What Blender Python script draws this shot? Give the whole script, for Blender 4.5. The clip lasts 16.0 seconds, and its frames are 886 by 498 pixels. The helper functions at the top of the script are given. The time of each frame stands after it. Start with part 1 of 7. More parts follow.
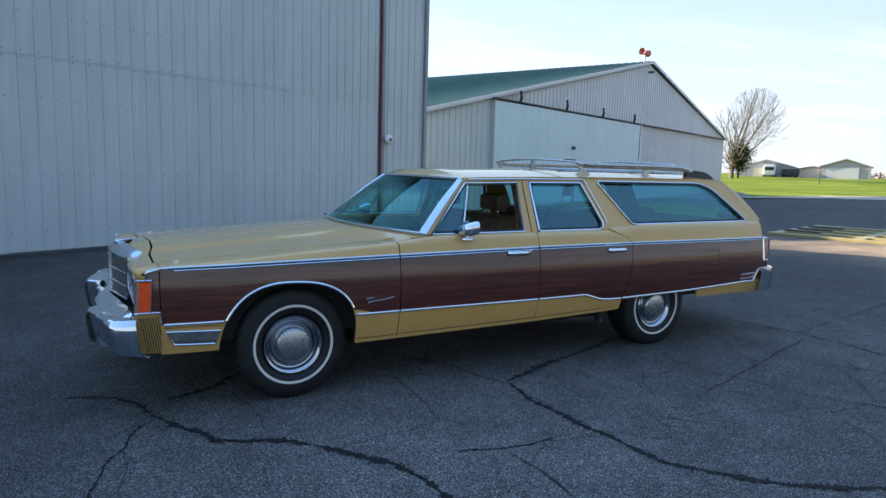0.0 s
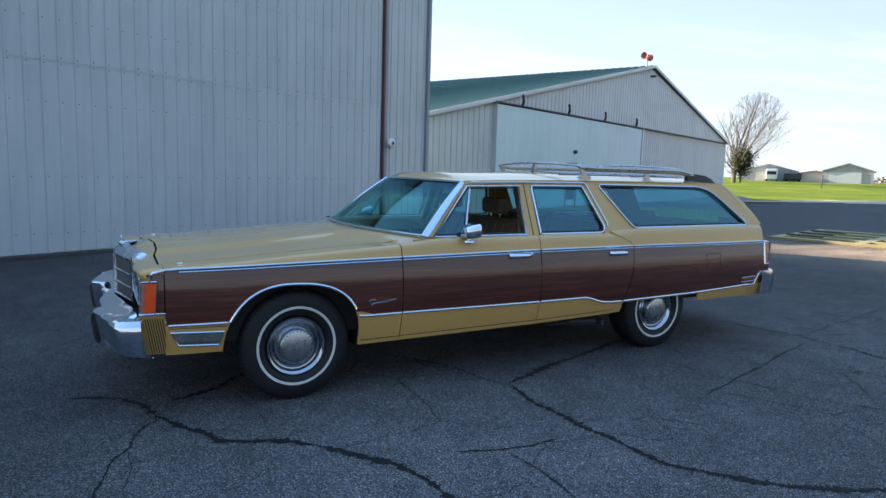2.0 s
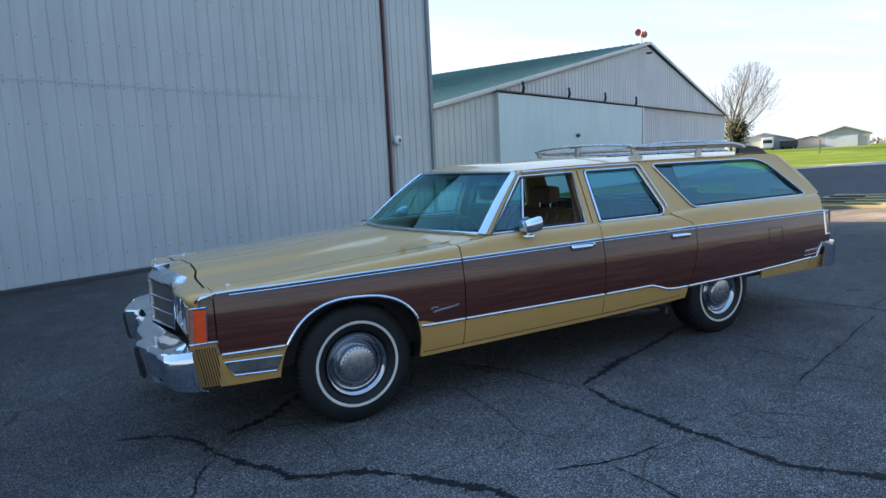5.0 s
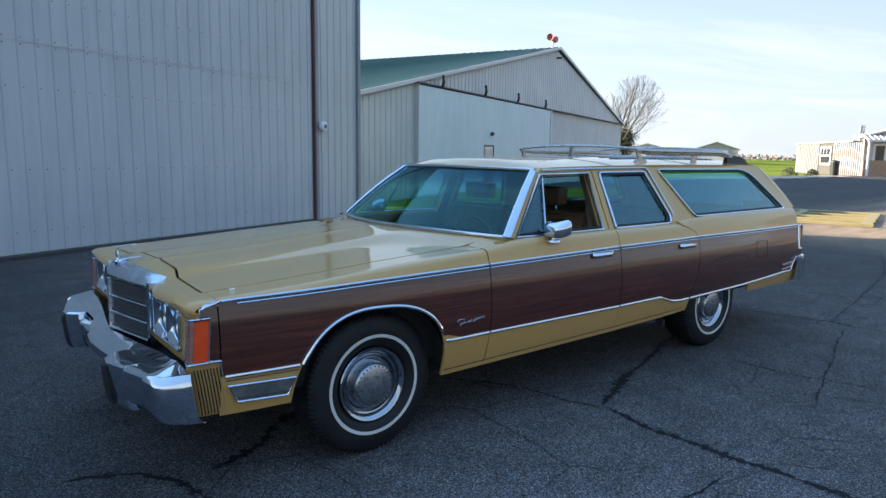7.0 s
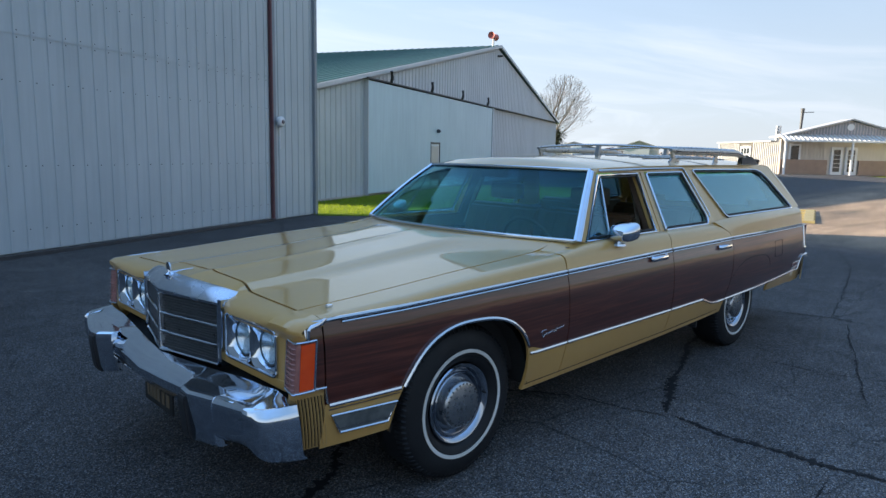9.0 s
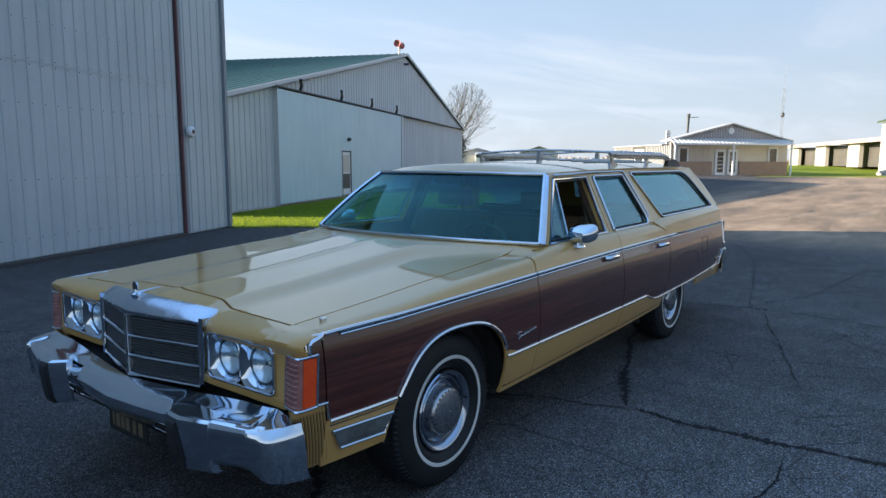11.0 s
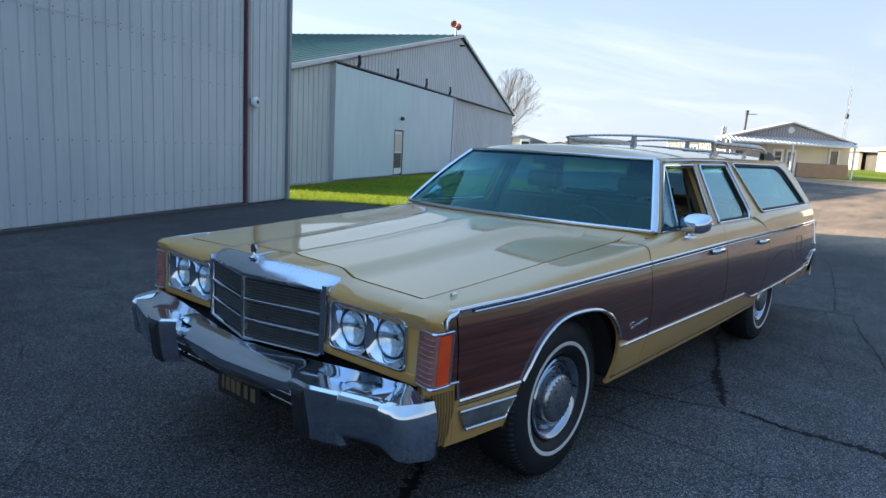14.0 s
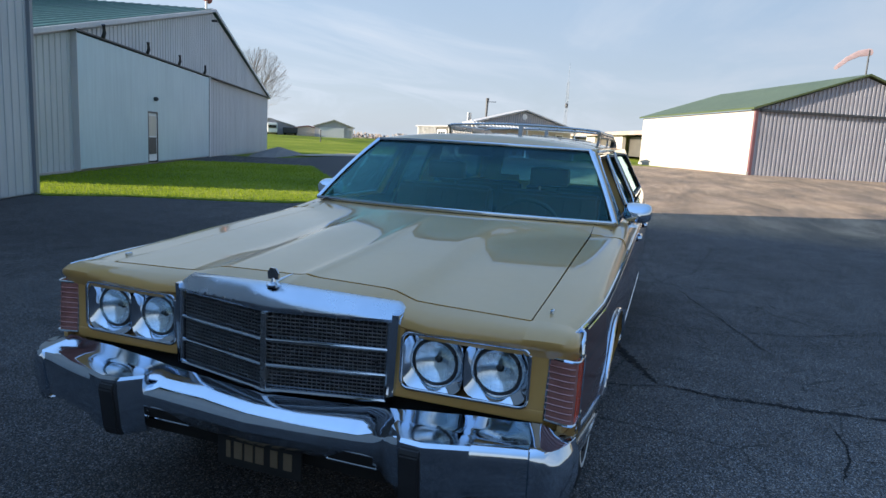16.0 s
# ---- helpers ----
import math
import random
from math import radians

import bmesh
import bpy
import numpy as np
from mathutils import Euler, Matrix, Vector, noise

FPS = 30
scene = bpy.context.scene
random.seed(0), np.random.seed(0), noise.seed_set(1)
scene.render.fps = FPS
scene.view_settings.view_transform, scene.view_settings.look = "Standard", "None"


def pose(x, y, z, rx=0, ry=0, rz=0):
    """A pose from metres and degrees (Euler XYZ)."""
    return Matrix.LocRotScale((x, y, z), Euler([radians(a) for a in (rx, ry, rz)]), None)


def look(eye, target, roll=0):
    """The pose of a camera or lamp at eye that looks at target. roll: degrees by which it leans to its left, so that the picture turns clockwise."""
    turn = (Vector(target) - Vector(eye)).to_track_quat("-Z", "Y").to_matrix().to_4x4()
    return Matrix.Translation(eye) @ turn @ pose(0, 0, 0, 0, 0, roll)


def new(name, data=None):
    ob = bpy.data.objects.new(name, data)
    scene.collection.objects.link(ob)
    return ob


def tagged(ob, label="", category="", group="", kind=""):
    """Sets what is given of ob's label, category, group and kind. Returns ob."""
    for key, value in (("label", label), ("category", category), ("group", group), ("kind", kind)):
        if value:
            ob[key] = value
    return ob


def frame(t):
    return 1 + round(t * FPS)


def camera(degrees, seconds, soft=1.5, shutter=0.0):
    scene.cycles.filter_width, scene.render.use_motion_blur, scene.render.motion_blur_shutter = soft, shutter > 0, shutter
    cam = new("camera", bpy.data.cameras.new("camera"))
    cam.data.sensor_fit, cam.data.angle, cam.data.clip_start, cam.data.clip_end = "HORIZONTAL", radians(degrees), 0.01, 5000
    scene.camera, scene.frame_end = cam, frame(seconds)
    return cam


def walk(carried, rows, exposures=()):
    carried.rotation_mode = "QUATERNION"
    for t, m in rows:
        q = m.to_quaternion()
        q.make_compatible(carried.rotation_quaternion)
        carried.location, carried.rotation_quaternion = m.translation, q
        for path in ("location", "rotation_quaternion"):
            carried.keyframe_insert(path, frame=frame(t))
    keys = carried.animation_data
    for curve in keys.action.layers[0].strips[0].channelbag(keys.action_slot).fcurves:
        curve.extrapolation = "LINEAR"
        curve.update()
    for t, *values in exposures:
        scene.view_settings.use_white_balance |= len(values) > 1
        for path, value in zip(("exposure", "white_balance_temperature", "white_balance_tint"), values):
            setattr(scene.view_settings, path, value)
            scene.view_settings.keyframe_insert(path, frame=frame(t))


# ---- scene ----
cam = camera(68.2, 16.0)
PATH = [
    (0, (-1.139, -4.863, 1.498), (-0.181, -3.126, 1.243), 1.6),
    (0.5, (-1.154, -4.886, 1.498), (-0.207, -3.142, 1.248), 1.7),
    (1, (-1.156, -4.883, 1.496), (-0.187, -3.15, 1.256), 2.1),
    (1.5, (-1.154, -4.887, 1.493), (-0.195, -3.148, 1.258), 1.7),
    (2, (-1.155, -4.89, 1.494), (-0.202, -3.149, 1.25), 1.7),
    (2.5, (-1.149, -4.888, 1.498), (-0.181, -3.154, 1.266), 1.7),
    (3, (-1.16, -4.888, 1.494), (-0.194, -3.153, 1.261), 1.9),
    (3.5, (-1.174, -4.869, 1.492), (-0.242, -3.126, 1.186), 0.6),
    (4, (-1.183, -4.816, 1.493), (-0.244, -3.088, 1.127), -1.7),
    (4.5, (-1.226, -4.622, 1.489), (-0.272, -2.887, 1.21), -1.2),
    (4.7, (-1.261, -4.539, 1.485), (-0.335, -2.785, 1.224), -2.6),
    (6.8, (-1.665, -3.619, 1.499), (-0.44, -2.067, 1.199), 0.3),
    (7, (-1.683, -3.567, 1.489), (-0.457, -2.013, 1.202), 0.8),
    (7.5, (-1.77, -3.403, 1.502), (-0.422, -1.96, 1.187), 3.6),
    (8, (-1.935, -3.18, 1.51), (-0.467, -1.857, 1.204), 1.5),
    (8.5, (-2.023, -3.02, 1.5), (-0.6, -1.652, 1.181), 2.8),
    (8.7, (-2.048, -2.963, 1.49), (-0.671, -1.544, 1.189), 1.4),
    (10.8, (-2.325, -2.617, 1.489), (-0.751, -1.411, 1.231), -0.6),
    (11, (-2.311, -2.635, 1.484), (-0.733, -1.435, 1.217), 0.1),
    (11.5, (-2.295, -2.641, 1.486), (-0.726, -1.431, 1.213), 0.4),
    (12, (-2.299, -2.64, 1.469), (-0.727, -1.433, 1.198), -0.0),
    (12.5, (-2.302, -2.638, 1.457), (-0.765, -1.392, 1.163), -0.4),
    (13, (-2.343, -2.596, 1.449), (-0.852, -1.306, 1.114), 0.4),
    (13.5, (-2.424, -2.46, 1.434), (-0.865, -1.267, 1.048), 1.1),
    (14, (-2.448, -2.281, 1.427), (-0.946, -0.998, 1.11), 3.1),
    (14.5, (-2.454, -2.024, 1.432), (-0.863, -0.845, 1.155), -1.3),
    (15, (-2.515, -1.721, 1.419), (-0.833, -0.665, 1.187), 4.7),
    (15.5, (-2.669, -1.428, 1.433), (-0.855, -0.65, 1.112), 3.3),
    (16, (-2.691, -1.138, 1.405), (-0.82, -0.509, 1.082), 3.3),
]
EXPOSE = [(0.0, 2.1, 6420, 10), (3.0, 2.1, 6420, 10), (4.5, 2.2, 6420, 10), (7.0, 2.03, 6400, 10), (8.5, 1.87, 6370, 10), (11.0, 1.7, 6230, 10), (12.5, 1.74, 6230, 10), (13.5, 1.93, 6250, 10), (14.0, 1.93, 6280, 10), (14.5, 1.77, 6260, 10), (15.0, 1.67, 6210, 10), (16.0, 1.52, 6130, 10)]
walk(cam, [(t, look(eye, target, roll)) for t, eye, target, roll in PATH], EXPOSE)

# ---- world, sun, exposure ----
SUN_EL, SUN_AZ = radians(17), math.atan2(-0.56, 0.83)
world = bpy.data.worlds.new("sky")
scene.world = world
world.use_nodes = True
wn, wl = world.node_tree.nodes, world.node_tree.links
wn.clear()
w_out = wn.new("ShaderNodeOutputWorld")
w_bg = wn.new("ShaderNodeBackground")
w_sky = wn.new("ShaderNodeTexSky")
w_sky.sky_type = "NISHITA"
w_sky.sun_disc = False
w_sky.sun_elevation, w_sky.sun_rotation = SUN_EL, SUN_AZ
w_sky.air_density, w_sky.dust_density, w_sky.ozone_density = 1.0, 1.4, 1.2
# thin high cloud, drawn out in streaks
w_tc = wn.new("ShaderNodeTexCoord")
w_sep = wn.new("ShaderNodeSeparateXYZ")
w_div = wn.new("ShaderNodeVectorMath")
w_div.operation = "DIVIDE"
w_comb = wn.new("ShaderNodeCombineXYZ")
w_max = wn.new("ShaderNodeMath")
w_max.operation, w_max.inputs[1].default_value = "MAXIMUM", 0.06
wl.new(w_tc.outputs["Generated"], w_sep.inputs[0])
wl.new(w_sep.outputs["Z"], w_max.inputs[0])
for i in range(3):
    wl.new(w_max.outputs[0], w_comb.inputs[i])
wl.new(w_tc.outputs["Generated"], w_div.inputs[0])
wl.new(w_comb.outputs[0], w_div.inputs[1])
w_map = wn.new("ShaderNodeMapping")
w_map.inputs["Rotation"].default_value = (0, 0, radians(-35))
w_map.inputs["Scale"].default_value = (0.16, 0.5, 1.0)
wl.new(w_div.outputs[0], w_map.inputs[0])
w_noise = wn.new("ShaderNodeTexNoise")
w_noise.inputs["Scale"].default_value, w_noise.inputs["Detail"].default_value = 1.1, 7
w_noise.inputs["Roughness"].default_value, w_noise.inputs["Distortion"].default_value = 0.58, 0.6
wl.new(w_map.outputs[0], w_noise.inputs["Vector"])
w_ramp = wn.new("ShaderNodeValToRGB")
w_ramp.color_ramp.elements[0].position, w_ramp.color_ramp.elements[1].position = 0.34, 0.74
w_ramp.color_ramp.elements[0].color = (0.78, 0.78, 0.78, 1)
w_ramp.color_ramp.elements[1].color = (0.93, 0.93, 0.93, 1)
wl.new(w_noise.outputs["Fac"], w_ramp.inputs[0])
w_mix = wn.new("ShaderNodeMix")
w_mix.data_type = "RGBA"
# milky towards the horizon, bluer overhead
w_rise = wn.new("ShaderNodeValToRGB")
w_rise.color_ramp.elements[0].position, w_rise.color_ramp.elements[0].color = 0.02, (5.8, 6.35, 6.95, 1)
w_rise.color_ramp.elements[1].position, w_rise.color_ramp.elements[1].color = 0.85, (3.1, 5.8, 10.6, 1)
w_band = w_rise.color_ramp.elements.new(0.40)
w_band.color = (3.0, 4.7, 7.0, 1)
wl.new(w_sep.outputs["Z"], w_rise.inputs[0])
wl.new(w_rise.outputs[0], w_mix.inputs["B"])
wl.new(w_ramp.outputs[0], w_mix.inputs["Factor"])
wl.new(w_sky.outputs[0], w_mix.inputs["A"])
# white streaks of cloud
w_white = wn.new("ShaderNodeValToRGB")
w_white.color_ramp.elements[0].position, w_white.color_ramp.elements[1].position = 0.46, 0.72
w_white.color_ramp.elements[1].color = (0.62, 0.62, 0.62, 1)
wl.new(w_noise.outputs["Fac"], w_white.inputs[0])
w_top = wn.new("ShaderNodeMix")
w_top.data_type = "RGBA"
w_top.inputs["B"].default_value = (6.1, 6.5, 7.0, 1)
w_thin = wn.new("ShaderNodeMapRange")
w_thin.inputs["From Min"].default_value, w_thin.inputs["From Max"].default_value = 0.15, 0.75
w_thin.inputs["To Min"].default_value, w_thin.inputs["To Max"].default_value = 1.0, 0.35
w_cloud = wn.new("ShaderNodeMath")
w_cloud.operation = "MULTIPLY"
wl.new(w_sep.outputs["Z"], w_thin.inputs["Value"])
wl.new(w_white.outputs[0], w_cloud.inputs[0])
wl.new(w_thin.outputs[0], w_cloud.inputs[1])
wl.new(w_cloud.outputs[0], w_top.inputs["Factor"])
wl.new(w_mix.outputs["Result"], w_top.inputs["A"])
# the side away from the sun is dimmer
w_dot = wn.new("ShaderNodeVectorMath")
w_dot.operation = "DOT_PRODUCT"
w_dot.inputs[1].default_value = (-0.56, 0.83, 0.0)
w_far = wn.new("ShaderNodeMapRange")
w_far.inputs["From Min"].default_value, w_far.inputs["From Max"].default_value = -1.0, 1.0
w_far.inputs["To Min"].default_value, w_far.inputs["To Max"].default_value = 0.70, 1.06
w_dim = wn.new("ShaderNodeVectorMath")
w_dim.operation = "SCALE"
wl.new(w_tc.outputs["Generated"], w_dot.inputs[0])
wl.new(w_dot.outputs["Value"], w_far.inputs["Value"])
wl.new(w_top.outputs["Result"], w_dim.inputs[0])
wl.new(w_far.outputs[0], w_dim.inputs["Scale"])
wl.new(w_dim.outputs[0], w_bg.inputs[0])
w_bg.inputs[1].default_value = 0.05
wl.new(w_bg.outputs[0], w_out.inputs[0])

sun = new("sun", bpy.data.lights.new("sun", "SUN"))
sun.data.energy, sun.data.angle, sun.data.color = 5.0, radians(0.6), (1.0, 0.86, 0.68)
sun.matrix_world = look((0, 0, 0), (0.56 * math.cos(SUN_EL), -0.83 * math.cos(SUN_EL), -math.sin(SUN_EL)))

# ---- materials ----
def base_mat(name, rough=0.6, metal=0.0):
    m = bpy.data.materials.new(name)
    m.use_nodes = True
    b = m.node_tree.nodes["Principled BSDF"]
    b.inputs["Roughness"].default_value, b.inputs["Metallic"].default_value = rough, metal
    return m, m.node_tree.nodes, m.node_tree.links, b


def coords(n, l, scale=(1, 1, 1), rot=(0, 0, 0)):
    tc, mp = n.new("ShaderNodeTexCoord"), n.new("ShaderNodeMapping")
    mp.inputs["Scale"].default_value, mp.inputs["Rotation"].default_value = scale, rot
    l.new(tc.outputs["Object"], mp.inputs[0])
    return mp.outputs[0]


def noise_tex(n, l, vec, scale, detail=4, rough=0.55, distortion=0.0):
    t = n.new("ShaderNodeTexNoise")
    t.inputs["Scale"].default_value, t.inputs["Detail"].default_value = scale, detail
    t.inputs["Roughness"].default_value, t.inputs["Distortion"].default_value = rough, distortion
    l.new(vec, t.inputs["Vector"])
    return t.outputs["Fac"]


def ramp(n, l, fac, stops):
    r = n.new("ShaderNodeValToRGB")
    e = r.color_ramp.elements
    while len(e) < len(stops):
        e.new(0.5)
    for el, (p, c) in zip(e, stops):
        el.position, el.color = p, (*c, 1) if len(c) == 3 else (c[0], c[0], c[0], 1)
    l.new(fac, r.inputs[0])
    return r.outputs[0]


def mix(n, l, fac, a, b, mode="MIX"):
    x = n.new("ShaderNodeMix")
    x.data_type, x.blend_type = "RGBA", mode
    for key, v in (("Factor", fac), ("A", a), ("B", b)):
        s = x.inputs[key] if key == "Factor" else [i for i in x.inputs if i.name == key and i.type == "RGBA"][0]
        if isinstance(v, (int, float)):
            s.default_value = v
        elif isinstance(v, tuple):
            s.default_value = (*v, 1)
        else:
            l.new(v, s)
    return [o for o in x.outputs if o.type == "RGBA"][0]


def bump(n, l, b, height, strength=0.2, dist=0.01):
    x = n.new("ShaderNodeBump")
    x.inputs["Strength"].default_value, x.inputs["Distance"].default_value = strength, dist
    l.new(height, x.inputs["Height"])
    l.new(x.outputs[0], b.inputs["Normal"])


def varied(name, c1, c2, scale=3.0, rough=0.6, metal=0.0, bump_s=0.0, bump_scale=60, coat=0.0, fine=25.0, coat_ior=1.5):
    """Two tones mixed at a large and a fine scale."""
    m, n, l, b = base_mat(name, rough, metal)
    v = coords(n, l)
    big = noise_tex(n, l, v, scale, 5)
    small = noise_tex(n, l, v, fine, 3)
    f = mix(n, l, 0.35, big, small)
    l.new(ramp(n, l, f, [(0.3, c1), (0.7, c2)]), b.inputs["Base Color"])
    l.new(ramp(n, l, big, [(0.3, (max(rough - 0.08, 0),)), (0.7, (min(rough + 0.08, 1),))]), b.inputs["Roughness"])
    b.inputs["Coat Weight"].default_value = coat
    b.inputs["Coat Roughness"].default_value, b.inputs["Coat IOR"].default_value = 0.04, coat_ior
    if bump_s:
        bump(n, l, b, noise_tex(n, l, v, bump_scale, 4), bump_s, 0.005)
    return m


M = {}
M["tan"] = varied("tan_paint", (0.50, 0.288, 0.086), (0.54, 0.318, 0.098), 1.5, 0.36, 0.0, 0.0, coat=1.0, coat_ior=1.50)
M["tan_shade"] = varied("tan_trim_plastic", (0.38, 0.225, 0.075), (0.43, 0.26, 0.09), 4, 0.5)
M["chrome"] = varied("chrome", (0.60, 0.67, 0.76), (0.68, 0.75, 0.84), 6, 0.085, 1.0)
M["header"] = varied("softly_polished_header", (0.52, 0.58, 0.66), (0.60, 0.66, 0.74), 9, 0.24, 1.0)
M["reflector"] = varied("lamp_reflector", (0.86, 0.90, 0.94), (0.93, 0.95, 0.98), 30, 0.22, 1.0)
M["rack"] = varied("weathered_rack_steel", (0.36, 0.365, 0.37), (0.48, 0.485, 0.49), 8, 0.30, 1.0)
M["steel"] = varied("stainless_steel", (0.5, 0.51, 0.53), (0.6, 0.61, 0.62), 8, 0.24, 1.0)
M["black"] = varied("black_rubber", (0.012, 0.012, 0.013), (0.022, 0.022, 0.024), 8, 0.55, 0.0, 0.15)
# near-black for the underbody, and painted shade in gaps, creases and hollows
M["gap"] = varied("dark_underbody_and_gaps", (0.008, 0.008, 0.008), (0.015, 0.014, 0.013), 5, 0.9)
M["tyre"] = varied("tyre_rubber", (0.0075, 0.0080, 0.0092), (0.016, 0.0168, 0.0185), 9, 0.58, 0.0, 0.2, 90)
M["white_wall"] = varied("whitewall_rubber", (0.55, 0.53, 0.48), (0.66, 0.64, 0.6), 9, 0.6)
M["amber"] = varied("amber_lens", (0.72, 0.055, 0.006), (0.82, 0.085, 0.009), 20, 0.15, 0.0, 0.3, 200, coat=0.5)
M["red_lens"] = varied("red_lens", (0.12, 0.010, 0.010), (0.17, 0.014, 0.013), 20, 0.15, 0.0, 0.3, 200, coat=0.5)
M["clear_grey"] = varied("clear_lamp_lens", (0.10, 0.11, 0.11), (0.22, 0.23, 0.22), 14, 0.16, 0.3, 0.4, 150, coat=0.8)
M["clear_lens"] = varied("pinkish_ribbed_lens", (0.30, 0.12, 0.10), (0.42, 0.19, 0.16), 20, 0.12, 0.2, 0.4, 150, coat=0.8)
M["rim"] = varied("dull_chrome_rim", (0.36, 0.40, 0.46), (0.46, 0.50, 0.56), 12, 0.14, 1.0)
M["hubcap"] = varied("brushed_hubcap", (0.38, 0.40, 0.42), (0.47, 0.485, 0.50), 40, 0.30, 1.0)
M["grille"] = varied("dull_grille_metal", (0.17, 0.175, 0.18), (0.25, 0.255, 0.26), 20, 0.35, 0.8)
M["seat"] = varied("tan_vinyl", (0.085, 0.042, 0.019), (0.125, 0.062, 0.027), 5, 0.5, 0.0, 0.15, 120)
M["belt"] = varied("seat_belt_webbing", (0.20, 0.16, 0.11), (0.27, 0.22, 0.16), 30, 0.8)
M["dash"] = varied("brown_dash", (0.06, 0.035, 0.02), (0.09, 0.05, 0.028), 5, 0.5)
M["plate"] = varied("black_plate", (0.01, 0.01, 0.01), (0.02, 0.018, 0.015), 20, 0.5)
M["plate_text"] = varied("gold_lettering", (0.13, 0.095, 0.055), (0.17, 0.125, 0.075), 20, 0.5)
M["white_trim"] = varied("white_paint", (0.62, 0.63, 0.64), (0.74, 0.75, 0.75), 2, 0.5, 0.0, 0.1)
M["bark"] = varied("bark", (0.085, 0.065, 0.048), (0.16, 0.125, 0.095), 6, 0.9, 0.0, 0.5, 40)
M["twig"] = varied("twigs", (0.16, 0.13, 0.11), (0.25, 0.21, 0.18), 6, 0.9)
M["yellow_wood"] = varied("pale_yellow_timber", (0.24, 0.19, 0.075), (0.33, 0.265, 0.11), 3, 0.6, 0.0, 0.2)
M["brick"] = varied("brown_brick", (0.28, 0.19, 0.135), (0.38, 0.265, 0.19), 2, 0.85, 0.0, 0.3)
M["tar"] = varied("crack_filler_tar", (0.008, 0.0085, 0.009), (0.026, 0.026, 0.027), 45, 0.75, 0.0, 0.6, 90)
M["concrete"] = varied("concrete", (0.36, 0.33, 0.29), (0.47, 0.43, 0.38), 1.2, 0.85, 0.0, 0.3)
M["gravel_tan"] = varied("tan_gravel", (0.34, 0.27, 0.20), (0.48, 0.39, 0.29), 0.8, 0.9, 0.0, 0.5, 40)
M["stone"] = varied("gravel_heap", (0.10, 0.095, 0.09), (0.2, 0.19, 0.18), 3, 0.9, 0.0, 0.5)
M["leaf"] = varied("bush_leaves", (0.03, 0.036, 0.014), (0.07, 0.07, 0.025), 3, 0.8)
M["red_rust"] = varied("dull_red_strip", (0.10, 0.045, 0.05), (0.17, 0.075, 0.08), 3, 0.6)
M["dark_metal"] = varied("dark_metal", (0.035, 0.037, 0.04), (0.06, 0.062, 0.066), 4, 0.5, 0.3)
M["window_dark"] = varied("dark_window_glass", (0.012, 0.014, 0.016), (0.022, 0.025, 0.028), 2, 0.25)
M["pink"] = varied("faded_windsock", (0.30, 0.215, 0.22), (0.38, 0.29, 0.29), 3, 0.8)


M["tar"].node_tree.nodes["Principled BSDF"].inputs["Specular IOR Level"].default_value = 0.08
M["tyre"].node_tree.nodes["Principled BSDF"].inputs["Specular IOR Level"].default_value = 0.3
M["tan"].node_tree.nodes["Principled BSDF"].inputs["Specular IOR Level"].default_value = 0.25
M["siren_red"] = varied("faded_red_paint", (0.36, 0.10, 0.085), (0.46, 0.15, 0.12), 4, 0.6)


def painted_steel(name, c1, c2, streak=0.35):
    """Painted steel sheet with faint vertical dirt streaks and chalking."""
    m, n, l, b = base_mat(name, 0.42)
    v = coords(n, l)
    vs = coords(n, l, (5.0, 5.0, 0.35))
    big = noise_tex(n, l, v, 0.5, 5)
    st = noise_tex(n, l, vs, 1.6, 5, 0.65)
    c = ramp(n, l, big, [(0.3, c1), (0.7, c2)])
    dirt = ramp(n, l, st, [(0.25, (0.72,)), (0.6, (1.0,))])
    c = mix(n, l, streak, c, mix(n, l, 1.0, c, dirt, "MULTIPLY"))
    info = n.new("ShaderNodeObjectInfo")
    tone = ramp(n, l, info.outputs["Random"], [(0.0, (0.95,)), (1.0, (1.0,))])
    l.new(mix(n, l, 1.0, c, tone, "MULTIPLY"), b.inputs["Base Color"])
    l.new(ramp(n, l, st, [(0.3, (0.5,)), (0.7, (0.36,))]), b.inputs["Roughness"])
    bump(n, l, b, noise_tex(n, l, v, 3.0, 2), 0.12, 0.02)
    return m


M["sheet"] = painted_steel("pale_blue_grey_sheet", (0.425, 0.465, 0.475), (0.49, 0.53, 0.538))
M["sheet_door"] = painted_steel("pale_turquoise_sheet", (0.44, 0.57, 0.61), (0.50, 0.63, 0.66))
M["sheet_grey"] = painted_steel("pale_grey_sheet", (0.50, 0.515, 0.53), (0.56, 0.575, 0.59))
# darker than the front's white, so that sunlit office walls don't burn out
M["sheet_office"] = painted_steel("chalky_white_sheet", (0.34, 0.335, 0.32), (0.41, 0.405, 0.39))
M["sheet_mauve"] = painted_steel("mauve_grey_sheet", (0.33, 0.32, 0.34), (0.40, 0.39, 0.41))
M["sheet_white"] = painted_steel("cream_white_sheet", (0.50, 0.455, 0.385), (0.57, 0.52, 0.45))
M["bay"] = painted_steel("dark_grey_brown_sheet", (0.085, 0.078, 0.066), (0.125, 0.115, 0.098))
M["tan_fascia"] = painted_steel("faded_tan_roof_edge", (0.34, 0.26, 0.20), (0.44, 0.35, 0.28))
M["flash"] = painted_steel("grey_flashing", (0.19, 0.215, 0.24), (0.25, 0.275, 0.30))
M["roof_green"] = painted_steel("green_roof_sheet", (0.022, 0.085, 0.05), (0.035, 0.115, 0.068))
M["roof_olive"] = painted_steel("faded_green_roof", (0.050, 0.070, 0.020), (0.078, 0.100, 0.034))
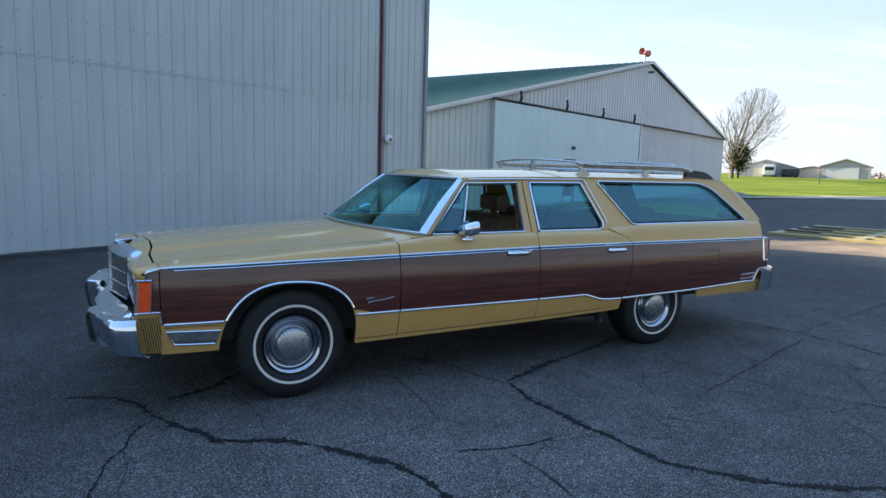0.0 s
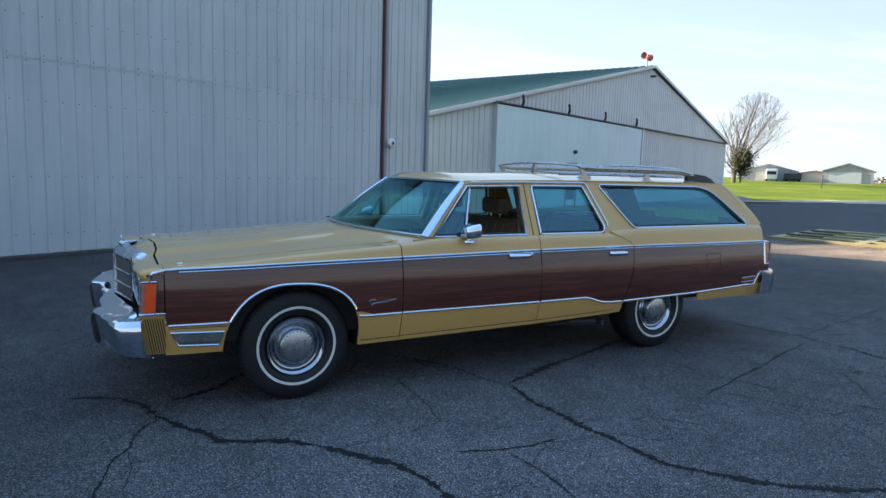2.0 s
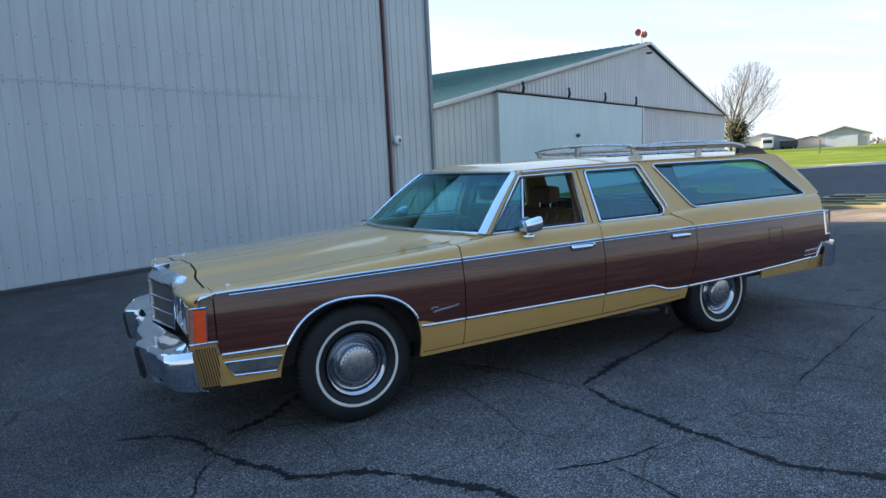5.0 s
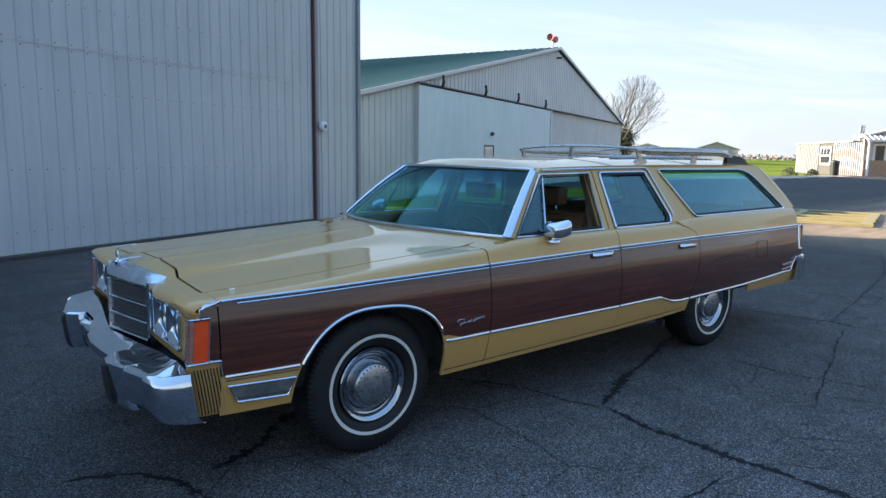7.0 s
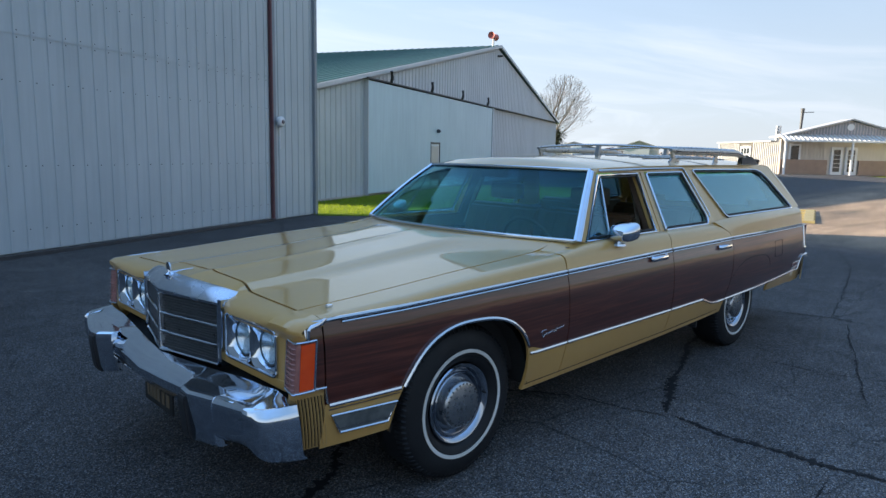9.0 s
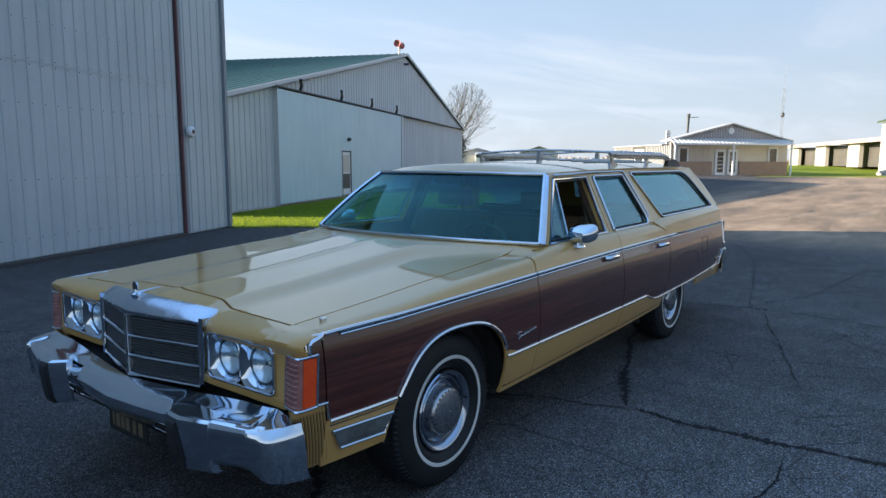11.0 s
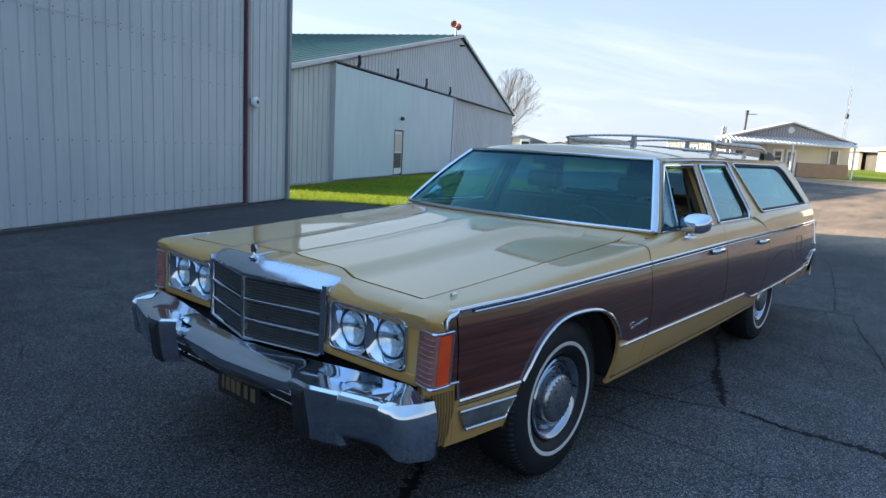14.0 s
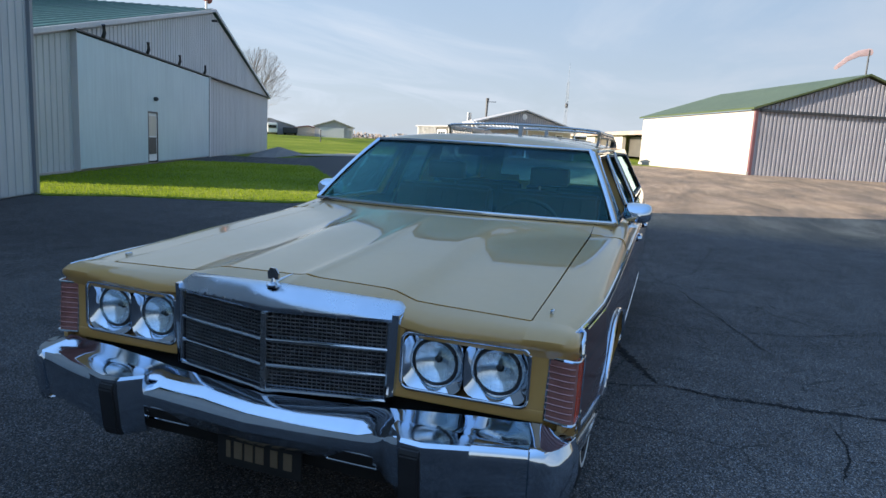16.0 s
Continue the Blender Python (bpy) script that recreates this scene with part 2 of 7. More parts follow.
M["roof_grey"] = painted_steel("grey_roof_sheet", (0.36, 0.35, 0.34), (0.46, 0.45, 0.43))


def wood_mat():
    m, n, l, b = base_mat("woodgrain_vinyl", 0.34)
    v = coords(n, l, (0.55, 1.0, 14.0))
    g1 = noise_tex(n, l, v, 2.2, 6, 0.6, 0.8)
    g2 = noise_tex(n, l, coords(n, l, (2.0, 1.0, 60.0)), 2.0, 4, 0.6)
    f = mix(n, l, 0.4, g1, g2)
    l.new(ramp(n, l, f, [(0.30, (0.021, 0.0055, 0.0041)), (0.5, (0.067, 0.0156, 0.0097)), (0.70, (0.145, 0.038, 0.021))]), b.inputs["Base Color"])
    b.inputs["Specular IOR Level"].default_value = 0.25
    b.inputs["Coat Weight"].default_value, b.inputs["Coat Roughness"].default_value, b.inputs["Coat IOR"].default_value = 1.0, 0.035, 1.53
    return m


M["wood"] = wood_mat()


def asphalt_mat():
    m, n, l, b = base_mat("worn_asphalt", 0.85)
    v = coords(n, l)

    def cells(scale):
        x = n.new("ShaderNodeTexVoronoi")
        x.inputs["Scale"].default_value = scale
        l.new(v, x.inputs["Vector"])
        return x
    vor, vor2 = cells(195), cells(62)
    sep = n.new("ShaderNodeSeparateColor")
    l.new(vor.outputs["Color"], sep.inputs[0])
    big = noise_tex(n, l, v, 0.28, 6, 0.62)
    mid = noise_tex(n, l, v, 2.6, 6, 0.7)
    fine = noise_tex(n, l, v, 75, 3, 0.75)
    base = ramp(n, l, big, [(0.3, (0.0785, 0.0745, 0.0735)), (0.7, (0.119, 0.1135, 0.111))])
    # stones of uneven tone, some bluish, some warm
    stone = ramp(n, l, sep.outputs[0], [(0.10, (0.29,)), (0.5, (0.75,)), (0.84, (1.55,)), (1.0, (3.3,))])
    tint = ramp(n, l, sep.outputs[1], [(0.2, (0.90, 0.99, 1.09)), (0.6, (1.0, 1.0, 1.0)), (0.95, (1.18, 1.0, 0.80))])
    chip = ramp(n, l, vor2.outputs["Color"], [(0.0, (0.8,)), (0.92, (0.95,)), (0.97, (1.8,)), (1.0, (2.6,))])
    near = ramp(n, l, vor2.outputs["Distance"], [(0.20, (1.0,)), (0.36, (0.0,))])
    chip = mix(n, l, near, (0.95, 0.95, 0.95), chip)
    grit = mix(n, l, 1.0, mix(n, l, 1.0, stone, tint, "MULTIPLY"), chip, "MULTIPLY")
    c = mix(n, l, 1.0, base, grit, "MULTIPLY")
    c = mix(n, l, 0.6, c, mix(n, l, 1.0, c, ramp(n, l, mid, [(0.3, (0.55,)), (0.7, (1.4,))]), "MULTIPLY"))
    c = mix(n, l, 0.68, c, mix(n, l, 1.0, c, ramp(n, l, fine, [(0.3, (0.38,)), (0.7, (1.7,))]), "MULTIPLY"))
    # hairline cracks, open in places only
    warp = n.new("ShaderNodeTexNoise")
    warp.inputs["Scale"].default_value, warp.inputs["Detail"].default_value = 2.2, 6
    l.new(v, warp.inputs["Vector"])
    bent = mix(n, l, 0.16, v, warp.outputs["Color"], "ADD")
    for scale, lo in ((0.8, 0.50), (2.1, 0.56)):
        edge = n.new("ShaderNodeTexVoronoi")
        edge.feature = "DISTANCE_TO_EDGE"
        edge.inputs["Scale"].default_value = scale
        l.new(bent, edge.inputs["Vector"])
        line = ramp(n, l, edge.outputs["Distance"], [(0.0, (0.42,)), (0.0045 * scale, (0.65,)), (0.009 * scale, (1.0,))])
        shown = ramp(n, l, noise_tex(n, l, v, 0.55 * scale, 3), [(lo, (0.0,)), (lo + 0.06, (1.0,))])
        c = mix(n, l, shown, c, mix(n, l, 1.0, c, line, "MULTIPLY"))
    geo = n.new("ShaderNodeSeparateXYZ")
    l.new(v, geo.inputs[0])

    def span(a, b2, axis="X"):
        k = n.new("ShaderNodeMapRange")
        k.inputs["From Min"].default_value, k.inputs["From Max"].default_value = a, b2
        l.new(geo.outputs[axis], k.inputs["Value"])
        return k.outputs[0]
    # tone along X, darker at both ends: shade painted into the asphalt's colour
    painted_shade = n.new("ShaderNodeMath")
    painted_shade.operation = "MULTIPLY_ADD"
    l.new(noise_tex(n, l, v, 0.55, 6, 0.65), painted_shade.inputs[0])
    painted_shade.inputs[1].default_value = 0.36
    l.new(span(-2.1, 4.1), painted_shade.inputs[2])
    c = mix(n, l, 1.0, c, ramp(n, l, painted_shade.outputs[0], [(0.0, (0.50,)), (0.30, (0.80,)), (0.50, (1.04,)), (0.75, (0.95,)), (1.0, (0.74,))]), "MULTIPLY")
    # tone along Y, darker near the doors: hangar shade painted in, edge ragged
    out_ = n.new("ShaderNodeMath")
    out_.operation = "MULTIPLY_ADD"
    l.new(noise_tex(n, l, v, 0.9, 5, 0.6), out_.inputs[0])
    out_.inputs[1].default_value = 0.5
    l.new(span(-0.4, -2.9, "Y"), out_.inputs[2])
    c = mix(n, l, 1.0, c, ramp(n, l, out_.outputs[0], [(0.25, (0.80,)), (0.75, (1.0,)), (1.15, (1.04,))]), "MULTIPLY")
    # tan dust and old chip-seal over the far apron, with its sunlight painted in
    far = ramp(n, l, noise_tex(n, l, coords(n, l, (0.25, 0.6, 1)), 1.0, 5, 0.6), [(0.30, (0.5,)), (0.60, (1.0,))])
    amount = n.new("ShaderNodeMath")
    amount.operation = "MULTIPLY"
    # mask starts at the shadow edge, so shaded asphalt keeps its dark colour
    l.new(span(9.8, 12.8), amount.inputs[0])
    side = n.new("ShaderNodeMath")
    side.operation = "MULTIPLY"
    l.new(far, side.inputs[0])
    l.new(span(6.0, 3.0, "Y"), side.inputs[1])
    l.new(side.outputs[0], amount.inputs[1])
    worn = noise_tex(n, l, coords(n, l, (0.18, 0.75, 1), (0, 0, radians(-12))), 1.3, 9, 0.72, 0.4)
    sunlit_dust = ramp(n, l, worn, [(0.32, (0.12, 0.092, 0.068)), (0.48, (0.25, 0.178, 0.116)), (0.62, (0.37, 0.265, 0.175))])
    c = mix(n, l, amount.outputs[0], c, mix(n, l, 0.55, sunlit_dust, mix(n, l, 1.0, sunlit_dust, stone, "MULTIPLY")))
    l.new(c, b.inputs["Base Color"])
    b.inputs["Specular IOR Level"].default_value = 0.2
    h = mix(n, l, 0.5, vor.outputs["Distance"], fine)
    bump(n, l, b, h, 0.8, 0.007)
    return m


M["asphalt"] = asphalt_mat()


def grass_mat(name, a, b2, c3, thin=False):
    m, n, l, b = base_mat(name, 0.9)
    v = coords(n, l)
    f = mix(n, l, 0.5, noise_tex(n, l, v, 0.10, 8, 0.72), noise_tex(n, l, v, 5, 5, 0.75))
    l.new(ramp(n, l, f, [(0.38, a), (0.5, b2), (0.62, c3)]), b.inputs["Base Color"])
    b.inputs["Specular IOR Level"].default_value = 0.08
    bump(n, l, b, noise_tex(n, l, v, 30, 4), 0.5, 0.03)
    if thin:
        # light also passes through the blades
        out, mx, tl = n["Material Output"], n.new("ShaderNodeMixShader"), n.new("ShaderNodeBsdfTranslucent")
        l.new(b.inputs["Base Color"].links[0].from_socket, tl.inputs[0])
        mx.inputs[0].default_value = 0.5
        l.new(b.outputs[0], mx.inputs[1])
        l.new(tl.outputs[0], mx.inputs[2])
        l.new(mx.outputs[0], out.inputs[0])
    return m


M["grass"] = grass_mat("spring_grass", (0.055, 0.090, 0.006), (0.125, 0.165, 0.011), (0.26, 0.265, 0.048))
M["blade"] = grass_mat("grass_blades", (0.13, 0.19, 0.010), (0.23, 0.30, 0.016), (0.34, 0.39, 0.03), True)


def glass_mat(name, tint, gloss_floor=0.04, rise=4.6, band=None, sheen=(0.64, 0.90, 1.0)):
    m = bpy.data.materials.new(name)
    m.use_nodes = True
    n, l = m.node_tree.nodes, m.node_tree.links
    n.clear()
    out, mx = n.new("ShaderNodeOutputMaterial"), n.new("ShaderNodeMixShader")
    tr, gl, fr = n.new("ShaderNodeBsdfTransparent"), n.new("ShaderNodeBsdfGlossy"), n.new("ShaderNodeLayerWeight")
    tr.inputs[0].default_value = (*tint, 1)
    gl.inputs["Roughness"].default_value = 0.015
    if band:
        # tint that deepens towards the top edge
        z0, z1, deep = band
        tc, sp, mr = n.new("ShaderNodeTexCoord"), n.new("ShaderNodeSeparateXYZ"), n.new("ShaderNodeMapRange")
        mr.inputs["From Min"].default_value, mr.inputs["From Max"].default_value = z0, z1
        l.new(tc.outputs["Object"], sp.inputs[0])
        l.new(sp.outputs["Z"], mr.inputs["Value"])
        l.new(mix(n, l, mr.outputs[0], (*tint, 1)[:3], deep), tr.inputs[0])
    # sky blue painted into the reflections by tinting the gloss itself
    gl.inputs["Color"].default_value = (*sheen, 1)
    fr.inputs[0].default_value = 0.5
    pw, sc = n.new("ShaderNodeMath"), n.new("ShaderNodeMath")
    pw.operation, pw.inputs[1].default_value = "POWER", rise
    sc.operation, sc.inputs[1].default_value, sc.inputs[2].default_value = "MULTIPLY_ADD", 0.7, gloss_floor
    sc.use_clamp = True
    l.new(fr.outputs["Facing"], pw.inputs[0])
    l.new(pw.outputs[0], sc.inputs[0])
    l.new(sc.outputs[0], mx.inputs[0])
    l.new(tr.outputs[0], mx.inputs[1])
    l.new(gl.outputs[0], mx.inputs[2])
    l.new(mx.outputs[0], out.inputs[0])
    return m


M["glass"] = glass_mat("tinted_car_glass", (0.64, 0.87, 0.90), 0.075, 3.3)
M["windscreen"] = glass_mat("tinted_windscreen_glass", (0.78, 0.95, 0.91), 0.034, 4.4, (1.27, 1.40, (0.04, 0.11, 0.30)), (0.42, 0.80, 0.82))
M["lamp"] = glass_mat("headlamp_glass", (0.93, 0.96, 0.98), 0.14)
M["lens_glass"] = glass_mat("clear_glass", (0.85, 0.88, 0.9), 0.03)

# ---- mesh helpers ----
def part(name, bm, material, parent=None, label="", smooth=None, shadow=True):
    """Links a bmesh as one mesh object, under a thing or a part where one is given."""
    bmesh.ops.recalc_face_normals(bm, faces=bm.faces)
    me = bpy.data.meshes.new(name)
    bm.to_mesh(me)
    bm.free()
    for mt in material if isinstance(material, (list, tuple)) else [material]:
        me.materials.append(mt)
    if smooth:
        me.polygons.foreach_set("use_smooth", [True] * len(me.polygons))
        me.set_sharp_from_angle(angle=radians(smooth))
    ob = new(name, me)
    if parent:
        ob.parent = parent
    if label:
        ob["label"] = label
    if not shadow:
        ob.visible_shadow = False
    return ob


def thing(name, label, category, m=None, group="", kind=""):
    ob = new(name)
    ob.empty_display_size = 0.2
    if m is not None:
        ob.matrix_world = m
    return tagged(ob, label, category, group, kind)


def add_box(bm, x0, x1, y0, y1, z0, z1, bevel=0.0):
    vs = [bm.verts.new(p) for p in ((x0, y0, z0), (x1, y0, z0), (x1, y1, z0), (x0, y1, z0), (x0, y0, z1), (x1, y0, z1), (x1, y1, z1), (x0, y1, z1))]
    fs = [bm.faces.new([vs[i] for i in f]) for f in ((0, 3, 2, 1), (4, 5, 6, 7), (0, 1, 5, 4), (1, 2, 6, 5), (2, 3, 7, 6), (3, 0, 4, 7))]
    if bevel:
        es = list({e for f in fs for e in f.edges})
        bmesh.ops.bevel(bm, geom=es, offset=bevel, segments=2, profile=0.7, affect="EDGES")
    return bm


def box(x0, x1, y0, y1, z0, z1, bevel=0.0):
    return add_box(bmesh.new(), x0, x1, y0, y1, z0, z1, bevel)


def loft(rows, bm=None, close=False, caps=False, mats=None):
    """Faces between rows of points, all of one length."""
    bm = bm or bmesh.new()
    vr = [[bm.verts.new(p) for p in r] for r in rows]
    n = len(vr[0])
    for i in range(len(vr) - 1):
        for j in range(n if close else n - 1):
            k = (j + 1) % n
            f = bm.faces.new((vr[i][j], vr[i + 1][j], vr[i + 1][k], vr[i][k]))
            if mats:
                f.material_index = mats[j]
    if caps and close:
        bm.faces.new(vr[0])
        bm.faces.new(vr[-1][::-1])
    return bm


def add_tube(bm, path, r, n=8, r2=None, closed=False):
    """A round or oval bar along a path; r is a number or one for each point."""
    path = [Vector(p) for p in path]
    rs = r if isinstance(r, (list, tuple)) else [r] * len(path)
    rings, up0 = [], None
    for i, p in enumerate(path):
        a = path[i - 1] if i or closed else p
        b = path[(i + 1) % len(path)] if i < len(path) - 1 or closed else p
        d = (b - a).normalized()
        ref = Vector((0, 0, 1)) if abs(d.z) < 0.9 else Vector((0, 1, 0))
        s = d.cross(ref).normalized()
        u = s.cross(d).normalized()
        q = r2 if r2 else rs[i]
        rings.append([p + s * rs[i] * math.cos(2 * math.pi * k / n) + u * q * math.sin(2 * math.pi * k / n) for k in range(n)])
    if closed:
        rings.append(rings[0])
        return loft(rings, bm, close=True)
    return loft(rings, bm, close=True, caps=True)


def tube(path, r, n=8, r2=None, closed=False):
    return add_tube(bmesh.new(), path, r, n, r2, closed)


def add_lathe(bm, prof, centre, axis="y", seg=32, cap=True):
    """Turns (radius, offset) pairs round an axis through the centre."""
    rows = []
    for r, o in prof:
        ring = []
        for k in range(seg):
            a = 2 * math.pi * k / seg
            c, s = r * math.cos(a), r * math.sin(a)
            ring.append(Vector(centre) + Vector({"y": (c, o, s), "x": (o, c, s), "z": (c, s, o)}[axis]))
        rows.append(ring)
    vr = [[bm.verts.new(p) for p in r] for r in rows]
    for i in range(len(vr) - 1):
        for j in range(seg):
            k = (j + 1) % seg
            bm.faces.new((vr[i][j], vr[i + 1][j], vr[i + 1][k], vr[i][k]))
    if cap:
        bm.faces.new(vr[-1])
    return bm


def lathe(prof, centre, axis="y", seg=32, cap=True):
    return add_lathe(bmesh.new(), prof, centre, axis, seg, cap)


def slab(poly, thick, bm=None):
    """A flat or bent polygon of points given depth along a vector."""
    bm = bm or bmesh.new()
    t = Vector(thick)
    a = [bm.verts.new(p) for p in poly]
    b = [bm.verts.new(Vector(p) + t) for p in poly]
    bm.faces.new(a)
    bm.faces.new(b[::-1])
    for i in range(len(a)):
        j = (i + 1) % len(a)
        bm.faces.new((a[i], b[i], b[j], a[j]))
    return bm


def lerp_tab(tab, x):
    """Straight lines between (x, value) pairs."""
    if x <= tab[0][0]:
        return tab[0][1]
    for (xa, ya), (xb, yb) in zip(tab, tab[1:]):
        if x <= xb:
            return ya + (yb - ya) * (x - xa) / (xb - xa)
    return tab[-1][1]


def smooth01(x):
    x = min(max(x, 0.0), 1.0)
    return x * x * (3 - 2 * x)


def solid(bm, t):
    bmesh.ops.recalc_face_normals(bm, faces=bm.faces)
    bmesh.ops.solidify(bm, geom=list(bm.faces), thickness=t)
    return bm


def rounded(poly, r, n=4):
    """Polygon with its corners rounded; r is one radius for each corner."""
    out = []
    k = len(poly)
    for i in range(k):
        p, a, b = Vector((*poly[i], 0)), Vector((*poly[i - 1], 0)), Vector((*poly[(i + 1) % k], 0))
        ra = min(r[i], (a - p).length * 0.45, (b - p).length * 0.45)
        pa, pb = p + (a - p).normalized() * ra, p + (b - p).normalized() * ra
        for j in range(n + 1):
            t = j / n
            q = pa * (1 - t) ** 2 + p * 2 * t * (1 - t) + pb * t * t
            out.append((q.x, q.y))
    return out


# ---- ground ----
def gz(x, y):
    """The ground rises gently towards the far side of the apron."""
    return 0.4 * smooth01((x - 15) / 30) * smooth01((24 - y) / 10) + 0.35 * smooth01((x - 60) / 90) + 0.5 * smooth01((x - 58) / 36) * smooth01((42 - y) / 15) + 0.6 * smooth01((x - 80) / 45) * smooth01((y - 48) / 20)


def sheet(xs, ys, dz, keep=lambda x, y: True):
    bm = bmesh.new()
    vs = {}
    for i, x in enumerate(xs):
        for j, y in enumerate(ys):
            vs[i, j] = bm.verts.new((x, y, gz(x, y) + dz))
    for i in range(len(xs) - 1):
        for j in range(len(ys) - 1):
            if keep((xs[i] + xs[i + 1]) / 2, (ys[j] + ys[j + 1]) / 2):
                bm.faces.new((vs[i, j], vs[i + 1, j], vs[i + 1, j + 1], vs[i, j + 1]))
    bmesh.ops.delete(bm, geom=[v for v in bm.verts if not v.link_faces], context="VERTS")
    return bm


far_xs = [-3000, -800, -250, -90] + list(range(-60, 200, 6)) + [260, 400, 900, 3000]
far_ys = [-3000, -800, -250, -120] + list(range(-90, 160, 6)) + [240, 500, 1200, 3000]
tagged(part("ground", sheet(far_xs, far_ys, -0.04), M["grass"]), "bright green spring grass field", "ground", kind="structure")


def on_apron(x, y):
    edge = 26 if x < 27 else lerp_tab([(27, 17.6), (33, 18.6), (40, 20.1), (47, 22.5), (56, 25)], x)
    return -60 < x < (56 if y > 8.5 or y < -19 else 49.5 + 0.4 * (8.5 - y)) and -90 < y < edge and not (x > 46 and y < -60)


ap = sheet([-60 + 1.5 * i for i in range(78)], [-90 + 1.5 * i for i in range(80)], 0.0, on_apron)
bmesh.ops.recalc_face_normals(ap, faces=ap.faces)
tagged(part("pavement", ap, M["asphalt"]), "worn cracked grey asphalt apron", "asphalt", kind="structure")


def polyline(points, step):
    """Evenly spaced points along a line of corners."""
    out = []
    for a, b in zip(points, points[1:]):
        a, b = Vector(a), Vector(b)
        k = max(1, int((b - a).length / step))
        out += [a.lerp(b, i / k) for i in range(k)]
    return out + [Vector(points[-1])]


def crack(points, width, seed):
    """A tar-filled crack: a ragged ribbon that wanders along its line, with crumbs beside it."""
    rng = random.Random(seed)
    pts = polyline([(x, y, 0) for x, y in points], 0.014)
    left, right = [], []
    bm = bmesh.new()
    n = len(pts)
    for i, p in enumerate(pts):
        d = (pts[min(i + 3, n - 1)] - pts[max(i - 3, 0)]).normalized()
        s = Vector((-d.y, d.x, 0))
        off = 0.022 * noise.noise(Vector((i * 0.055, seed * 3.1, 0))) + 0.008 * noise.noise(Vector((i * 0.3, seed, 5)))
        taper = min(1.0, 0.25 + min(i, n - 1 - i) / 14)
        w = width * max(0.06, 0.74 + 0.6 * noise.noise(Vector((i * 0.05, seed * 1.7, 9))) + 0.8 * noise.noise(Vector((i * 0.33, seed * 2.3, 4)))) * taper
        c = p + s * off
        for side, k in ((left, 1), (right, -1)):
            q = c + s * k * max(0.0015, w * rng.uniform(0.25, 1.55))
            side.append((q.x, q.y, gz(q.x, q.y) + 0.004))
        if width > 0.013 and rng.random() < 0.35:
            q = c + s * rng.choice((-1, 1)) * w * rng.uniform(1.1, 1.9)
            r = rng.uniform(0.004, 0.010)
            a0 = rng.uniform(0, 6.28)
            bm.faces.new([bm.verts.new((q.x + r * math.cos(a0 + a), q.y + r * math.sin(a0 + a), gz(q.x, q.y) + 0.0042)) for a in (0, 1.9, 3.6, 5.0)])
    return loft([left, right], bm)


CRACKS = (
    (0.024, ((-1.30, -0.34), (-1.21, -0.36), (-1.0, -0.47), (-0.89, -0.63), (-0.83, -0.87), (-0.74, -1.07), (-0.64, -1.20), (-0.58, -1.36), (-0.43, -1.43), (-0.25, -1.51), (-0.11, -1.65), (0.0, -1.79), (0.10, -1.94), (0.18, -2.02), (0.24, -2.25), (0.3, -2.6), (0.2, -3.2))),
    (0.030, ((-0.73, -0.62), (-0.55, -0.55), (-0.42, -0.48), (-0.30, -0.33), (0.1, -0.1), (0.5, 0.6))),
    (0.016, ((0.9, -0.2), (1.13, -0.5), (1.24, -0.70), (1.31, -1.01), (1.41, -1.24))),
    (0.027, ((1.41, -1.24), (1.37, -1.56), (1.40, -1.92), (1.40, -2.13), (1.43, -2.38), (1.45, -2.6), (1.55, -2.76), (1.68, -2.92), (1.87, -3.09), (2.2, -3.28), (2.9, -3.5))),
    (0.026, ((1.43, -1.21), (1.69, -1.09), (2.04, -0.94), (2.45, -0.81), (2.87, -0.66), (3.6, -0.5))),
    (0.011, ((0.5, -2.02), (0.76, -2.10), (0.96, -2.12), (1.23, -2.10))),
    (0.008, ((0.76, -2.10), (0.82, -2.35), (0.78, -2.7))),
    (0.014, ((4.3, 0.3), (4.52, -0.07), (4.64, -0.64), (4.80, -1.16), (4.80, -1.67), (4.74, -2.0), (4.6, -2.6))),
    (0.012, ((6.96, 0.09), (7.85, 1.19), (9.58, 1.58), (11.5, 2.2))),
    (0.010, ((-0.83, -0.93), (-0.90, -1.0), (-0.97, -1.13), (-1.01, -1.27), (-1.08, -1.38), (-1.13, -1.58), (-1.3, -2.3))),
    (0.007, ((-1.01, -1.27), (-1.0, -1.5), (-1.05, -1.75))),
    (0.012, ((2.53, -1.96), (3.0, -1.82), (3.8, -1.58), (4.63, -1.33))),
    (0.010, ((2.94, -1.20), (2.95, -1.64), (3.07, -1.96), (3.15, -2.28), (3.43, -2.68), (3.7, -3.2))),
    (0.014, ((10.3, 0.26), (8.3, -0.46), (6.2, -0.9), (4.80, -1.16))),
    (0.013, ((4.80, -1.16), (5.25, -1.26), (5.67, -1.52), (6.26, -1.63), (8.4, -1.9))),
    (0.012, ((6.3, -1.6), (6.0, -3.1), (7.2, -4.6))),
    (0.010, ((5.9, -0.95), (5.6, 0.0), (6.1, 0.9))),
    (0.008, ((7.5, -0.75), (7.9, -1.8), (9.4, -2.6))),
)
for i, (w, pts) in enumerate(CRACKS):
    tagged(part("crack_seal", crack(pts, w * (1.0 if w > 0.02 else 0.75 if pts[0][0] < 4.5 else 0.55), i + 1), M["tar"]), "black tar-filled crack in the asphalt", "crack", kind="structure")

# ---- buildings set square to one another ----
TURNED = 23.5
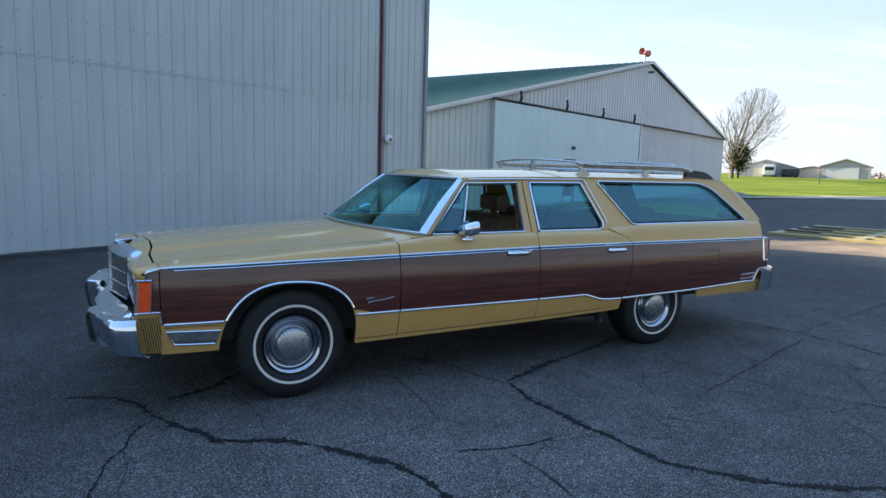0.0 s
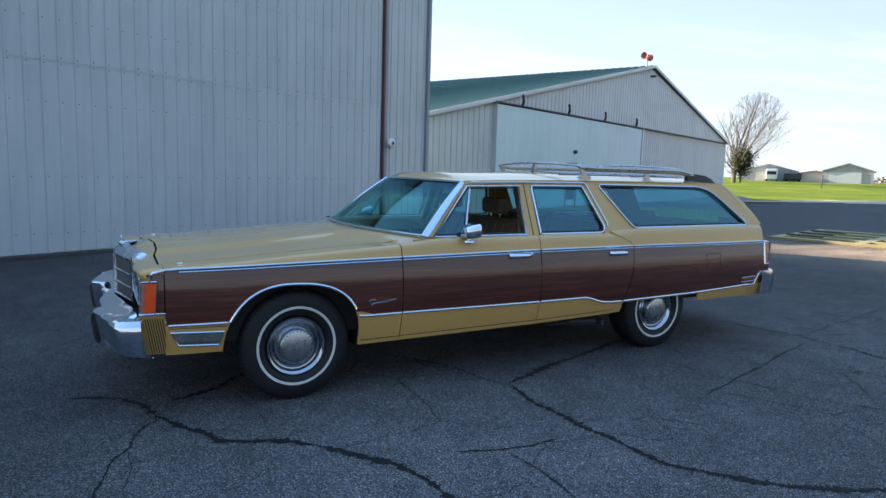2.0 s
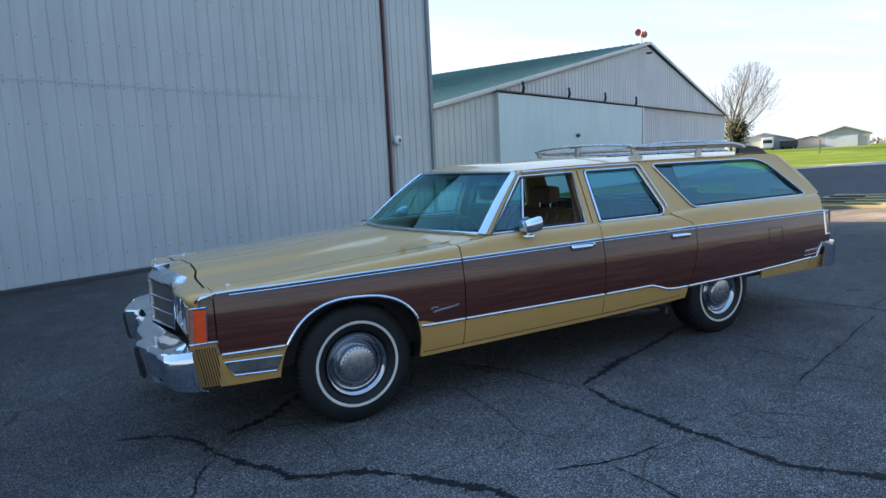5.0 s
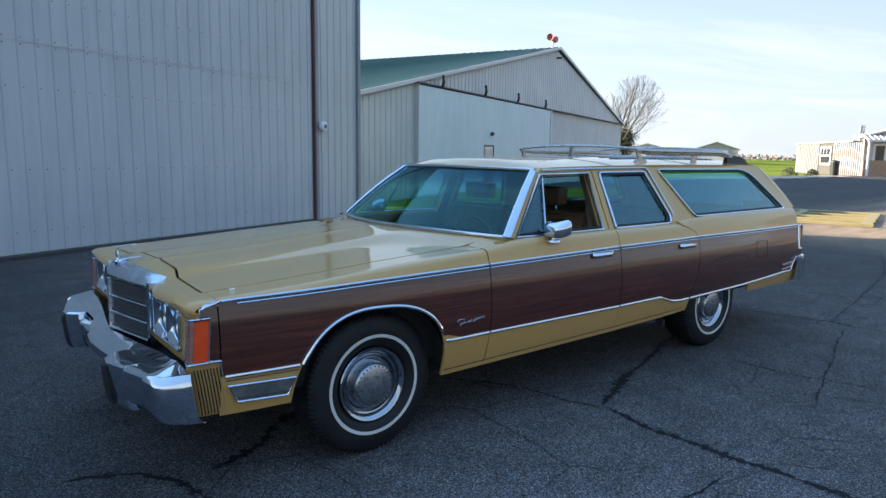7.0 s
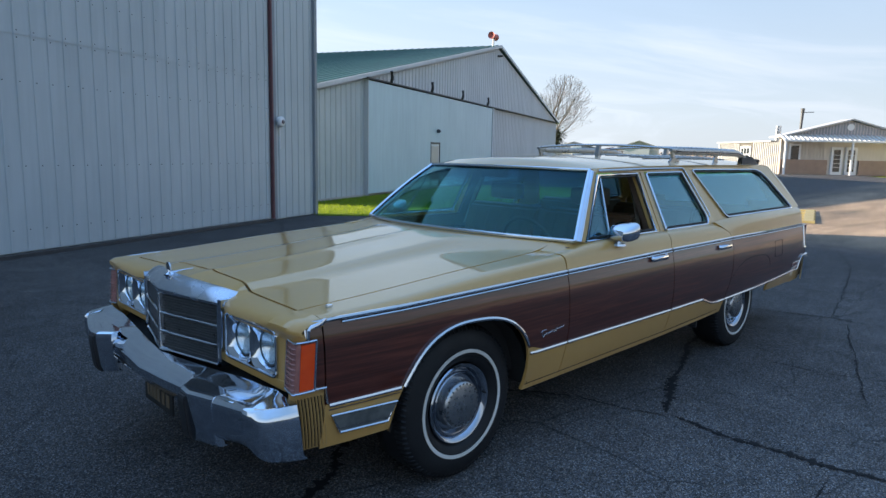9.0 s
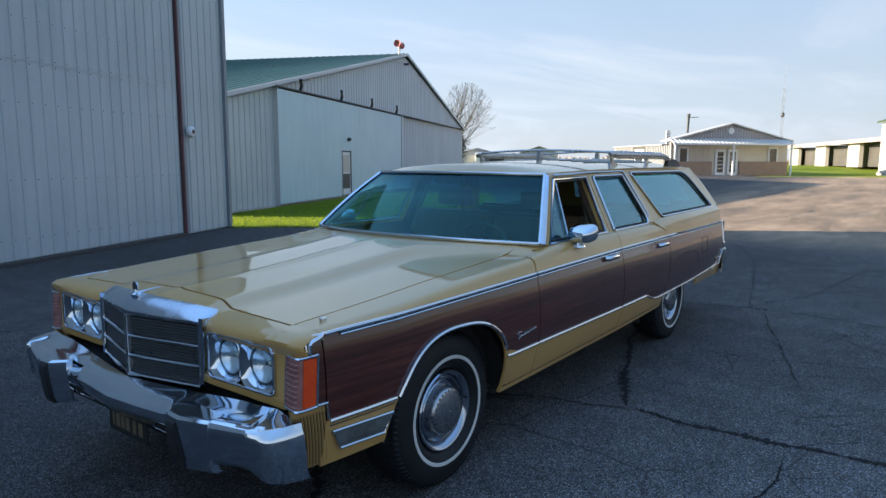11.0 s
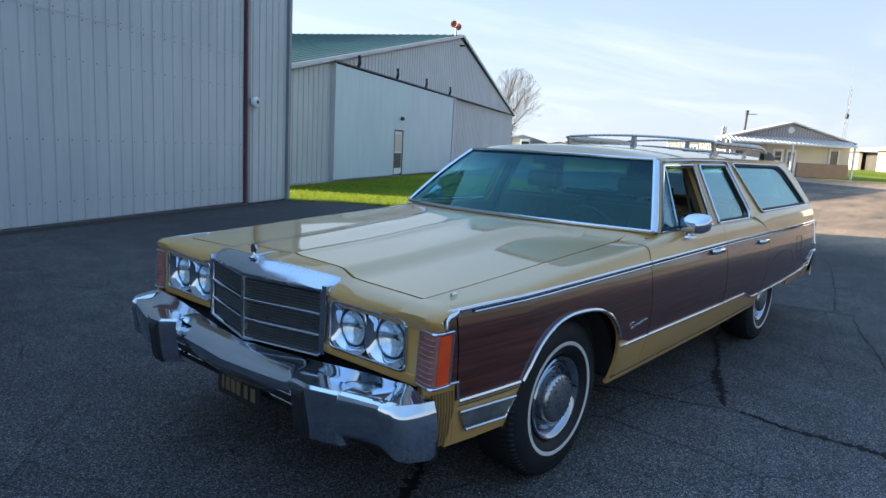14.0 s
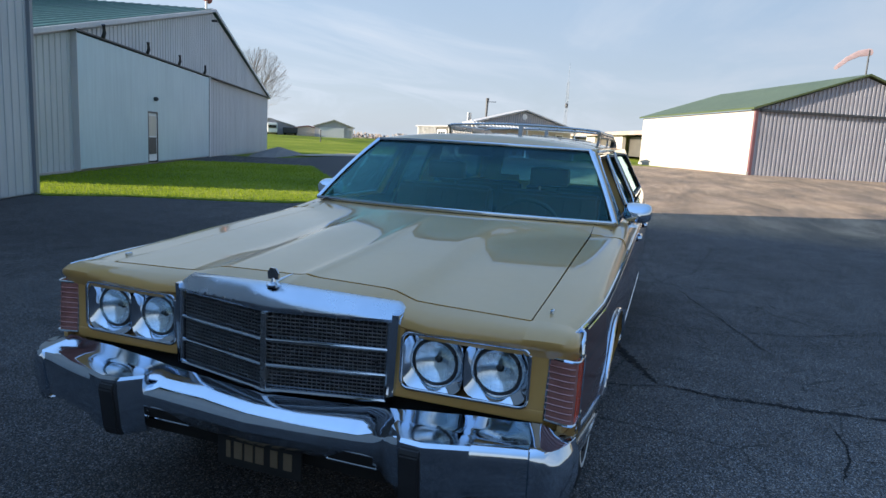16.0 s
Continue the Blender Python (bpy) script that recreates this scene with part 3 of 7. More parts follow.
BU, BV = Vector((math.cos(radians(TURNED)), math.sin(radians(TURNED)), 0)), Vector((-math.sin(radians(TURNED)), math.cos(radians(TURNED)), 0))


def at_uv(u, v, z=0.0, turn=0.0):
    p = BU * u + BV * v
    return pose(p.x, p.y, z, 0, 0, TURNED + turn)


def rib_sheet(width, height, pitch, rise, foot=0.035, top=0.02):
    """A ribbed steel sheet in the x-z plane, ribs towards -y."""
    prof = [(0.0, 0.0)]
    k = max(1, round(width / pitch))
    for i in range(k):
        c = (i + 0.5) * width / k
        prof += [(c - foot / 2, 0.0), (c - top / 2, -rise), (c + top / 2, -rise), (c + foot / 2, 0.0)]
    prof.append((width, 0.0))
    bm = loft([[(x, y, 0.0) for x, y in prof], [(x, y, height) for x, y in prof]])
    return solid(bm, 0.0015)


def share(name, me, parent, m):
    ob = new(name, me)
    ob.parent = parent
    ob.matrix_basis = m
    return ob


def mesh_of(bm, name, mat):
    bmesh.ops.recalc_face_normals(bm, faces=bm.faces)
    me = bpy.data.meshes.new(name)
    bm.to_mesh(me)
    bm.free()
    me.materials.append(mat)
    return me


def gable(u0, u1, z0, z1, peak_u, peak_z, v0, v1):
    """A wall block with a gable top between two v."""
    return slab([(u0, v0, 0), (u1, v0, 0), (u1, v0, z1), (peak_u, v0, peak_z), (u0, v0, z0)], (0, v1 - v0, 0))


def screws(bm, places, r=0.009):
    for x, y, z in places:
        add_lathe(bm, [(r, 0), (r, -0.004), (r * 0.5, -0.006)], (x, y, z), "y", 6)
    return bm


# tall hangar with sliding doors
h1 = thing("hangar", "tall hangar clad in pale blue-grey ribbed steel with sliding doors", "hangar", at_uv(0.76, 6.60))
part("wall", box(-20, 9.15, 0.10, 0.3, 0.0, 7.2), M["sheet"], h1)
# unseen walls, parapet and roof, added and set in to shape the cast shadow
part("wall", box(4.8, 5.0, 0.3, 22, 0.0, 7.2), M["sheet"], h1)
part("wall", box(-20, -19.8, 0.3, 22, 0.0, 7.2), M["sheet"], h1)
part("wall", box(-20, 5.0, 22, 22.2, 0.0, 7.2), M["sheet"], h1)
part("parapet", box(5.0, 9.2, 0.06, 0.34, 7.2, 7.35), M["flash"], h1)
part("roof", slab([(-20.3, -0.3, 7.2), (-20.3, 11, 9.4), (-20.3, 22.5, 7.2), (-20.3, 22.5, 7.35), (-20.3, 11, 9.55), (-20.3, -0.3, 7.35)], (25.6, 0, 0)), M["roof_green"], h1)
PITCH = 0.235
low = mesh_of(rib_sheet(PITCH * 4, 2.87, PITCH, 0.016), "sheet_low", M["sheet"])
high = mesh_of(rib_sheet(PITCH * 4, 4.46, PITCH, 0.016), "sheet_high", M["sheet"])
side = mesh_of(rib_sheet(PITCH * 2, 7.1, PITCH, 0.016), "sheet_side", M["sheet"])
u = 7.48 - PITCH * 4
while u > -12:
    share("cladding_sheet", low, h1, pose(u, 0.05, 0.06))
    share("cladding_sheet", high, h1, pose(u, 0.044, 2.90))
    u -= PITCH * 4
for k in range(3):
    share("cladding_sheet", side, h1, pose(7.69 + k * PITCH * 2, 0.05, 0.03))
part("door_strip", box(7.525, 7.560, -0.015, 0.06, 0.03, 7.1, 0.004), M["red_rust"], h1, "dull red vertical edge strip of the sliding door")
part("door_strip", box(7.575, 7.66, -0.002, 0.06, 0.03, 7.1, 0.004), M["flash"], h1, "grey steel jamb beside the sliding door")
part("corner_flashing", slab([(9.08, -0.02, 0), (9.18, -0.02, 0), (9.18, 0.32, 0), (9.08, 0.32, 0)], (0, 0, 7.2)), M["flash"], h1, "grey folded corner flashing")
part("floor_track", box(-20, 7.5, -0.07, 0.03, 0.0, 0.05, 0.004), M["dark_metal"], h1, "dark floor track of the sliding door")
bm = bmesh.new()
for z in (0.35, 1.2, 2.3, 2.86, 2.95, 3.5, 4.4):
    screws(bm, [(7.48 - PITCH * (k + 0.5) + 0.035, 0.045, z) for k in range(66)])
tagged(part("screws", bm, M["dark_metal"], h1, "rows of small dark screw heads"), kind="stuff")

bell = thing("alarm_bell", "round white alarm bell on a thin conduit", "alarm bell", at_uv(8.50, 6.55, 0.10))
part("gong", lathe([(0.11, 0.02), (0.112, -0.02), (0.104, -0.045), (0.08, -0.062), (0.045, -0.068), (0.02, -0.07)], (0, 0.0, 1.95), "y", 24), M["white_trim"], bell, smooth=40)
part("clapper", lathe([(0.045, -0.06), (0.045, -0.074), (0.030, -0.078), (0.030, -0.066)], (0, 0, 1.95), "y", 20), M["red_rust"], bell, "dark red ring")
part("nut", lathe([(0.018, -0.06), (0.018, -0.084), (0.008, -0.088)], (0, 0, 1.95), "y", 12), M["dark_metal"], bell, "dark centre nut")
part("conduit", tube([(0, 0.015, 1.40), (0, 0.015, 1.88)], 0.009, 8), M["white_trim"], bell)
part("bracket", box(-0.02, 0.02, -0.02, 0.05, 1.85, 2.06, 0.003), M["flash"], bell)

# lower hangar with a green roof
h2 = thing("hangar", "low wide hangar with green roof and pale turquoise sliding door", "hangar", at_uv(-0.09, 8.61, 0.0, 0.59) @ Matrix.Diagonal((1.0191, 1.0191, 1.0132, 1)))
L2, R2, PU, PZ = 11.9, 45.4, 30.4, 6.86
SL, SR = 0.212, (6.84 - 3.78) / 15.3
zl = PZ - SL * (PU - L2)
part("wall", gable(L2, R2, zl, 3.78, PU, PZ, 0.06, 0.26), M["sheet_grey"], h2)
part("wall", box(L2, L2 + 0.2, 0.26, 24, 0, zl), M["sheet"], h2)
part("wall", box(R2 - 0.2, R2, 0.26, 24, 0, 3.78), M["sheet"], h2)
part("wall", box(L2, R2, 24, 24.2, 0, zl), M["sheet"], h2)
part("roof", slab([(L2 - 0.3, -0.12, zl - 0.03), (PU, -0.12, PZ + 0.03), (PU, -0.12, PZ + 0.13), (L2 - 0.3, -0.12, zl + 0.07)], (0, 24.5, 0)), M["roof_green"], h2, "dark green ribbed steel roof slope")
part("roof", slab([(R2 + 0.3, -0.12, 3.72), (PU, -0.12, PZ + 0.03), (PU, -0.12, PZ + 0.13), (R2 + 0.3, -0.12, 3.82)], (0, 24.5, 0)), M["roof_green"], h2, "dark green ribbed steel roof slope")
for a, b in (((L2 - 0.32, zl + 0.07), (PU, PZ + 0.14)), ((PU, PZ + 0.14), (R2 + 0.32, 3.82))):
    part("rake_trim", slab([(a[0], -0.17, a[1]), (b[0], -0.17, b[1]), (b[0], -0.17, b[1] - 0.13), (a[0], -0.17, a[1] - 0.13)], (0, 0.045, 0)), M["sheet_grey"], h2, "pale grey rake trim")
bm = bmesh.new()
for k in range(60):
    v = k * 0.4
    add_tube(bm, [(L2 - 0.28, v, zl + 0.08), (PU - 0.05, v, PZ + 0.135)], 0.02, 4)
tagged(part("roof_ribs", bm, M["roof_green"], h2), kind="stuff")
RP = 0.3


def rib_field(u0, u1, z0, ztop, mat, name, step=0.9):
    """Ribbed sheets side by side whose tops follow a sloping line."""
    u = u0
    while u < u1 - 0.05:
        w = min(step, u1 - u)
        k = max(1, round(w / RP))
        prof = [(0.0, 0.0)]
        for i in range(k):
            c = (i + 0.5) * w / k
            prof += [(c - 0.03, 0.0), (c - 0.015, -0.024), (c + 0.015, -0.024), (c + 0.03, 0.0)]
        prof.append((w, 0.0))
        bm = loft([[(u + x, y, z0) for x, y in prof], [(u + x, y, ztop(u + x)) for x, y in prof]])
        part(name, bm, mat, h2)
        u += step


rake = lambda x: (PZ - SL * (PU - x) if x < PU else PZ - SR * (x - PU)) - 0.07
rib_field(L2, 15.88, 0.05, rake, M["sheet"], "cladding_sheet")
rib_field(15.88, R2, 3.82, rake, M["sheet_grey"], "gable_sheet")
rib_field(29.2, R2, 0.05, lambda x: 3.68, M["sheet_grey"], "cladding_sheet")
part("sliding_door", box(15.90, 21.12, -0.16, -0.06, 0.08, 3.70, 0.008), M["sheet_door"], h2, "pale turquoise sliding door leaf")
part("sliding_door", box(22.08, 29.12, -0.16, -0.06, 0.08, 3.70, 0.008), M["sheet_door"], h2, "pale turquoise sliding door leaf")
part("sliding_door", box(21.12, 22.08, -0.16, -0.06, 1.84, 3.70, 0.008), M["sheet_door"], h2, "pale turquoise sliding door leaf")
part("door_edge", box(15.875, 15.90, -0.165, 0.03, 0.03, 3.74, 0.004), M["sheet_grey"], h2)
part("door_edge", box(29.12, 29.17, -0.17, 0.03, 0.03, 3.74, 0.004), M["flash"], h2)
part("door_edge", box(29.17, 29.28, -0.2, 0.03, 0.03, 3.74, 0.004), M["white_trim"], h2)
part("door_track", box(15.76, R2 - 0.2, -0.20, 0.04, 3.745, 3.79, 0.004), M["dark_metal"], h2, "dark steel overhead door track")
for k, uu in enumerate((17.45, 21.02, 24.5, 28.15)):
    bmk = add_tube(bmesh.new(), [(uu, -0.2, 3.78), (uu - 0.03, -0.26, 3.92), (uu - 0.14, -0.28, 4.14)], 0.055, 8)
    part("door_hanger", bmk, M["dark_metal"], h2)
wicket = part("wicket_door", box(21.14, 22.06, -0.14, -0.09, 0.12, 1.82, 0.006), M["white_trim"], h2, "white wicket door with a dark lower panel")
part("window", box(21.24, 21.96, -0.15, -0.138, 1.0, 1.7, 0.004), M["sheet_white"], wicket, "pale upper panel")
part("panel", box(21.24, 21.96, -0.15, -0.138, 0.36, 0.95, 0.004), M["dark_metal"], wicket, "dark lower panel")
part("frame", slab([(21.10, -0.165, 0.1), (21.16, -0.165, 0.1), (21.16, -0.165, 1.86), (21.10, -0.165, 1.86)], (0, 0.06, 0)), M["dark_metal"], wicket)
part("frame", slab([(22.04, -0.165, 0.1), (22.11, -0.165, 0.1), (22.11, -0.165, 1.86), (22.04, -0.165, 1.86)], (0, 0.06, 0)), M["dark_metal"], wicket)
part("frame", slab([(21.16, -0.165, 1.80), (22.04, -0.165, 1.80), (22.04, -0.165, 1.86), (21.16, -0.165, 1.86)], (0, 0.06, 0)), M["dark_metal"], wicket)
part("door_light", lathe([(0.07, -0.16), (0.08, -0.24), (0.04, -0.3)], (21.78, 0, 2.31), "y", 12), M["dark_metal"], h2, "small dark lamp above the wicket door")
part("gable_lamp", box(30.15, 30.32, -0.28, 0.0, 6.38, 6.47, 0.015), M["dark_metal"], h2)
part("sill", box(L2, R2, -0.05, 0.1, -0.02, 0.06), M["concrete"], h2)

siren = thing("siren", "pale red twin-horn siren on the roof ridge", "siren", at_uv(30.62, 9.15, 6.99))
part("post", tube([(0, 0, 0), (0, 0, 0.42)], 0.05, 10), M["white_trim"], siren)
part("motor", lathe([(0.11, 0.40), (0.12, 0.44), (0.12, 0.58), (0.08, 0.62)], (0, 0, 0), "z", 16), M["siren_red"], siren)
for sx in (-1, 1):
    part("horn", lathe([(0.06, 0.0), (0.08, sx * 0.14), (0.17, sx * 0.30), (0.18, sx * 0.31), (0.06, sx * 0.2)], (sx * 0.08, 0, 0.52), "x", 18), M["siren_red"], siren, smooth=40)

# lawn between the hangars
LAWN = [(6.35, 9.75), (7.4, 8.8), (8.1, 7.2), (8.8, 6.1), (10.2, 5.6), (12.3, 6.5), (15.0, 8.2), (18.3, 10.6), (22.0, 13.2), (21.0, 16.0), (19.6, 17.8), (7.2, 12.5)]


def inside(poly, x, y):
    hit = False
    for (xa, ya), (xb, yb) in zip(poly, poly[1:] + poly[:1]):
        if (ya > y) != (yb > y) and x < (xb - xa) * (y - ya) / (yb - ya) + xa:
            hit = not hit
    return hit


tagged(part("lawn", slab([(x, y, gz(x, y) - 0.02) for x, y in LAWN], (0, 0, 0.035)), M["grass"]), "strip of bright green mown grass", "grass", kind="structure")
rng = random.Random(4)
verts, faces = [], []
for _ in range(52000):
    x, y = rng.uniform(6, 22.2), rng.uniform(5.4, 18)
    if not inside(LAWN, x + rng.uniform(-0.12, 0.12), y + rng.uniform(-0.12, 0.12)):
        continue
    a, h, w = rng.uniform(0, math.pi), rng.uniform(0.025, 0.075), 0.007
    lx, ly = rng.uniform(-0.03, 0.03), rng.uniform(-0.03, 0.03)
    i = len(verts)
    z = gz(x, y) + 0.012
    verts += [(x - w * math.cos(a), y - w * math.sin(a), z), (x + w * math.cos(a), y + w * math.sin(a), z), (x + lx, y + ly, z + h)]
    faces.append((i, i + 1, i + 2))
me = bpy.data.meshes.new("grass_blades")
me.from_pydata(verts, [], faces)
me.materials.append(M["blade"])
tagged(new("grass_blades", me), "short bright green grass blades", "grass", kind="stuff")

# gravel verge between apron and field
VERGE = [(31.8, 20.6), (33.6, 17.2), (34.8, 14.2), (46.0, 13.6), (51.0, 22.5), (46.0, 23.6), (38.0, 22.4)]
tagged(part("gravel_verge", sheet([31 + 0.5 * i for i in range(42)], [13 + 0.5 * i for i in range(24)], 0.025, lambda x, y: inside(VERGE, x + 0.3 * math.sin(3 * y), y + 0.3 * math.sin(2 * x))), M["gravel_tan"]), "pale tan gravel verge beside the field", "gravel", kind="structure")

# ---- far things ----
# right-hand hangar
gr = gz(42, -12)
h3 = thing("hangar", "steel hangar with sunlit cream side wall and faded green roof", "hangar", at_uv(38.6, -23.3, gr - 0.05))
W3, D3, E3, P3 = 14.5, 19.0, 4.25, 6.75
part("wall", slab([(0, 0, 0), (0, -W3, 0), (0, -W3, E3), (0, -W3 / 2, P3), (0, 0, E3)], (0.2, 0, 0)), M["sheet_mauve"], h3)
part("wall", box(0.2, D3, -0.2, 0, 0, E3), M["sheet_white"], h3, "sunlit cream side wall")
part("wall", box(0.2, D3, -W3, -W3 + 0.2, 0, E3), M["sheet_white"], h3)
part("wall", box(D3, D3 + 0.2, -W3, 0, 0, E3), M["sheet_white"], h3)
for s in (0, 1):
    e = 0.3 if s == 0 else -W3 - 0.3
    part("roof", slab([(-0.3, e, E3 + 0.02), (-0.3, -W3 / 2, P3 + 0.08), (-0.3, -W3 / 2, P3 + 0.2), (-0.3, e, E3 + 0.14)], (D3 + 0.8, 0, 0)), M["roof_olive"], h3, "faded green roof slope")
part("footing", box(-0.1, D3, 0.0, 0.18, -0.3, 0.28), M["concrete"], h3)
bm = bmesh.new()
for k in range(int(W3 / 0.28)):
    y = -0.22 - k * 0.28
    zt = E3 + (P3 - E3) * (1 - abs(y + W3 / 2) / (W3 / 2))
    add_box(bm, -0.08, 0.02, y - 0.065, y + 0.065, 0.02, zt - 0.05)
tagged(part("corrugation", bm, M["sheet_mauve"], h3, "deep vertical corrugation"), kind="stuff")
part("door_track", box(-0.22, -0.08, -W3 + 0.2, -0.2, E3 - 0.1, E3 + 0.06), M["dark_metal"], h3)
part("edge", box(-0.12, 0.1, -0.14, 0.05, 0, E3), M["red_rust"], h3, "rust-red corner trim")
for xx in (7.0, 9.6):
    part("wall_fixture", box(xx, xx + 0.2, 0.0, 0.12, 2.0, 2.5, 0.02), M["white_trim"], h3)
sock = thing("windsock", "faded pink windsock on a pole at the roof peak", "windsock", at_uv(38.9, -30.6, gr + 6.7))
part("pole", tube([(0, 0, -0.1), (0, 0, 1.75)], 0.05, 8), M["dark_metal"], sock)
part("sock", loft([[(0.05 * k + r * math.cos(a) * 0.3, 0.32 * k + r * math.cos(a), 1.62 - 0.03 * k * k + r * math.sin(a)) for a in [i * math.pi / 5 for i in range(10)]] for k, r in ((0, 0.24), (2, 0.2), (4, 0.16), (6, 0.12))], close=True, caps=True), M["pink"], sock)

# office with porch
OX, OY = 49.6, 14.5
OZ = gz(52, 12) - 0.08
office = thing("office_building", "small airport office with brick base, ribbed walls and a covered porch", "office", pose(OX, OY, OZ, 0, 0, -45))
OW, OD, OE, OP, OL = 9.9, 11.0, 2.75, 4.0, 2.42
part("wall", slab([(0, 0, 0), (OW, 0, 0), (OW, 0, OE), (OW / 2, 0, OP), (0, 0, OE)], (0, 0.2, 0)), M["sheet_white"], office)
# dark wall behind pale ribs: shade of the grooves put into its colour
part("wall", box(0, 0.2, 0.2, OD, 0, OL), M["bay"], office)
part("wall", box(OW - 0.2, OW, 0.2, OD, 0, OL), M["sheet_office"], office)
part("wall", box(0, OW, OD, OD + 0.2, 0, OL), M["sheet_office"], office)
for e in (-0.3, OW + 0.3):
    part("roof", slab([(e, -0.3, OE - 0.04), (OW / 2, -0.3, OP + 0.05), (OW / 2, -0.3, OP + 0.15), (e, -0.3, OE + 0.06)], (0, 1.6, 0)), M["roof_grey"], office)
part("flat_roof", box(-0.15, OW + 0.15, 1.3, OD + 0.3, OL, OL + 0.10, 0.01), M["roof_grey"], office, "low flat roof with a thin edge")
part("back_gable", slab([(0.3, 1.2, OL), (OW - 0.3, 1.2, OL), (OW / 2, 1.2, OP)], (0, 0.1, 0)), M["sheet_grey"], office)
bm = bmesh.new()
for k in range(36):
    y = 0.3 + 0.3 * k
    if not (4.4 < y < 6.8):
        add_box(bm, -0.07, 0.02, y - 0.07, y + 0.07, 0.05, OL - 0.03)
tagged(part("wall_ribs", bm, M["sheet_office"], office, "broad vertical ribs of the side wall"), kind="stuff")
bm = bmesh.new()
for k in range(14):
    add_box(bm, 0.3 + 0.22 * k, 0.40 + 0.22 * k, -0.04, 0.02, 0.9, OE - 0.1)
tagged(part("wall_ribs", bm, M["sheet_white"], office), kind="stuff")
bm = bmesh.new()
for k in range(44):
    x = 0.15 + 0.22 * k
    add_box(bm, x, x + 0.10, -0.04, 0.02, OE + 0.05, OE + (OP - OE) * (1 - abs(x - OW / 2) / (OW / 2)) - 0.02)
tagged(part("gable_ribs", bm, M["sheet_mauve"], office), kind="stuff")
# dark grey panel puts the gable's shade into its colour
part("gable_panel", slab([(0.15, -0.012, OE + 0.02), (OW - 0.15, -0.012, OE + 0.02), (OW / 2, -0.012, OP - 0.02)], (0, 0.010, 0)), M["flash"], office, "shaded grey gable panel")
for x0, x1 in ((0.0, 3.45), (5.75, OW)):
    part("brick_base", box(x0, x1, -0.12, 0.02, 0, 1.15), M["brick"], office, "brick-faced lower wall")
part("porch_roof", slab([(-0.3, -1.0, 2.50), (OW - 0.15, -1.0, 2.50), (OW - 0.15, 0.0, 2.92), (-0.3, 0.0, 2.92)], (0, 0, 0.05)), M["sheet_white"], office)
bm = bmesh.new()
for k in range(30):
    add_tube(bm, [(-0.2 + 0.335 * k, -1.02, 2.55), (-0.2 + 0.335 * k, 0, 2.97)], 0.035, 5)
tagged(part("porch_roof_ribs", bm, M["white_trim"], office), kind="stuff")
part("porch_fascia", box(-0.3, OW - 0.15, -1.05, -0.99, 2.42, 2.53), M["white_trim"], office)
for x in (-0.1, 4.7, OW - 0.3):
    part("porch_post", box(x - 0.06, x + 0.06, -1.0, -0.88, 0, 2.44), M["white_trim"], office)
part("porch_slab", box(-0.4, OW + 0.4, -3.0, 0.0, -0.3, 0.03), M["concrete"], office)
for x in (3.7, 4.75):
    dr = part("door", box(x, x + 0.85, -0.10, 0.0, 0.05, 2.1, 0.01), M["white_trim"], office, "white glazed entrance door")
    part("pane", box(x + 0.18, x + 0.67, -0.115, -0.098, 0.3, 1.9), M["window_dark"], dr)
    for k in range(4):
        part("glazing_bar", box(x + 0.18, x + 0.67, -0.125, -0.11, 0.6 + 0.3 * k, 0.63 + 0.3 * k), M["white_trim"], dr)
for x in (0.6, 8.2):
    wf = part("window", box(x, x + 0.85, -0.09, 0.0, 0.75, 2.3, 0.01), M["white_trim"], office, "narrow white-framed window")
    part("pane", box(x + 0.14, x + 0.71, -0.105, -0.088, 0.9, 2.15), M["window_dark"], wf)
wf = part("window", box(-0.09, 0.0, 4.65, 6.5, 0.75, 2.15, 0.01), M["white_trim"], office, "white-framed sash window")
part("pane", box(-0.105, -0.088, 4.82, 6.33, 1.52, 2.0), M["window_dark"], wf)
part("pane", box(-0.105, -0.088, 4.82, 6.33, 0.90, 1.42), M["window_dark"], wf)
for y in (5.32, 5.83):
    part("glazing_bar", box(-0.115, -0.1, y - 0.025, y + 0.025, 1.52, 2.0), M["white_trim"], wf)
part("chimney", tube([(0.9, 2.4, 2.4), (0.9, 2.4, 3.65)], 0.2, 10), M["steel"], office, "metal roof vent")
part("vent", lathe([(0.25, -0.02), (0.25, -0.06), (0.1, -0.08)], (OW / 2, 0, 3.55), "y", 16), M["white_trim"], office)
part("mast", tube([(2.9, 3.0, 3.2), (2.9, 3.0, 3.7), (2.92, 3.0, 4.7), (2.94, 3.0, 5.05)], [0.07, 0.10, 0.12, 0.16], 8), M["dark_metal"], office)
part("mast_arm", tube([(2.9, 3.0, 4.75), (3.9, 3.2, 4.8)], 0.03, 6), M["dark_metal"], office)

for n_, (px, py, s) in enumerate(((48.8, 17.4, 0.5), (49.6, 19.4, 0.7))):
    bm = bmesh.new()
    rng = random.Random(20 + n_)
    for k in range(260):
        a, b, r = rng.uniform(0, 6.28), rng.uniform(0, 1.5), s * rng.uniform(0.5, 1.0)
        c = Vector((px + r * math.cos(a) * math.cos(b), py + r * math.sin(a) * math.cos(b), gz(px, py) + r * math.sin(b)))
        d = Vector((rng.uniform(-1, 1), rng.uniform(-1, 1), rng.uniform(-1, 1))).normalized() * 0.09
        e = d.orthogonal().normalized() * 0.05
        bm.faces.new([bm.verts.new(c + q) for q in (d, e, -d, -e)])
    tagged(part("shrub", bm, M["leaf"]), "small dark shrub beside the office wall", "shrub", "shrubs by the office")
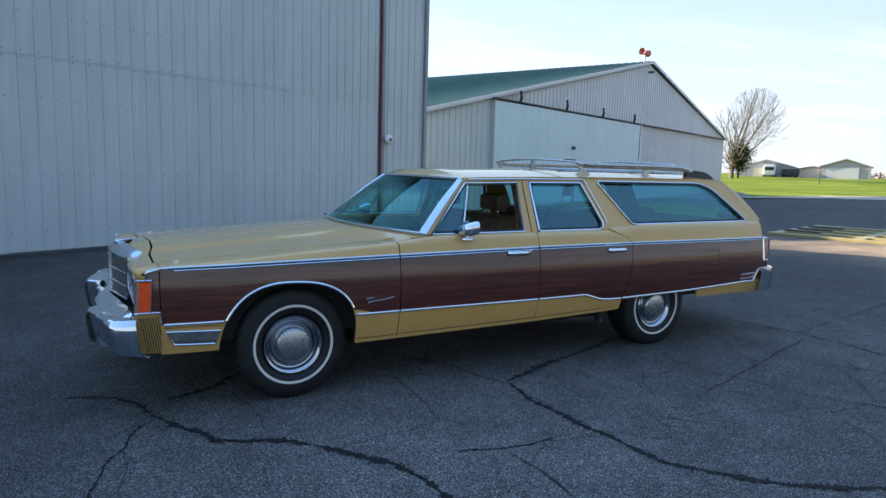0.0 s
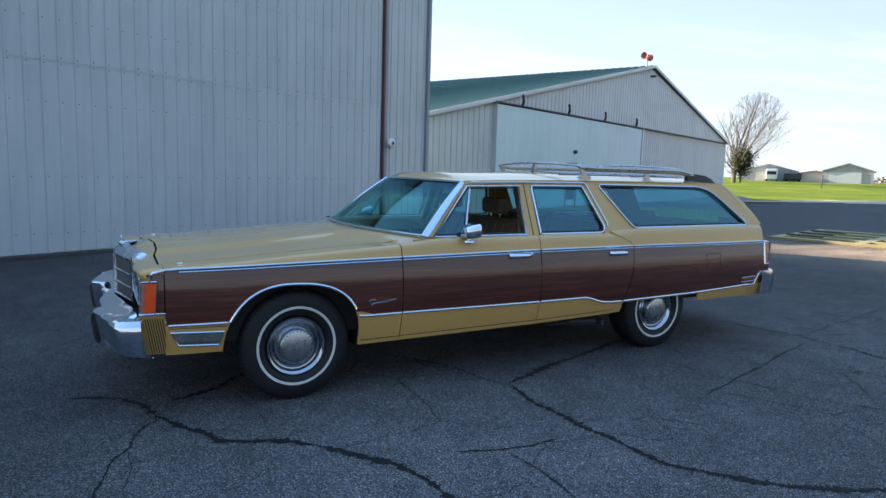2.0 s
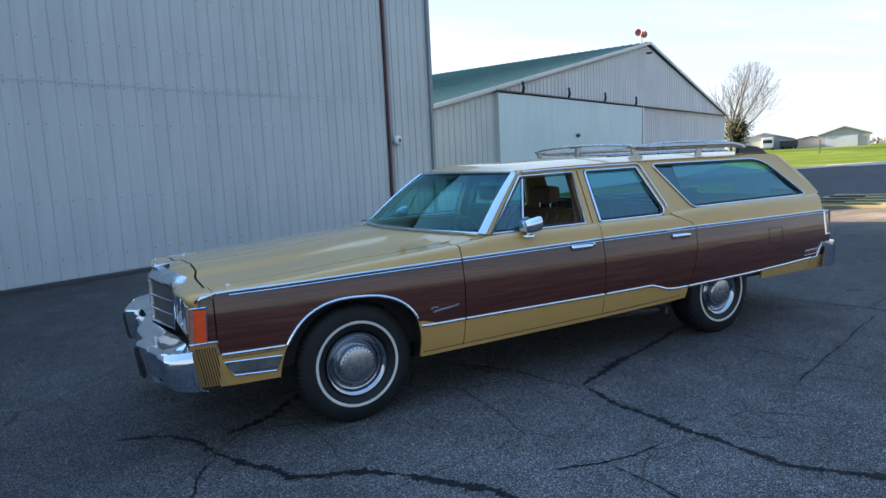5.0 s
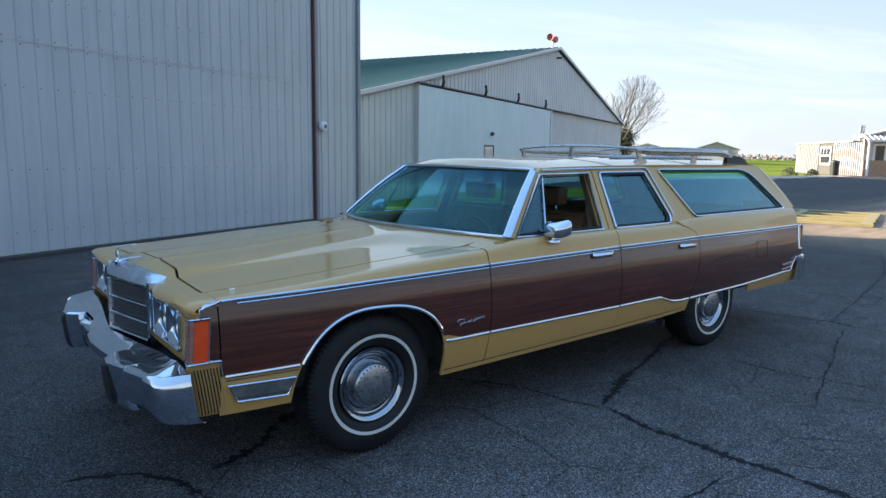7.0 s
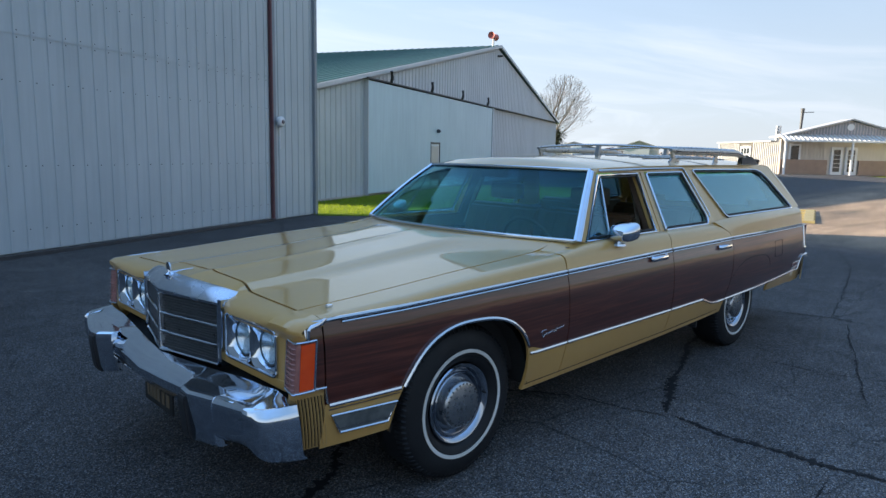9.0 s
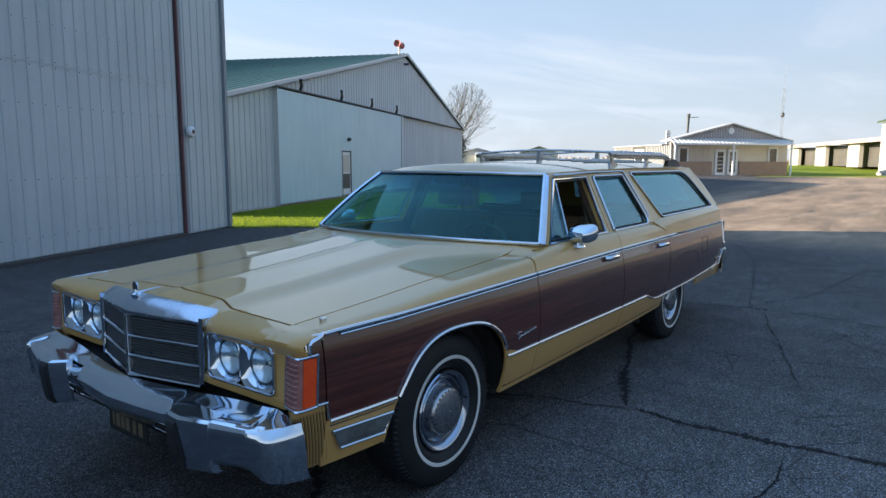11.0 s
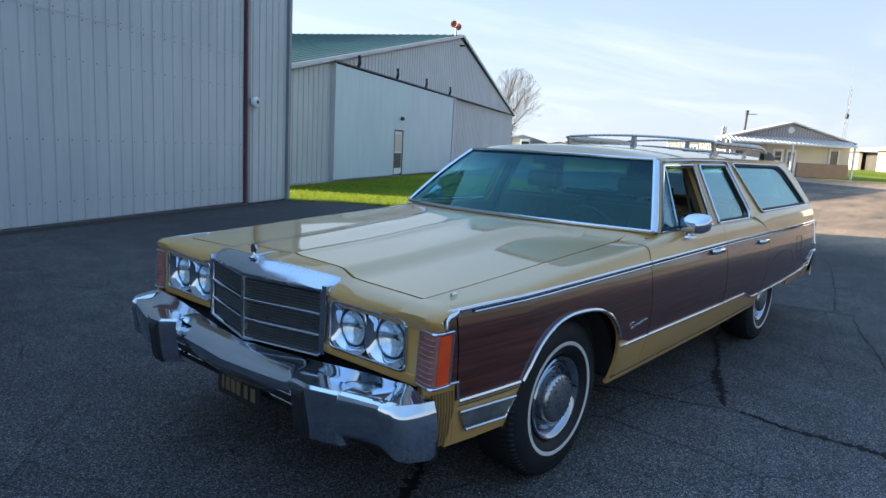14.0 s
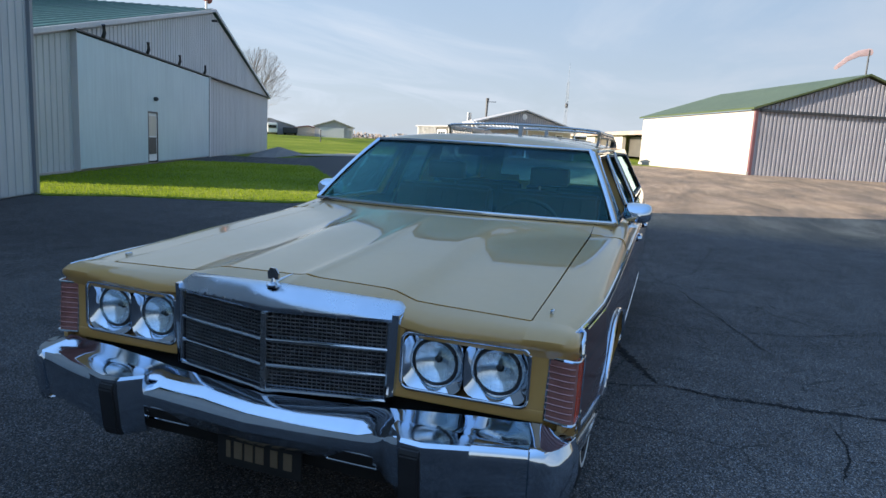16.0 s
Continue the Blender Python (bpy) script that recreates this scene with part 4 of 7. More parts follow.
bin_ = thing("waste_bin", "black waste bin by the porch corner", "bin", pose(47.9, 15.6, gz(48, 15.6)))
part("body", lathe([(0.24, 0.0), (0.28, 0.85), (0.3, 0.86), (0.3, 0.92)], (0, 0, 0), "z", 16), M["black"], bin_)
part("lid", lathe([(0.31, 0.92), (0.28, 1.02), (0.1, 1.08)], (0, 0, 0), "z", 16), M["black"], bin_)

mast = thing("radio_mast", "thin lattice radio mast behind the office", "mast", pose(58.36, 8.35, gz(58, 8)))
for k in range(3):
    a = k * 2.094
    part("leg", tube([(0.16 * math.cos(a), 0.16 * math.sin(a), 0), (0.10 * math.cos(a), 0.10 * math.sin(a), 7.0)], 0.016, 5), M["flash"], mast)
bm = bmesh.new()
for k in range(22):
    z = 0.3 + 0.3 * k
    for j in range(3):
        a, b, r = j * 2.094, (j + 1) * 2.094, 0.16 - 0.06 * z / 7
        add_tube(bm, [(r * math.cos(a), r * math.sin(a), z), (r * math.cos(b), r * math.sin(b), z + 0.28)], 0.007, 4)
part("lattice", bm, M["flash"], mast)
part("whip", tube([(0, 0, 6.9), (0, 0, 8.6)], 0.014, 5), M["flash"], mast)
part("beacon", lathe([(0.1, 4.7), (0.14, 4.8), (0.14, 5.0), (0.06, 5.1)], (0, 0, 0), "z", 10), M["dark_metal"], mast)

# open-fronted row of hangar bays
row3 = thing("hangar_row", "long low row of white open-fronted hangar bays with tan roof", "hangar row", pose(104, 15.3, gz(96, 12) - 0.1, 0, 0, -157.7))
part("roof", slab([(-0.4, -0.5, 2.5), (48, -0.5, 2.5), (48, 5.0, 3.1), (-0.4, 5.0, 3.1)], (0, 0, 0.15)), M["tan_fascia"], row3, "faded tan roof slope")
part("roof", slab([(-0.4, 10.5, 2.5), (48, 10.5, 2.5), (48, 5.0, 3.1), (-0.4, 5.0, 3.1)], (0, 0, 0.15)), M["tan_fascia"], row3, "faded tan roof slope")
part("wall", box(0, 48, 10, 10.2, 0, 2.5), M["sheet_grey"], row3)
part("wall", box(-0.1, 0.1, 0, 10, 0, 2.5), M["sheet_white"], row3)
part("wall", box(0.1, 4.6, 0, 0.4, 0, 2.5), M["sheet_white"], row3)
for a, b in ((12.9, 17.0), (25.0, 28.5), (35.6, 39.5)):
    part("pier", box(a, b, 0, 0.4, 0, 2.5), M["sheet_white"], row3)
    part("partition", box((a + b) / 2, (a + b) / 2 + 0.1, 0.4, 10, 0, 2.5), M["sheet_grey"], row3)
# dark panels close the bay openings
for a, b in ((4.6, 12.9), (17.0, 25.0), (28.5, 35.6), (39.5, 47.8)):
    bay = part("bay_door", box(a, b, 0.9, 1.0, 0.05, 2.25), M["bay"], row3, "dark grey-brown bay door")
    for k in range(3):
        part("rail", box(a, b, 0.84, 0.9, 0.4 + 0.75 * k, 0.5 + 0.75 * k), M["bay"], bay)
# near-upright band, shaped to show as the roof from the camera's view
part("fascia", slab([(0.0, -0.56, 2.42), (48, -0.56, 2.42), (48, -0.45, 2.84), (0.0, -0.45, 2.84)], (0, 0.08, 0)), M["tan_fascia"], row3, "faded tan band that stands in for the roof slope")

# far sheds across the field
def shed(name, x, y, turn, w, d, e, p, wall, roof, label):
    ob = thing(name, label, "building", pose(x, y, gz(x, y) - 0.1, 0, 0, turn), "sheds across the field")
    part("wall", slab([(-w / 2, 0, 0), (w / 2, 0, 0), (w / 2, 0, e), (0, 0, p), (-w / 2, 0, e)], (0, d, 0)), wall, ob)
    for s in (-1, 1):
        part("roof", slab([(s * (w / 2 + 0.4), -0.4, e - 0.1), (0, -0.4, p + 0.05), (0, -0.4, p + 0.25), (s * (w / 2 + 0.4), -0.4, e + 0.1)], (0, d + 0.8, 0)), roof, ob)
    return ob


s1 = shed("storage_shed", 138.8, 75.6, -61, 9.0, 14, 2.55, 4.05, M["sheet_mauve"], M["roof_grey"], "far white gabled metal shed")
part("door", box(-3.4, 2.4, -0.15, 0.0, 0, 2.35), M["sheet_grey"], s1)
s2 = shed("storage_shed", 130.3, 87.8, -57, 11.0, 18, 2.2, 3.6, M["sheet_mauve"], M["roof_grey"], "far grey gabled metal shed")
part("door", box(-2.6, 1.6, -0.15, 0.0, 0, 2.0), M["sheet_white"], s2)
shed("storage_shed", 141, 84.0, -60, 6.4, 12, 1.9, 2.4, M["sheet_white"], M["red_rust"], "far low shed with a red roof")
cam_van = thing("camper_van", "far white camper van parked by the sheds", "van", pose(126.5, 84.5, gz(126, 84), 0, 0, -57))
part("body", box(-1.1, 1.1, -0.1, 5.0, 0.4, 2.6, 0.25), M["white_trim"], cam_van)
part("windscreen", box(-0.9, 0.9, -0.14, -0.05, 1.4, 2.1, 0.05), M["window_dark"], cam_van)
for sx in (-1, 1):
    for yy in (0.9, 3.8):
        part("wheel", lathe([(0.36, -0.12), (0.38, 0.0), (0.36, 0.12)], (sx * 0.98, yy, 0.38), "x", 16), M["tyre"], cam_van)

trailer = thing("cargo_trailer", "far dark blue box trailer parked by the sheds", "trailer", pose(131.5, 83.0, gz(131, 83), 0, 0, -57))
part("body", box(-1.7, 1.7, 0, 2.2, 0.45, 1.75, 0.08), M["dark_metal"], trailer)
for sx in (-1, 1):
    part("wheel", lathe([(0.30, -0.1), (0.32, 0.0), (0.30, 0.1)], (sx * 1.2, 0.3, 0.31), "y", 16), M["tyre"], trailer)
marker = thing("marker_post", "thin dark marker post standing in the grass", "post", pose(98.4, 56.2, gz(98.4, 56.2)))
part("post", tube([(0, 0, -0.1), (0, 0, 1.9)], 0.09, 8), M["dark_metal"], marker)
part("cap", tube([(0, 0, 1.88), (0, 0, 2.0)], 0.12, 8), M["dark_metal"], marker)


# bare tree
def bare_tree(x, y, seed):
    """Limbs fan out from a short trunk to the skin of an egg-shaped crown and split into fine twigs."""
    ob = thing("bare_tree", "large leafless tree with a rounded crown of fine twigs", "tree", pose(x, y, gz(x, y) - 0.3) @ Matrix.Scale(1.92, 4))
    rng = random.Random(seed)
    mid, axes = Vector((0.85, -1.1, 4.75)), Vector((3.5, 3.5, 4.15))
    limbs, verts, faces = [], [], []

    def reach(p, d):
        """Distance from p along d to the crown's skin."""
        q = Vector([(p[i] - mid[i]) / axes[i] for i in range(3)])
        e = Vector([d[i] / axes[i] for i in range(3)])
        a, b, c = e.dot(e), q.dot(e), q.dot(q) - 1
        t = b * b - a * c
        return (-b + math.sqrt(t)) / a if t > 0 else 0.0

    def stem(p, d, length, r, bend, steps):
        pts, rs = [p.copy()], [r]
        for i in range(steps):
            d = (d + Vector((rng.uniform(-1, 1), rng.uniform(-1, 1), rng.uniform(-1, 1))) * 0.10 + Vector((0, 0, bend))).normalized()
            pts.append(pts[-1] + d * length / steps)
            rs.append(max(0.005, r * (1 - 0.9 * (i + 1) / steps)))
        return pts, rs

    def thin(pts, rs):
        for a, b, ra in zip(pts, pts[1:], rs):
            s = (b - a).orthogonal().normalized() * ra
            t = (b - a).normalized().cross(s)
            i0 = len(verts)
            verts.extend([a + s, a - s * 0.5 + t * 0.86, a - s * 0.5 - t * 0.86, b + s * 0.8, b - s * 0.4 + t * 0.7, b - s * 0.4 - t * 0.7])
            faces.extend([(i0, i0 + 1, i0 + 4, i0 + 3), (i0 + 1, i0 + 2, i0 + 5, i0 + 4), (i0 + 2, i0, i0 + 3, i0 + 5)])

    def fork(pts, rs, depth, spread):
        steps = len(pts) - 1
        total = sum((b - a).length for a, b in zip(pts, pts[1:]))
        count = max(3, int(total / (0.48, 0.34, 0.30)[depth - 1]))
        for k in range(count):
            f = 0.22 + 0.78 * (k + rng.random()) / count
            i = min(int(f * steps), steps - 1)
            base = pts[i].lerp(pts[i + 1], f * steps - i)
            along = (pts[i + 1] - pts[i]).normalized()
            side = along.cross(Vector((rng.uniform(-1, 1), rng.uniform(-1, 1), rng.uniform(-1, 1)))).normalized()
            d = (along + side * rng.uniform(0.45, 0.9) + Vector((0, 0, 0.12))).normalized()
            room = reach(base, d)
            length = min(room * rng.uniform(0.8, 1.05), total * rng.uniform(0.3, 0.55))
            if length < 0.12:
                continue
            q, w = stem(base, d, length, max(rs[i] * 0.5, 0.009), 0.03, 4)
            thin(q, w)
            if depth < 3 and length > 0.4:
                fork(q, w, depth + 1, spread)

    for k in range(15):
        a = k * 2.4 + rng.uniform(-0.3, 0.3)
        tilt = 0.10 + 1.12 * (k / 14) ** 0.75
        d = Vector((math.cos(a) * math.sin(tilt), math.sin(a) * math.sin(tilt), math.cos(tilt)))
        p = Vector((0.05, 0, 1.9 - 1.0 * k / 14))
        q, w = stem(p, d, max(1.0, reach(p, d) * 0.97), 0.10 - 0.03 * k / 14, 0.05, 7)
        bm = bmesh.new()
        add_tube(bm, q, w, 6)
        part("limb", bm, M["bark"], ob)
        fork(q, w, 1, 0.7)
    part("trunk", tube([(0, 0, -0.2), (0.0, 0, 0.3), (0.04, 0, 1.0), (0.05, 0, 2.0)], [0.30, 0.22, 0.19, 0.12], 10), M["bark"], ob)
    me = bpy.data.meshes.new("crown")
    me.from_pydata([tuple(v) for v in verts], [], faces)
    me.materials.append(M["twig"])
    t = new("crown", me)
    t.parent = ob
    t["kind"] = "stuff"
    return ob


bare_tree(105.7, 77.6, 3)
bm = bmesh.new()
rng = random.Random(8)
for k in range(2600):
    c = Vector((rng.gauss(0, 0.46), rng.gauss(0, 0.46), max(0.9, rng.gauss(2.55, 0.62))))
    d = Vector((rng.uniform(-1, 1), rng.uniform(-1, 1), rng.uniform(-1, 1))).normalized() * 0.17
    e = d.orthogonal().normalized() * 0.07
    bm.faces.new([bm.verts.new(c + q) for q in (d, e, -d, -e)])
add_tube(bm, [(0, 0, -0.1), (0.05, 0, 1.2), (0.0, 0.05, 2.6)], 0.09, 6)
shrub = part("bush", bm, M["leaf"])
shrub.matrix_world = pose(106.5, 76.8, gz(107, 76) - 0.9) @ Matrix.Scale(1.9, 4)
tagged(shrub, "dense dark evergreen bush beside the bare tree trunk", "bush")

# far hedge line
bm = bmesh.new()
rng = random.Random(11)
for k in range(2600):
    t = rng.random()
    x, y = 260 + rng.uniform(-6, 6), 30 + 150 * t
    h = 2.2 + 2.5 * noise.noise(Vector((t * 22, 0, 0))) + rng.uniform(0, 1.0)
    c = Vector((x, y, max(0.3, rng.uniform(0, h))))
    d = Vector((rng.uniform(-1, 1), rng.uniform(-1, 1), rng.uniform(-1, 1))).normalized() * 0.9
    e = d.orthogonal().normalized() * 0.5
    bm.faces.new([bm.verts.new(c + q) for q in (d, e, -d, -e)])
tagged(part("hedge_line", bm, M["twig"]), "distant bare hedge and trees on the horizon", "hedge", kind="stuff")

# heap of dark gravel by the hangar corner
bm = bmesh.new()
rng = random.Random(5)
rows = []
for i in range(9):
    r = 1.7 * (1 - i / 8)
    rows.append([(r * 1.6 * math.cos(a) * (1 + 0.15 * noise.noise(Vector((math.cos(a) * 2, math.sin(a) * 2, i)))), r * math.sin(a), 0.75 * (i / 8) ** 0.8 + 0.03 * rng.uniform(-1, 1) * (i > 0)) for a in [k * 0.3491 for k in range(18)]])
gravel = part("gravel_heap", loft(rows, close=True), M["stone"])
gravel.matrix_world = at_uv(38.5, 7.0, -0.04) @ Matrix.Diagonal((2.6, 0.75, 0.75, 1))
tagged(gravel, "low heap of dark gravel beside the hangar", "gravel heap")

# frame of yellow timbers lying on the apron
fr = thing("timber_frame", "pale yellow slatted timber frame lying on the asphalt", "timber frame", pose(13.8, 5.5, gz(15, 5) + 0.002, 0, 0, -74))
for yy in (0.0, 0.86, 1.82, 2.80, 3.78):
    part("beam", box(0.0, 3.75, yy, yy + 0.24, 0.0, 0.06, 0.008), M["yellow_wood"], fr)
for x in (0.0, 1.8, 3.50):
    for y0, y1 in ((0.24, 0.86), (1.10, 1.82), (2.06, 2.80), (3.04, 3.78)):
        part("cross_beam", box(x, x + 0.22, y0, y1, 0.0, 0.055, 0.008), M["yellow_wood"], fr)
for yy in (0.86, 1.82, 2.80):
    part("rubber_pad", box(0.12, 0.95, yy + 0.02, yy + 0.22, 0.06, 0.095, 0.006), M["black"], fr, "black rubber pad on the beam")

# ---- the station wagon: x runs from nose to tail with the front axle at 0, y = 0 is its middle ----
car = thing("station_wagon", "long tan station wagon with woodgrain side panels parked on asphalt", "car")

HALF_W = [(-1.0, 0.915), (-0.88, 0.938), (-0.7, 0.968), (-0.4, 0.996), (0.0, 1.002), (0.7, 1.006), (2.5, 1.008), (3.3, 1.0), (3.9, 0.982), (4.6, 0.945)]
SECT = [(0.28, -0.095), (0.33, -0.065), (0.38, -0.045), (0.45, -0.026), (0.53, -0.010), (0.60, 0.0), (0.66, 0.001), (0.72, -0.001), (0.78, -0.005), (0.83, -0.012), (0.88, -0.022), (0.93, -0.040)]
Z_UP = [(-0.9, 0.877), (-0.1, 0.891), (0.7, 0.901), (1.8, 0.912), (2.8, 0.914), (4.5, 0.902)]
Z_TOP = [(-0.95, 0.878), (-0.8, 0.886), (-0.5, 0.903), (-0.33, 0.914), (0.0, 0.938), (0.14, 0.947), (0.7, 0.980), (1.0, 0.996)]


def yb(x, z):
    return lerp_tab(HALF_W, x) + lerp_tab(SECT, z)


def z_up(x):
    return lerp_tab(Z_UP, x)


def z_low(x):
    """The line of the lower bright trim."""
    if x < 0.4:
        return 0.56
    return lerp_tab([(0.4, 0.528), (0.7, 0.528), (1.8, 0.520), (2.28, 0.521), (2.42, 0.478), (2.50, 0.463), (2.68, 0.464), (3.5, 0.476), (4.5, 0.508)], x)


def arch(x):
    """Height of the front wheel opening above x, or none."""
    if not -0.47 < x < 0.385:
        return None
    t = (x + 0.0425) / 0.4275
    top = 0.762 - 0.035 * (x + 0.03)
    p = 2.3 if t < 0 else 2.7
    return 0.34 + (top - 0.34) * max(0.0, 1 - abs(t) ** p) ** (1 / p)


def z_bot(x):
    a = arch(x)
    if a:
        return a
    if x < -0.4:
        return 0.375
    if x < 2.64:
        return lerp_tab([(0.38, 0.325), (0.7, 0.33), (1.8, 0.342), (2.5, 0.362), (2.64, 0.37)], x)
    if x < 3.58:
        return z_low(x) - 0.012
    return lerp_tab([(3.58, 0.402), (4.0, 0.396), (4.5, 0.385)], x)


def frange(a, b, step):
    k = max(1, math.ceil((b - a) / step))
    return [a + (b - a) * i / k for i in range(k + 1)]


TAN, WOOD = 0, 1


def slant(x, z):
    """The rear door's trailing edge leans with height."""
    w = smooth01((x - 2.28) / 0.34) if x < 2.64 else smooth01((3.05 - x) / 0.4)
    return x + w * lerp_tab([(0.36, 0.03), (0.47, 0.04), (0.7, 0.105), (0.91, 0.125), (0.955, 0.075), (0.985, 0.0), (1.01, -0.06), (1.05, -0.11)], z)


def side_panel(name, xs, s, top, parent=car, bands=None, label=""):
    """A skin panel between wheel line and shoulder; top(x) gives the (y, z) points over the upper trim."""
    rows, mats = [], None
    for x in xs:
        zb, zl, zu = z_bot(x), z_low(x), z_up(x)
        zl = max(zl, zb)
        zz = [zb + (zl - zb) * k / 3 for k in range(4)] + [zl + (zu - zl) * k / 7 for k in range(1, 8)]
        pts = [(x, s * yb(x, z), z) for z in zz] + [(x, s * y, z) for y, z in top(x)]
        rows.append([(slant(px, pz), py, pz) for px, py, pz in pts])
    mats = [TAN] * 3 + [WOOD] * 7 + [TAN] * (len(rows[0]) - 11)
    bm = loft(rows, mats=bands or mats)
    solid(bm, 0.014)
    return part(name, bm, [M["tan"], M["wood"]], parent, label, smooth=35)


def fender_top(x):
    w, t, zu = lerp_tab(HALF_W, x), lerp_tab(Z_TOP, x), z_up(x)
    return [(w - 0.042, zu + 0.62 * (t - zu)), (w - 0.054, zu + 0.86 * (t - zu)), (w - 0.074, zu + 0.97 * (t - zu)), (w - 0.11, t), (lerp_tab([(-0.95, 0.795), (0.7, 0.80)], x), t + 0.004)]


def door_top(x):
    w = lerp_tab(HALF_W, x)
    k = 1 - smooth01((x - 0.66) / 0.34)
    return [(w - 0.038, 0.955 - 0.004 * k), (w - 0.048, 0.985 - 0.016 * k), (w - 0.065, 1.008 - 0.030 * k), (w - 0.085, 1.016 - 0.037 * k), (w - 0.12, 1.018 - 0.038 * k)]


def quarter_top(x):
    w = lerp_tab(HALF_W, x)
    k = smooth01((x - 2.5) / 0.5)
    zt = 1.018 + 0.024 * k
    return [(w - 0.036, 0.955), (w - 0.044, 0.985 + 0.01 * k), (w - 0.055, 1.008 + 0.015 * k), (w - 0.070, zt), (w - 0.085, zt + 0.012)]


for s in (-1, 1):
    arch_xs = [-0.0425 - 0.4273 * math.cos(math.pi * k / 44) for k in range(45)]
    side_panel("front_fender", [-0.780, -0.65, -0.55, -0.472] + arch_xs + [0.388, 0.5, 0.6, 0.677], s, fender_top)
    side_panel("front_door", frange(0.683, 1.819, 0.12), s, door_top)
    side_panel("rear_door", frange(1.825, 2.28, 0.12) + [2.33, 2.39, 2.44, 2.5, 2.56, 2.637], s, door_top)
    side_panel("quarter_panel", [2.643, 2.75, 2.85] + frange(2.95, 3.572, 0.1) + [3.578, 3.584] + frange(3.7, 4.47, 0.1), s, quarter_top)
    # end cap of the fender, with the marker lamp let in at its front
    rows = []
    for x in (-0.786, -0.82, -0.852):
        zu = z_up(x)
        rows.append([(x, s * yb(x, z), z) for z in (0.628, 0.70, 0.76, 0.82, zu)])
    part("fender_cap", solid(loft(rows), 0.014), M["wood"], car, "woodgrain front cap of the fender", smooth=35)

# inner shell that closes the gaps between the panels, near-black like shade there
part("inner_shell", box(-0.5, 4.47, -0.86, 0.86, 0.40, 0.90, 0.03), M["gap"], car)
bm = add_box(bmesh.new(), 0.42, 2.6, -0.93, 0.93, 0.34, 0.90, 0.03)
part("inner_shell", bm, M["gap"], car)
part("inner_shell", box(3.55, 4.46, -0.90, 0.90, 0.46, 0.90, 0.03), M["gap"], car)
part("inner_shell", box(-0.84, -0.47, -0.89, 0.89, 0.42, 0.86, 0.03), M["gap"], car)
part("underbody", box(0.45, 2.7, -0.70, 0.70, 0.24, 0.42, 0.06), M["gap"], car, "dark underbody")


# hood
def z_hood(x, y):
    """A gentle crown, a raised middle third and a fine spine."""
    a = abs(y)
    rise = 0.012 * (1 - (a / 0.8) ** 2) + 0.020 * smooth01((0.43 - a) / 0.11) + 0.006 * max(0, 1 - a / 0.035)
    return lerp_tab(Z_TOP, x) + 0.005 + rise * (1 + 0.5 * smooth01((x + 0.4) / 0.9))


def x_seam(y):
    a = abs(y)
    return lerp_tab([(0.0, -0.755), (0.30, -0.768), (0.36, -0.776), (0.44, -0.796), (0.8, -0.802)], a)


def x_cowl(y):
    """Rear edge of the hood, tucked under the foot of the windscreen."""
    return 0.588 + 0.275 * (y / 0.885) ** 2


ys = [-0.792, -0.7, -0.6, -0.5, -0.42, -0.38, -0.34, -0.3, -0.2, -0.1, -0.05, -0.02, 0.0, 0.02, 0.05, 0.1, 0.2, 0.3, 0.34, 0.38, 0.42, 0.5, 0.6, 0.7, 0.792]
def hood_z(x, y):
    """The hood, swept up to the foot of the windscreen at its rear edge."""
    xc = x_cowl(y)
    lift = 1.036 - 0.020 * (y / 0.885) ** 2 - z_hood(xc, y)
    return z_hood(x, y) + lift * smooth01((x - xc) / (0.42 - 0.27 * smooth01((abs(y) - 0.35) / 0.44)) + 1)


rows = []
for k in range(19):
    row = []
    for y in ys:
        xa, xc = x_seam(y) + 0.008, x_cowl(y)
        x = xa + (xc - xa) * k / 18
        row.append((x, y, hood_z(x, y)))
    rows.append(row)
part("hood", solid(loft(rows), 0.016), M["tan"], car, smooth=50)


def x_nose(y):
    """The front edge of the nose panel."""
    return lerp_tab([(0.0, -0.940), (0.30, -0.895), (0.39, -0.885), (0.405, -0.890), (0.43, -0.912), (0.50, -0.924), (0.78, -0.922), (0.86, -0.920), (0.90, -0.918), (0.925, -0.912), (0.943, -0.898), (0.952, -0.875)], abs(y))


def z_nose(y):
    return lerp_tab([(0.0, 0.892), (0.38, 0.872), (0.44, 0.862), (0.6, 0.866), (0.86, 0.876), (0.92, 0.874), (0.945, 0.866), (0.952, 0.858)], abs(y))


def z_side(y):
    """Top of the fender across its last few centimetres."""
    return lerp_tab([(0.79, 0.892), (0.84, 0.891), (0.875, 0.890), (0.905, 0.887), (0.93, 0.881), (0.945, 0.872), (0.952, 0.860)], abs(y))


outer = [0.80, 0.83, 0.86, 0.885, 0.905, 0.922, 0.935, 0.945, 0.951]
nys = [-y for y in outer[::-1]] + ys + outer
rows = []
for y in nys:
    if abs(y) < 0.795:
        xs_, zs_ = x_seam(y) - 0.005, z_hood(x_seam(y), y)
    else:
        xs_, zs_ = -0.785, z_side(y)
    xn, zn = x_nose(y), z_nose(y)
    xn = min(xn, xs_ - 0.01)
    rows.append([(xs_, y, zs_), (xs_ * 0.6 + xn * 0.4, y, zs_ * 0.62 + zn * 0.38 + 0.005), (xs_ * 0.2 + xn * 0.8, y, zs_ * 0.25 + zn * 0.75 + 0.005), (xn, y, zn - 0.006), (xn - 0.002, y, zn - 0.022), (xn + 0.012, y, 0.835), (xn + 0.022, y, 0.815)])
part("nose_panel", solid(loft(rows), 0.012), M["tan"], car, "tan nose panel around the lamps", smooth=50)

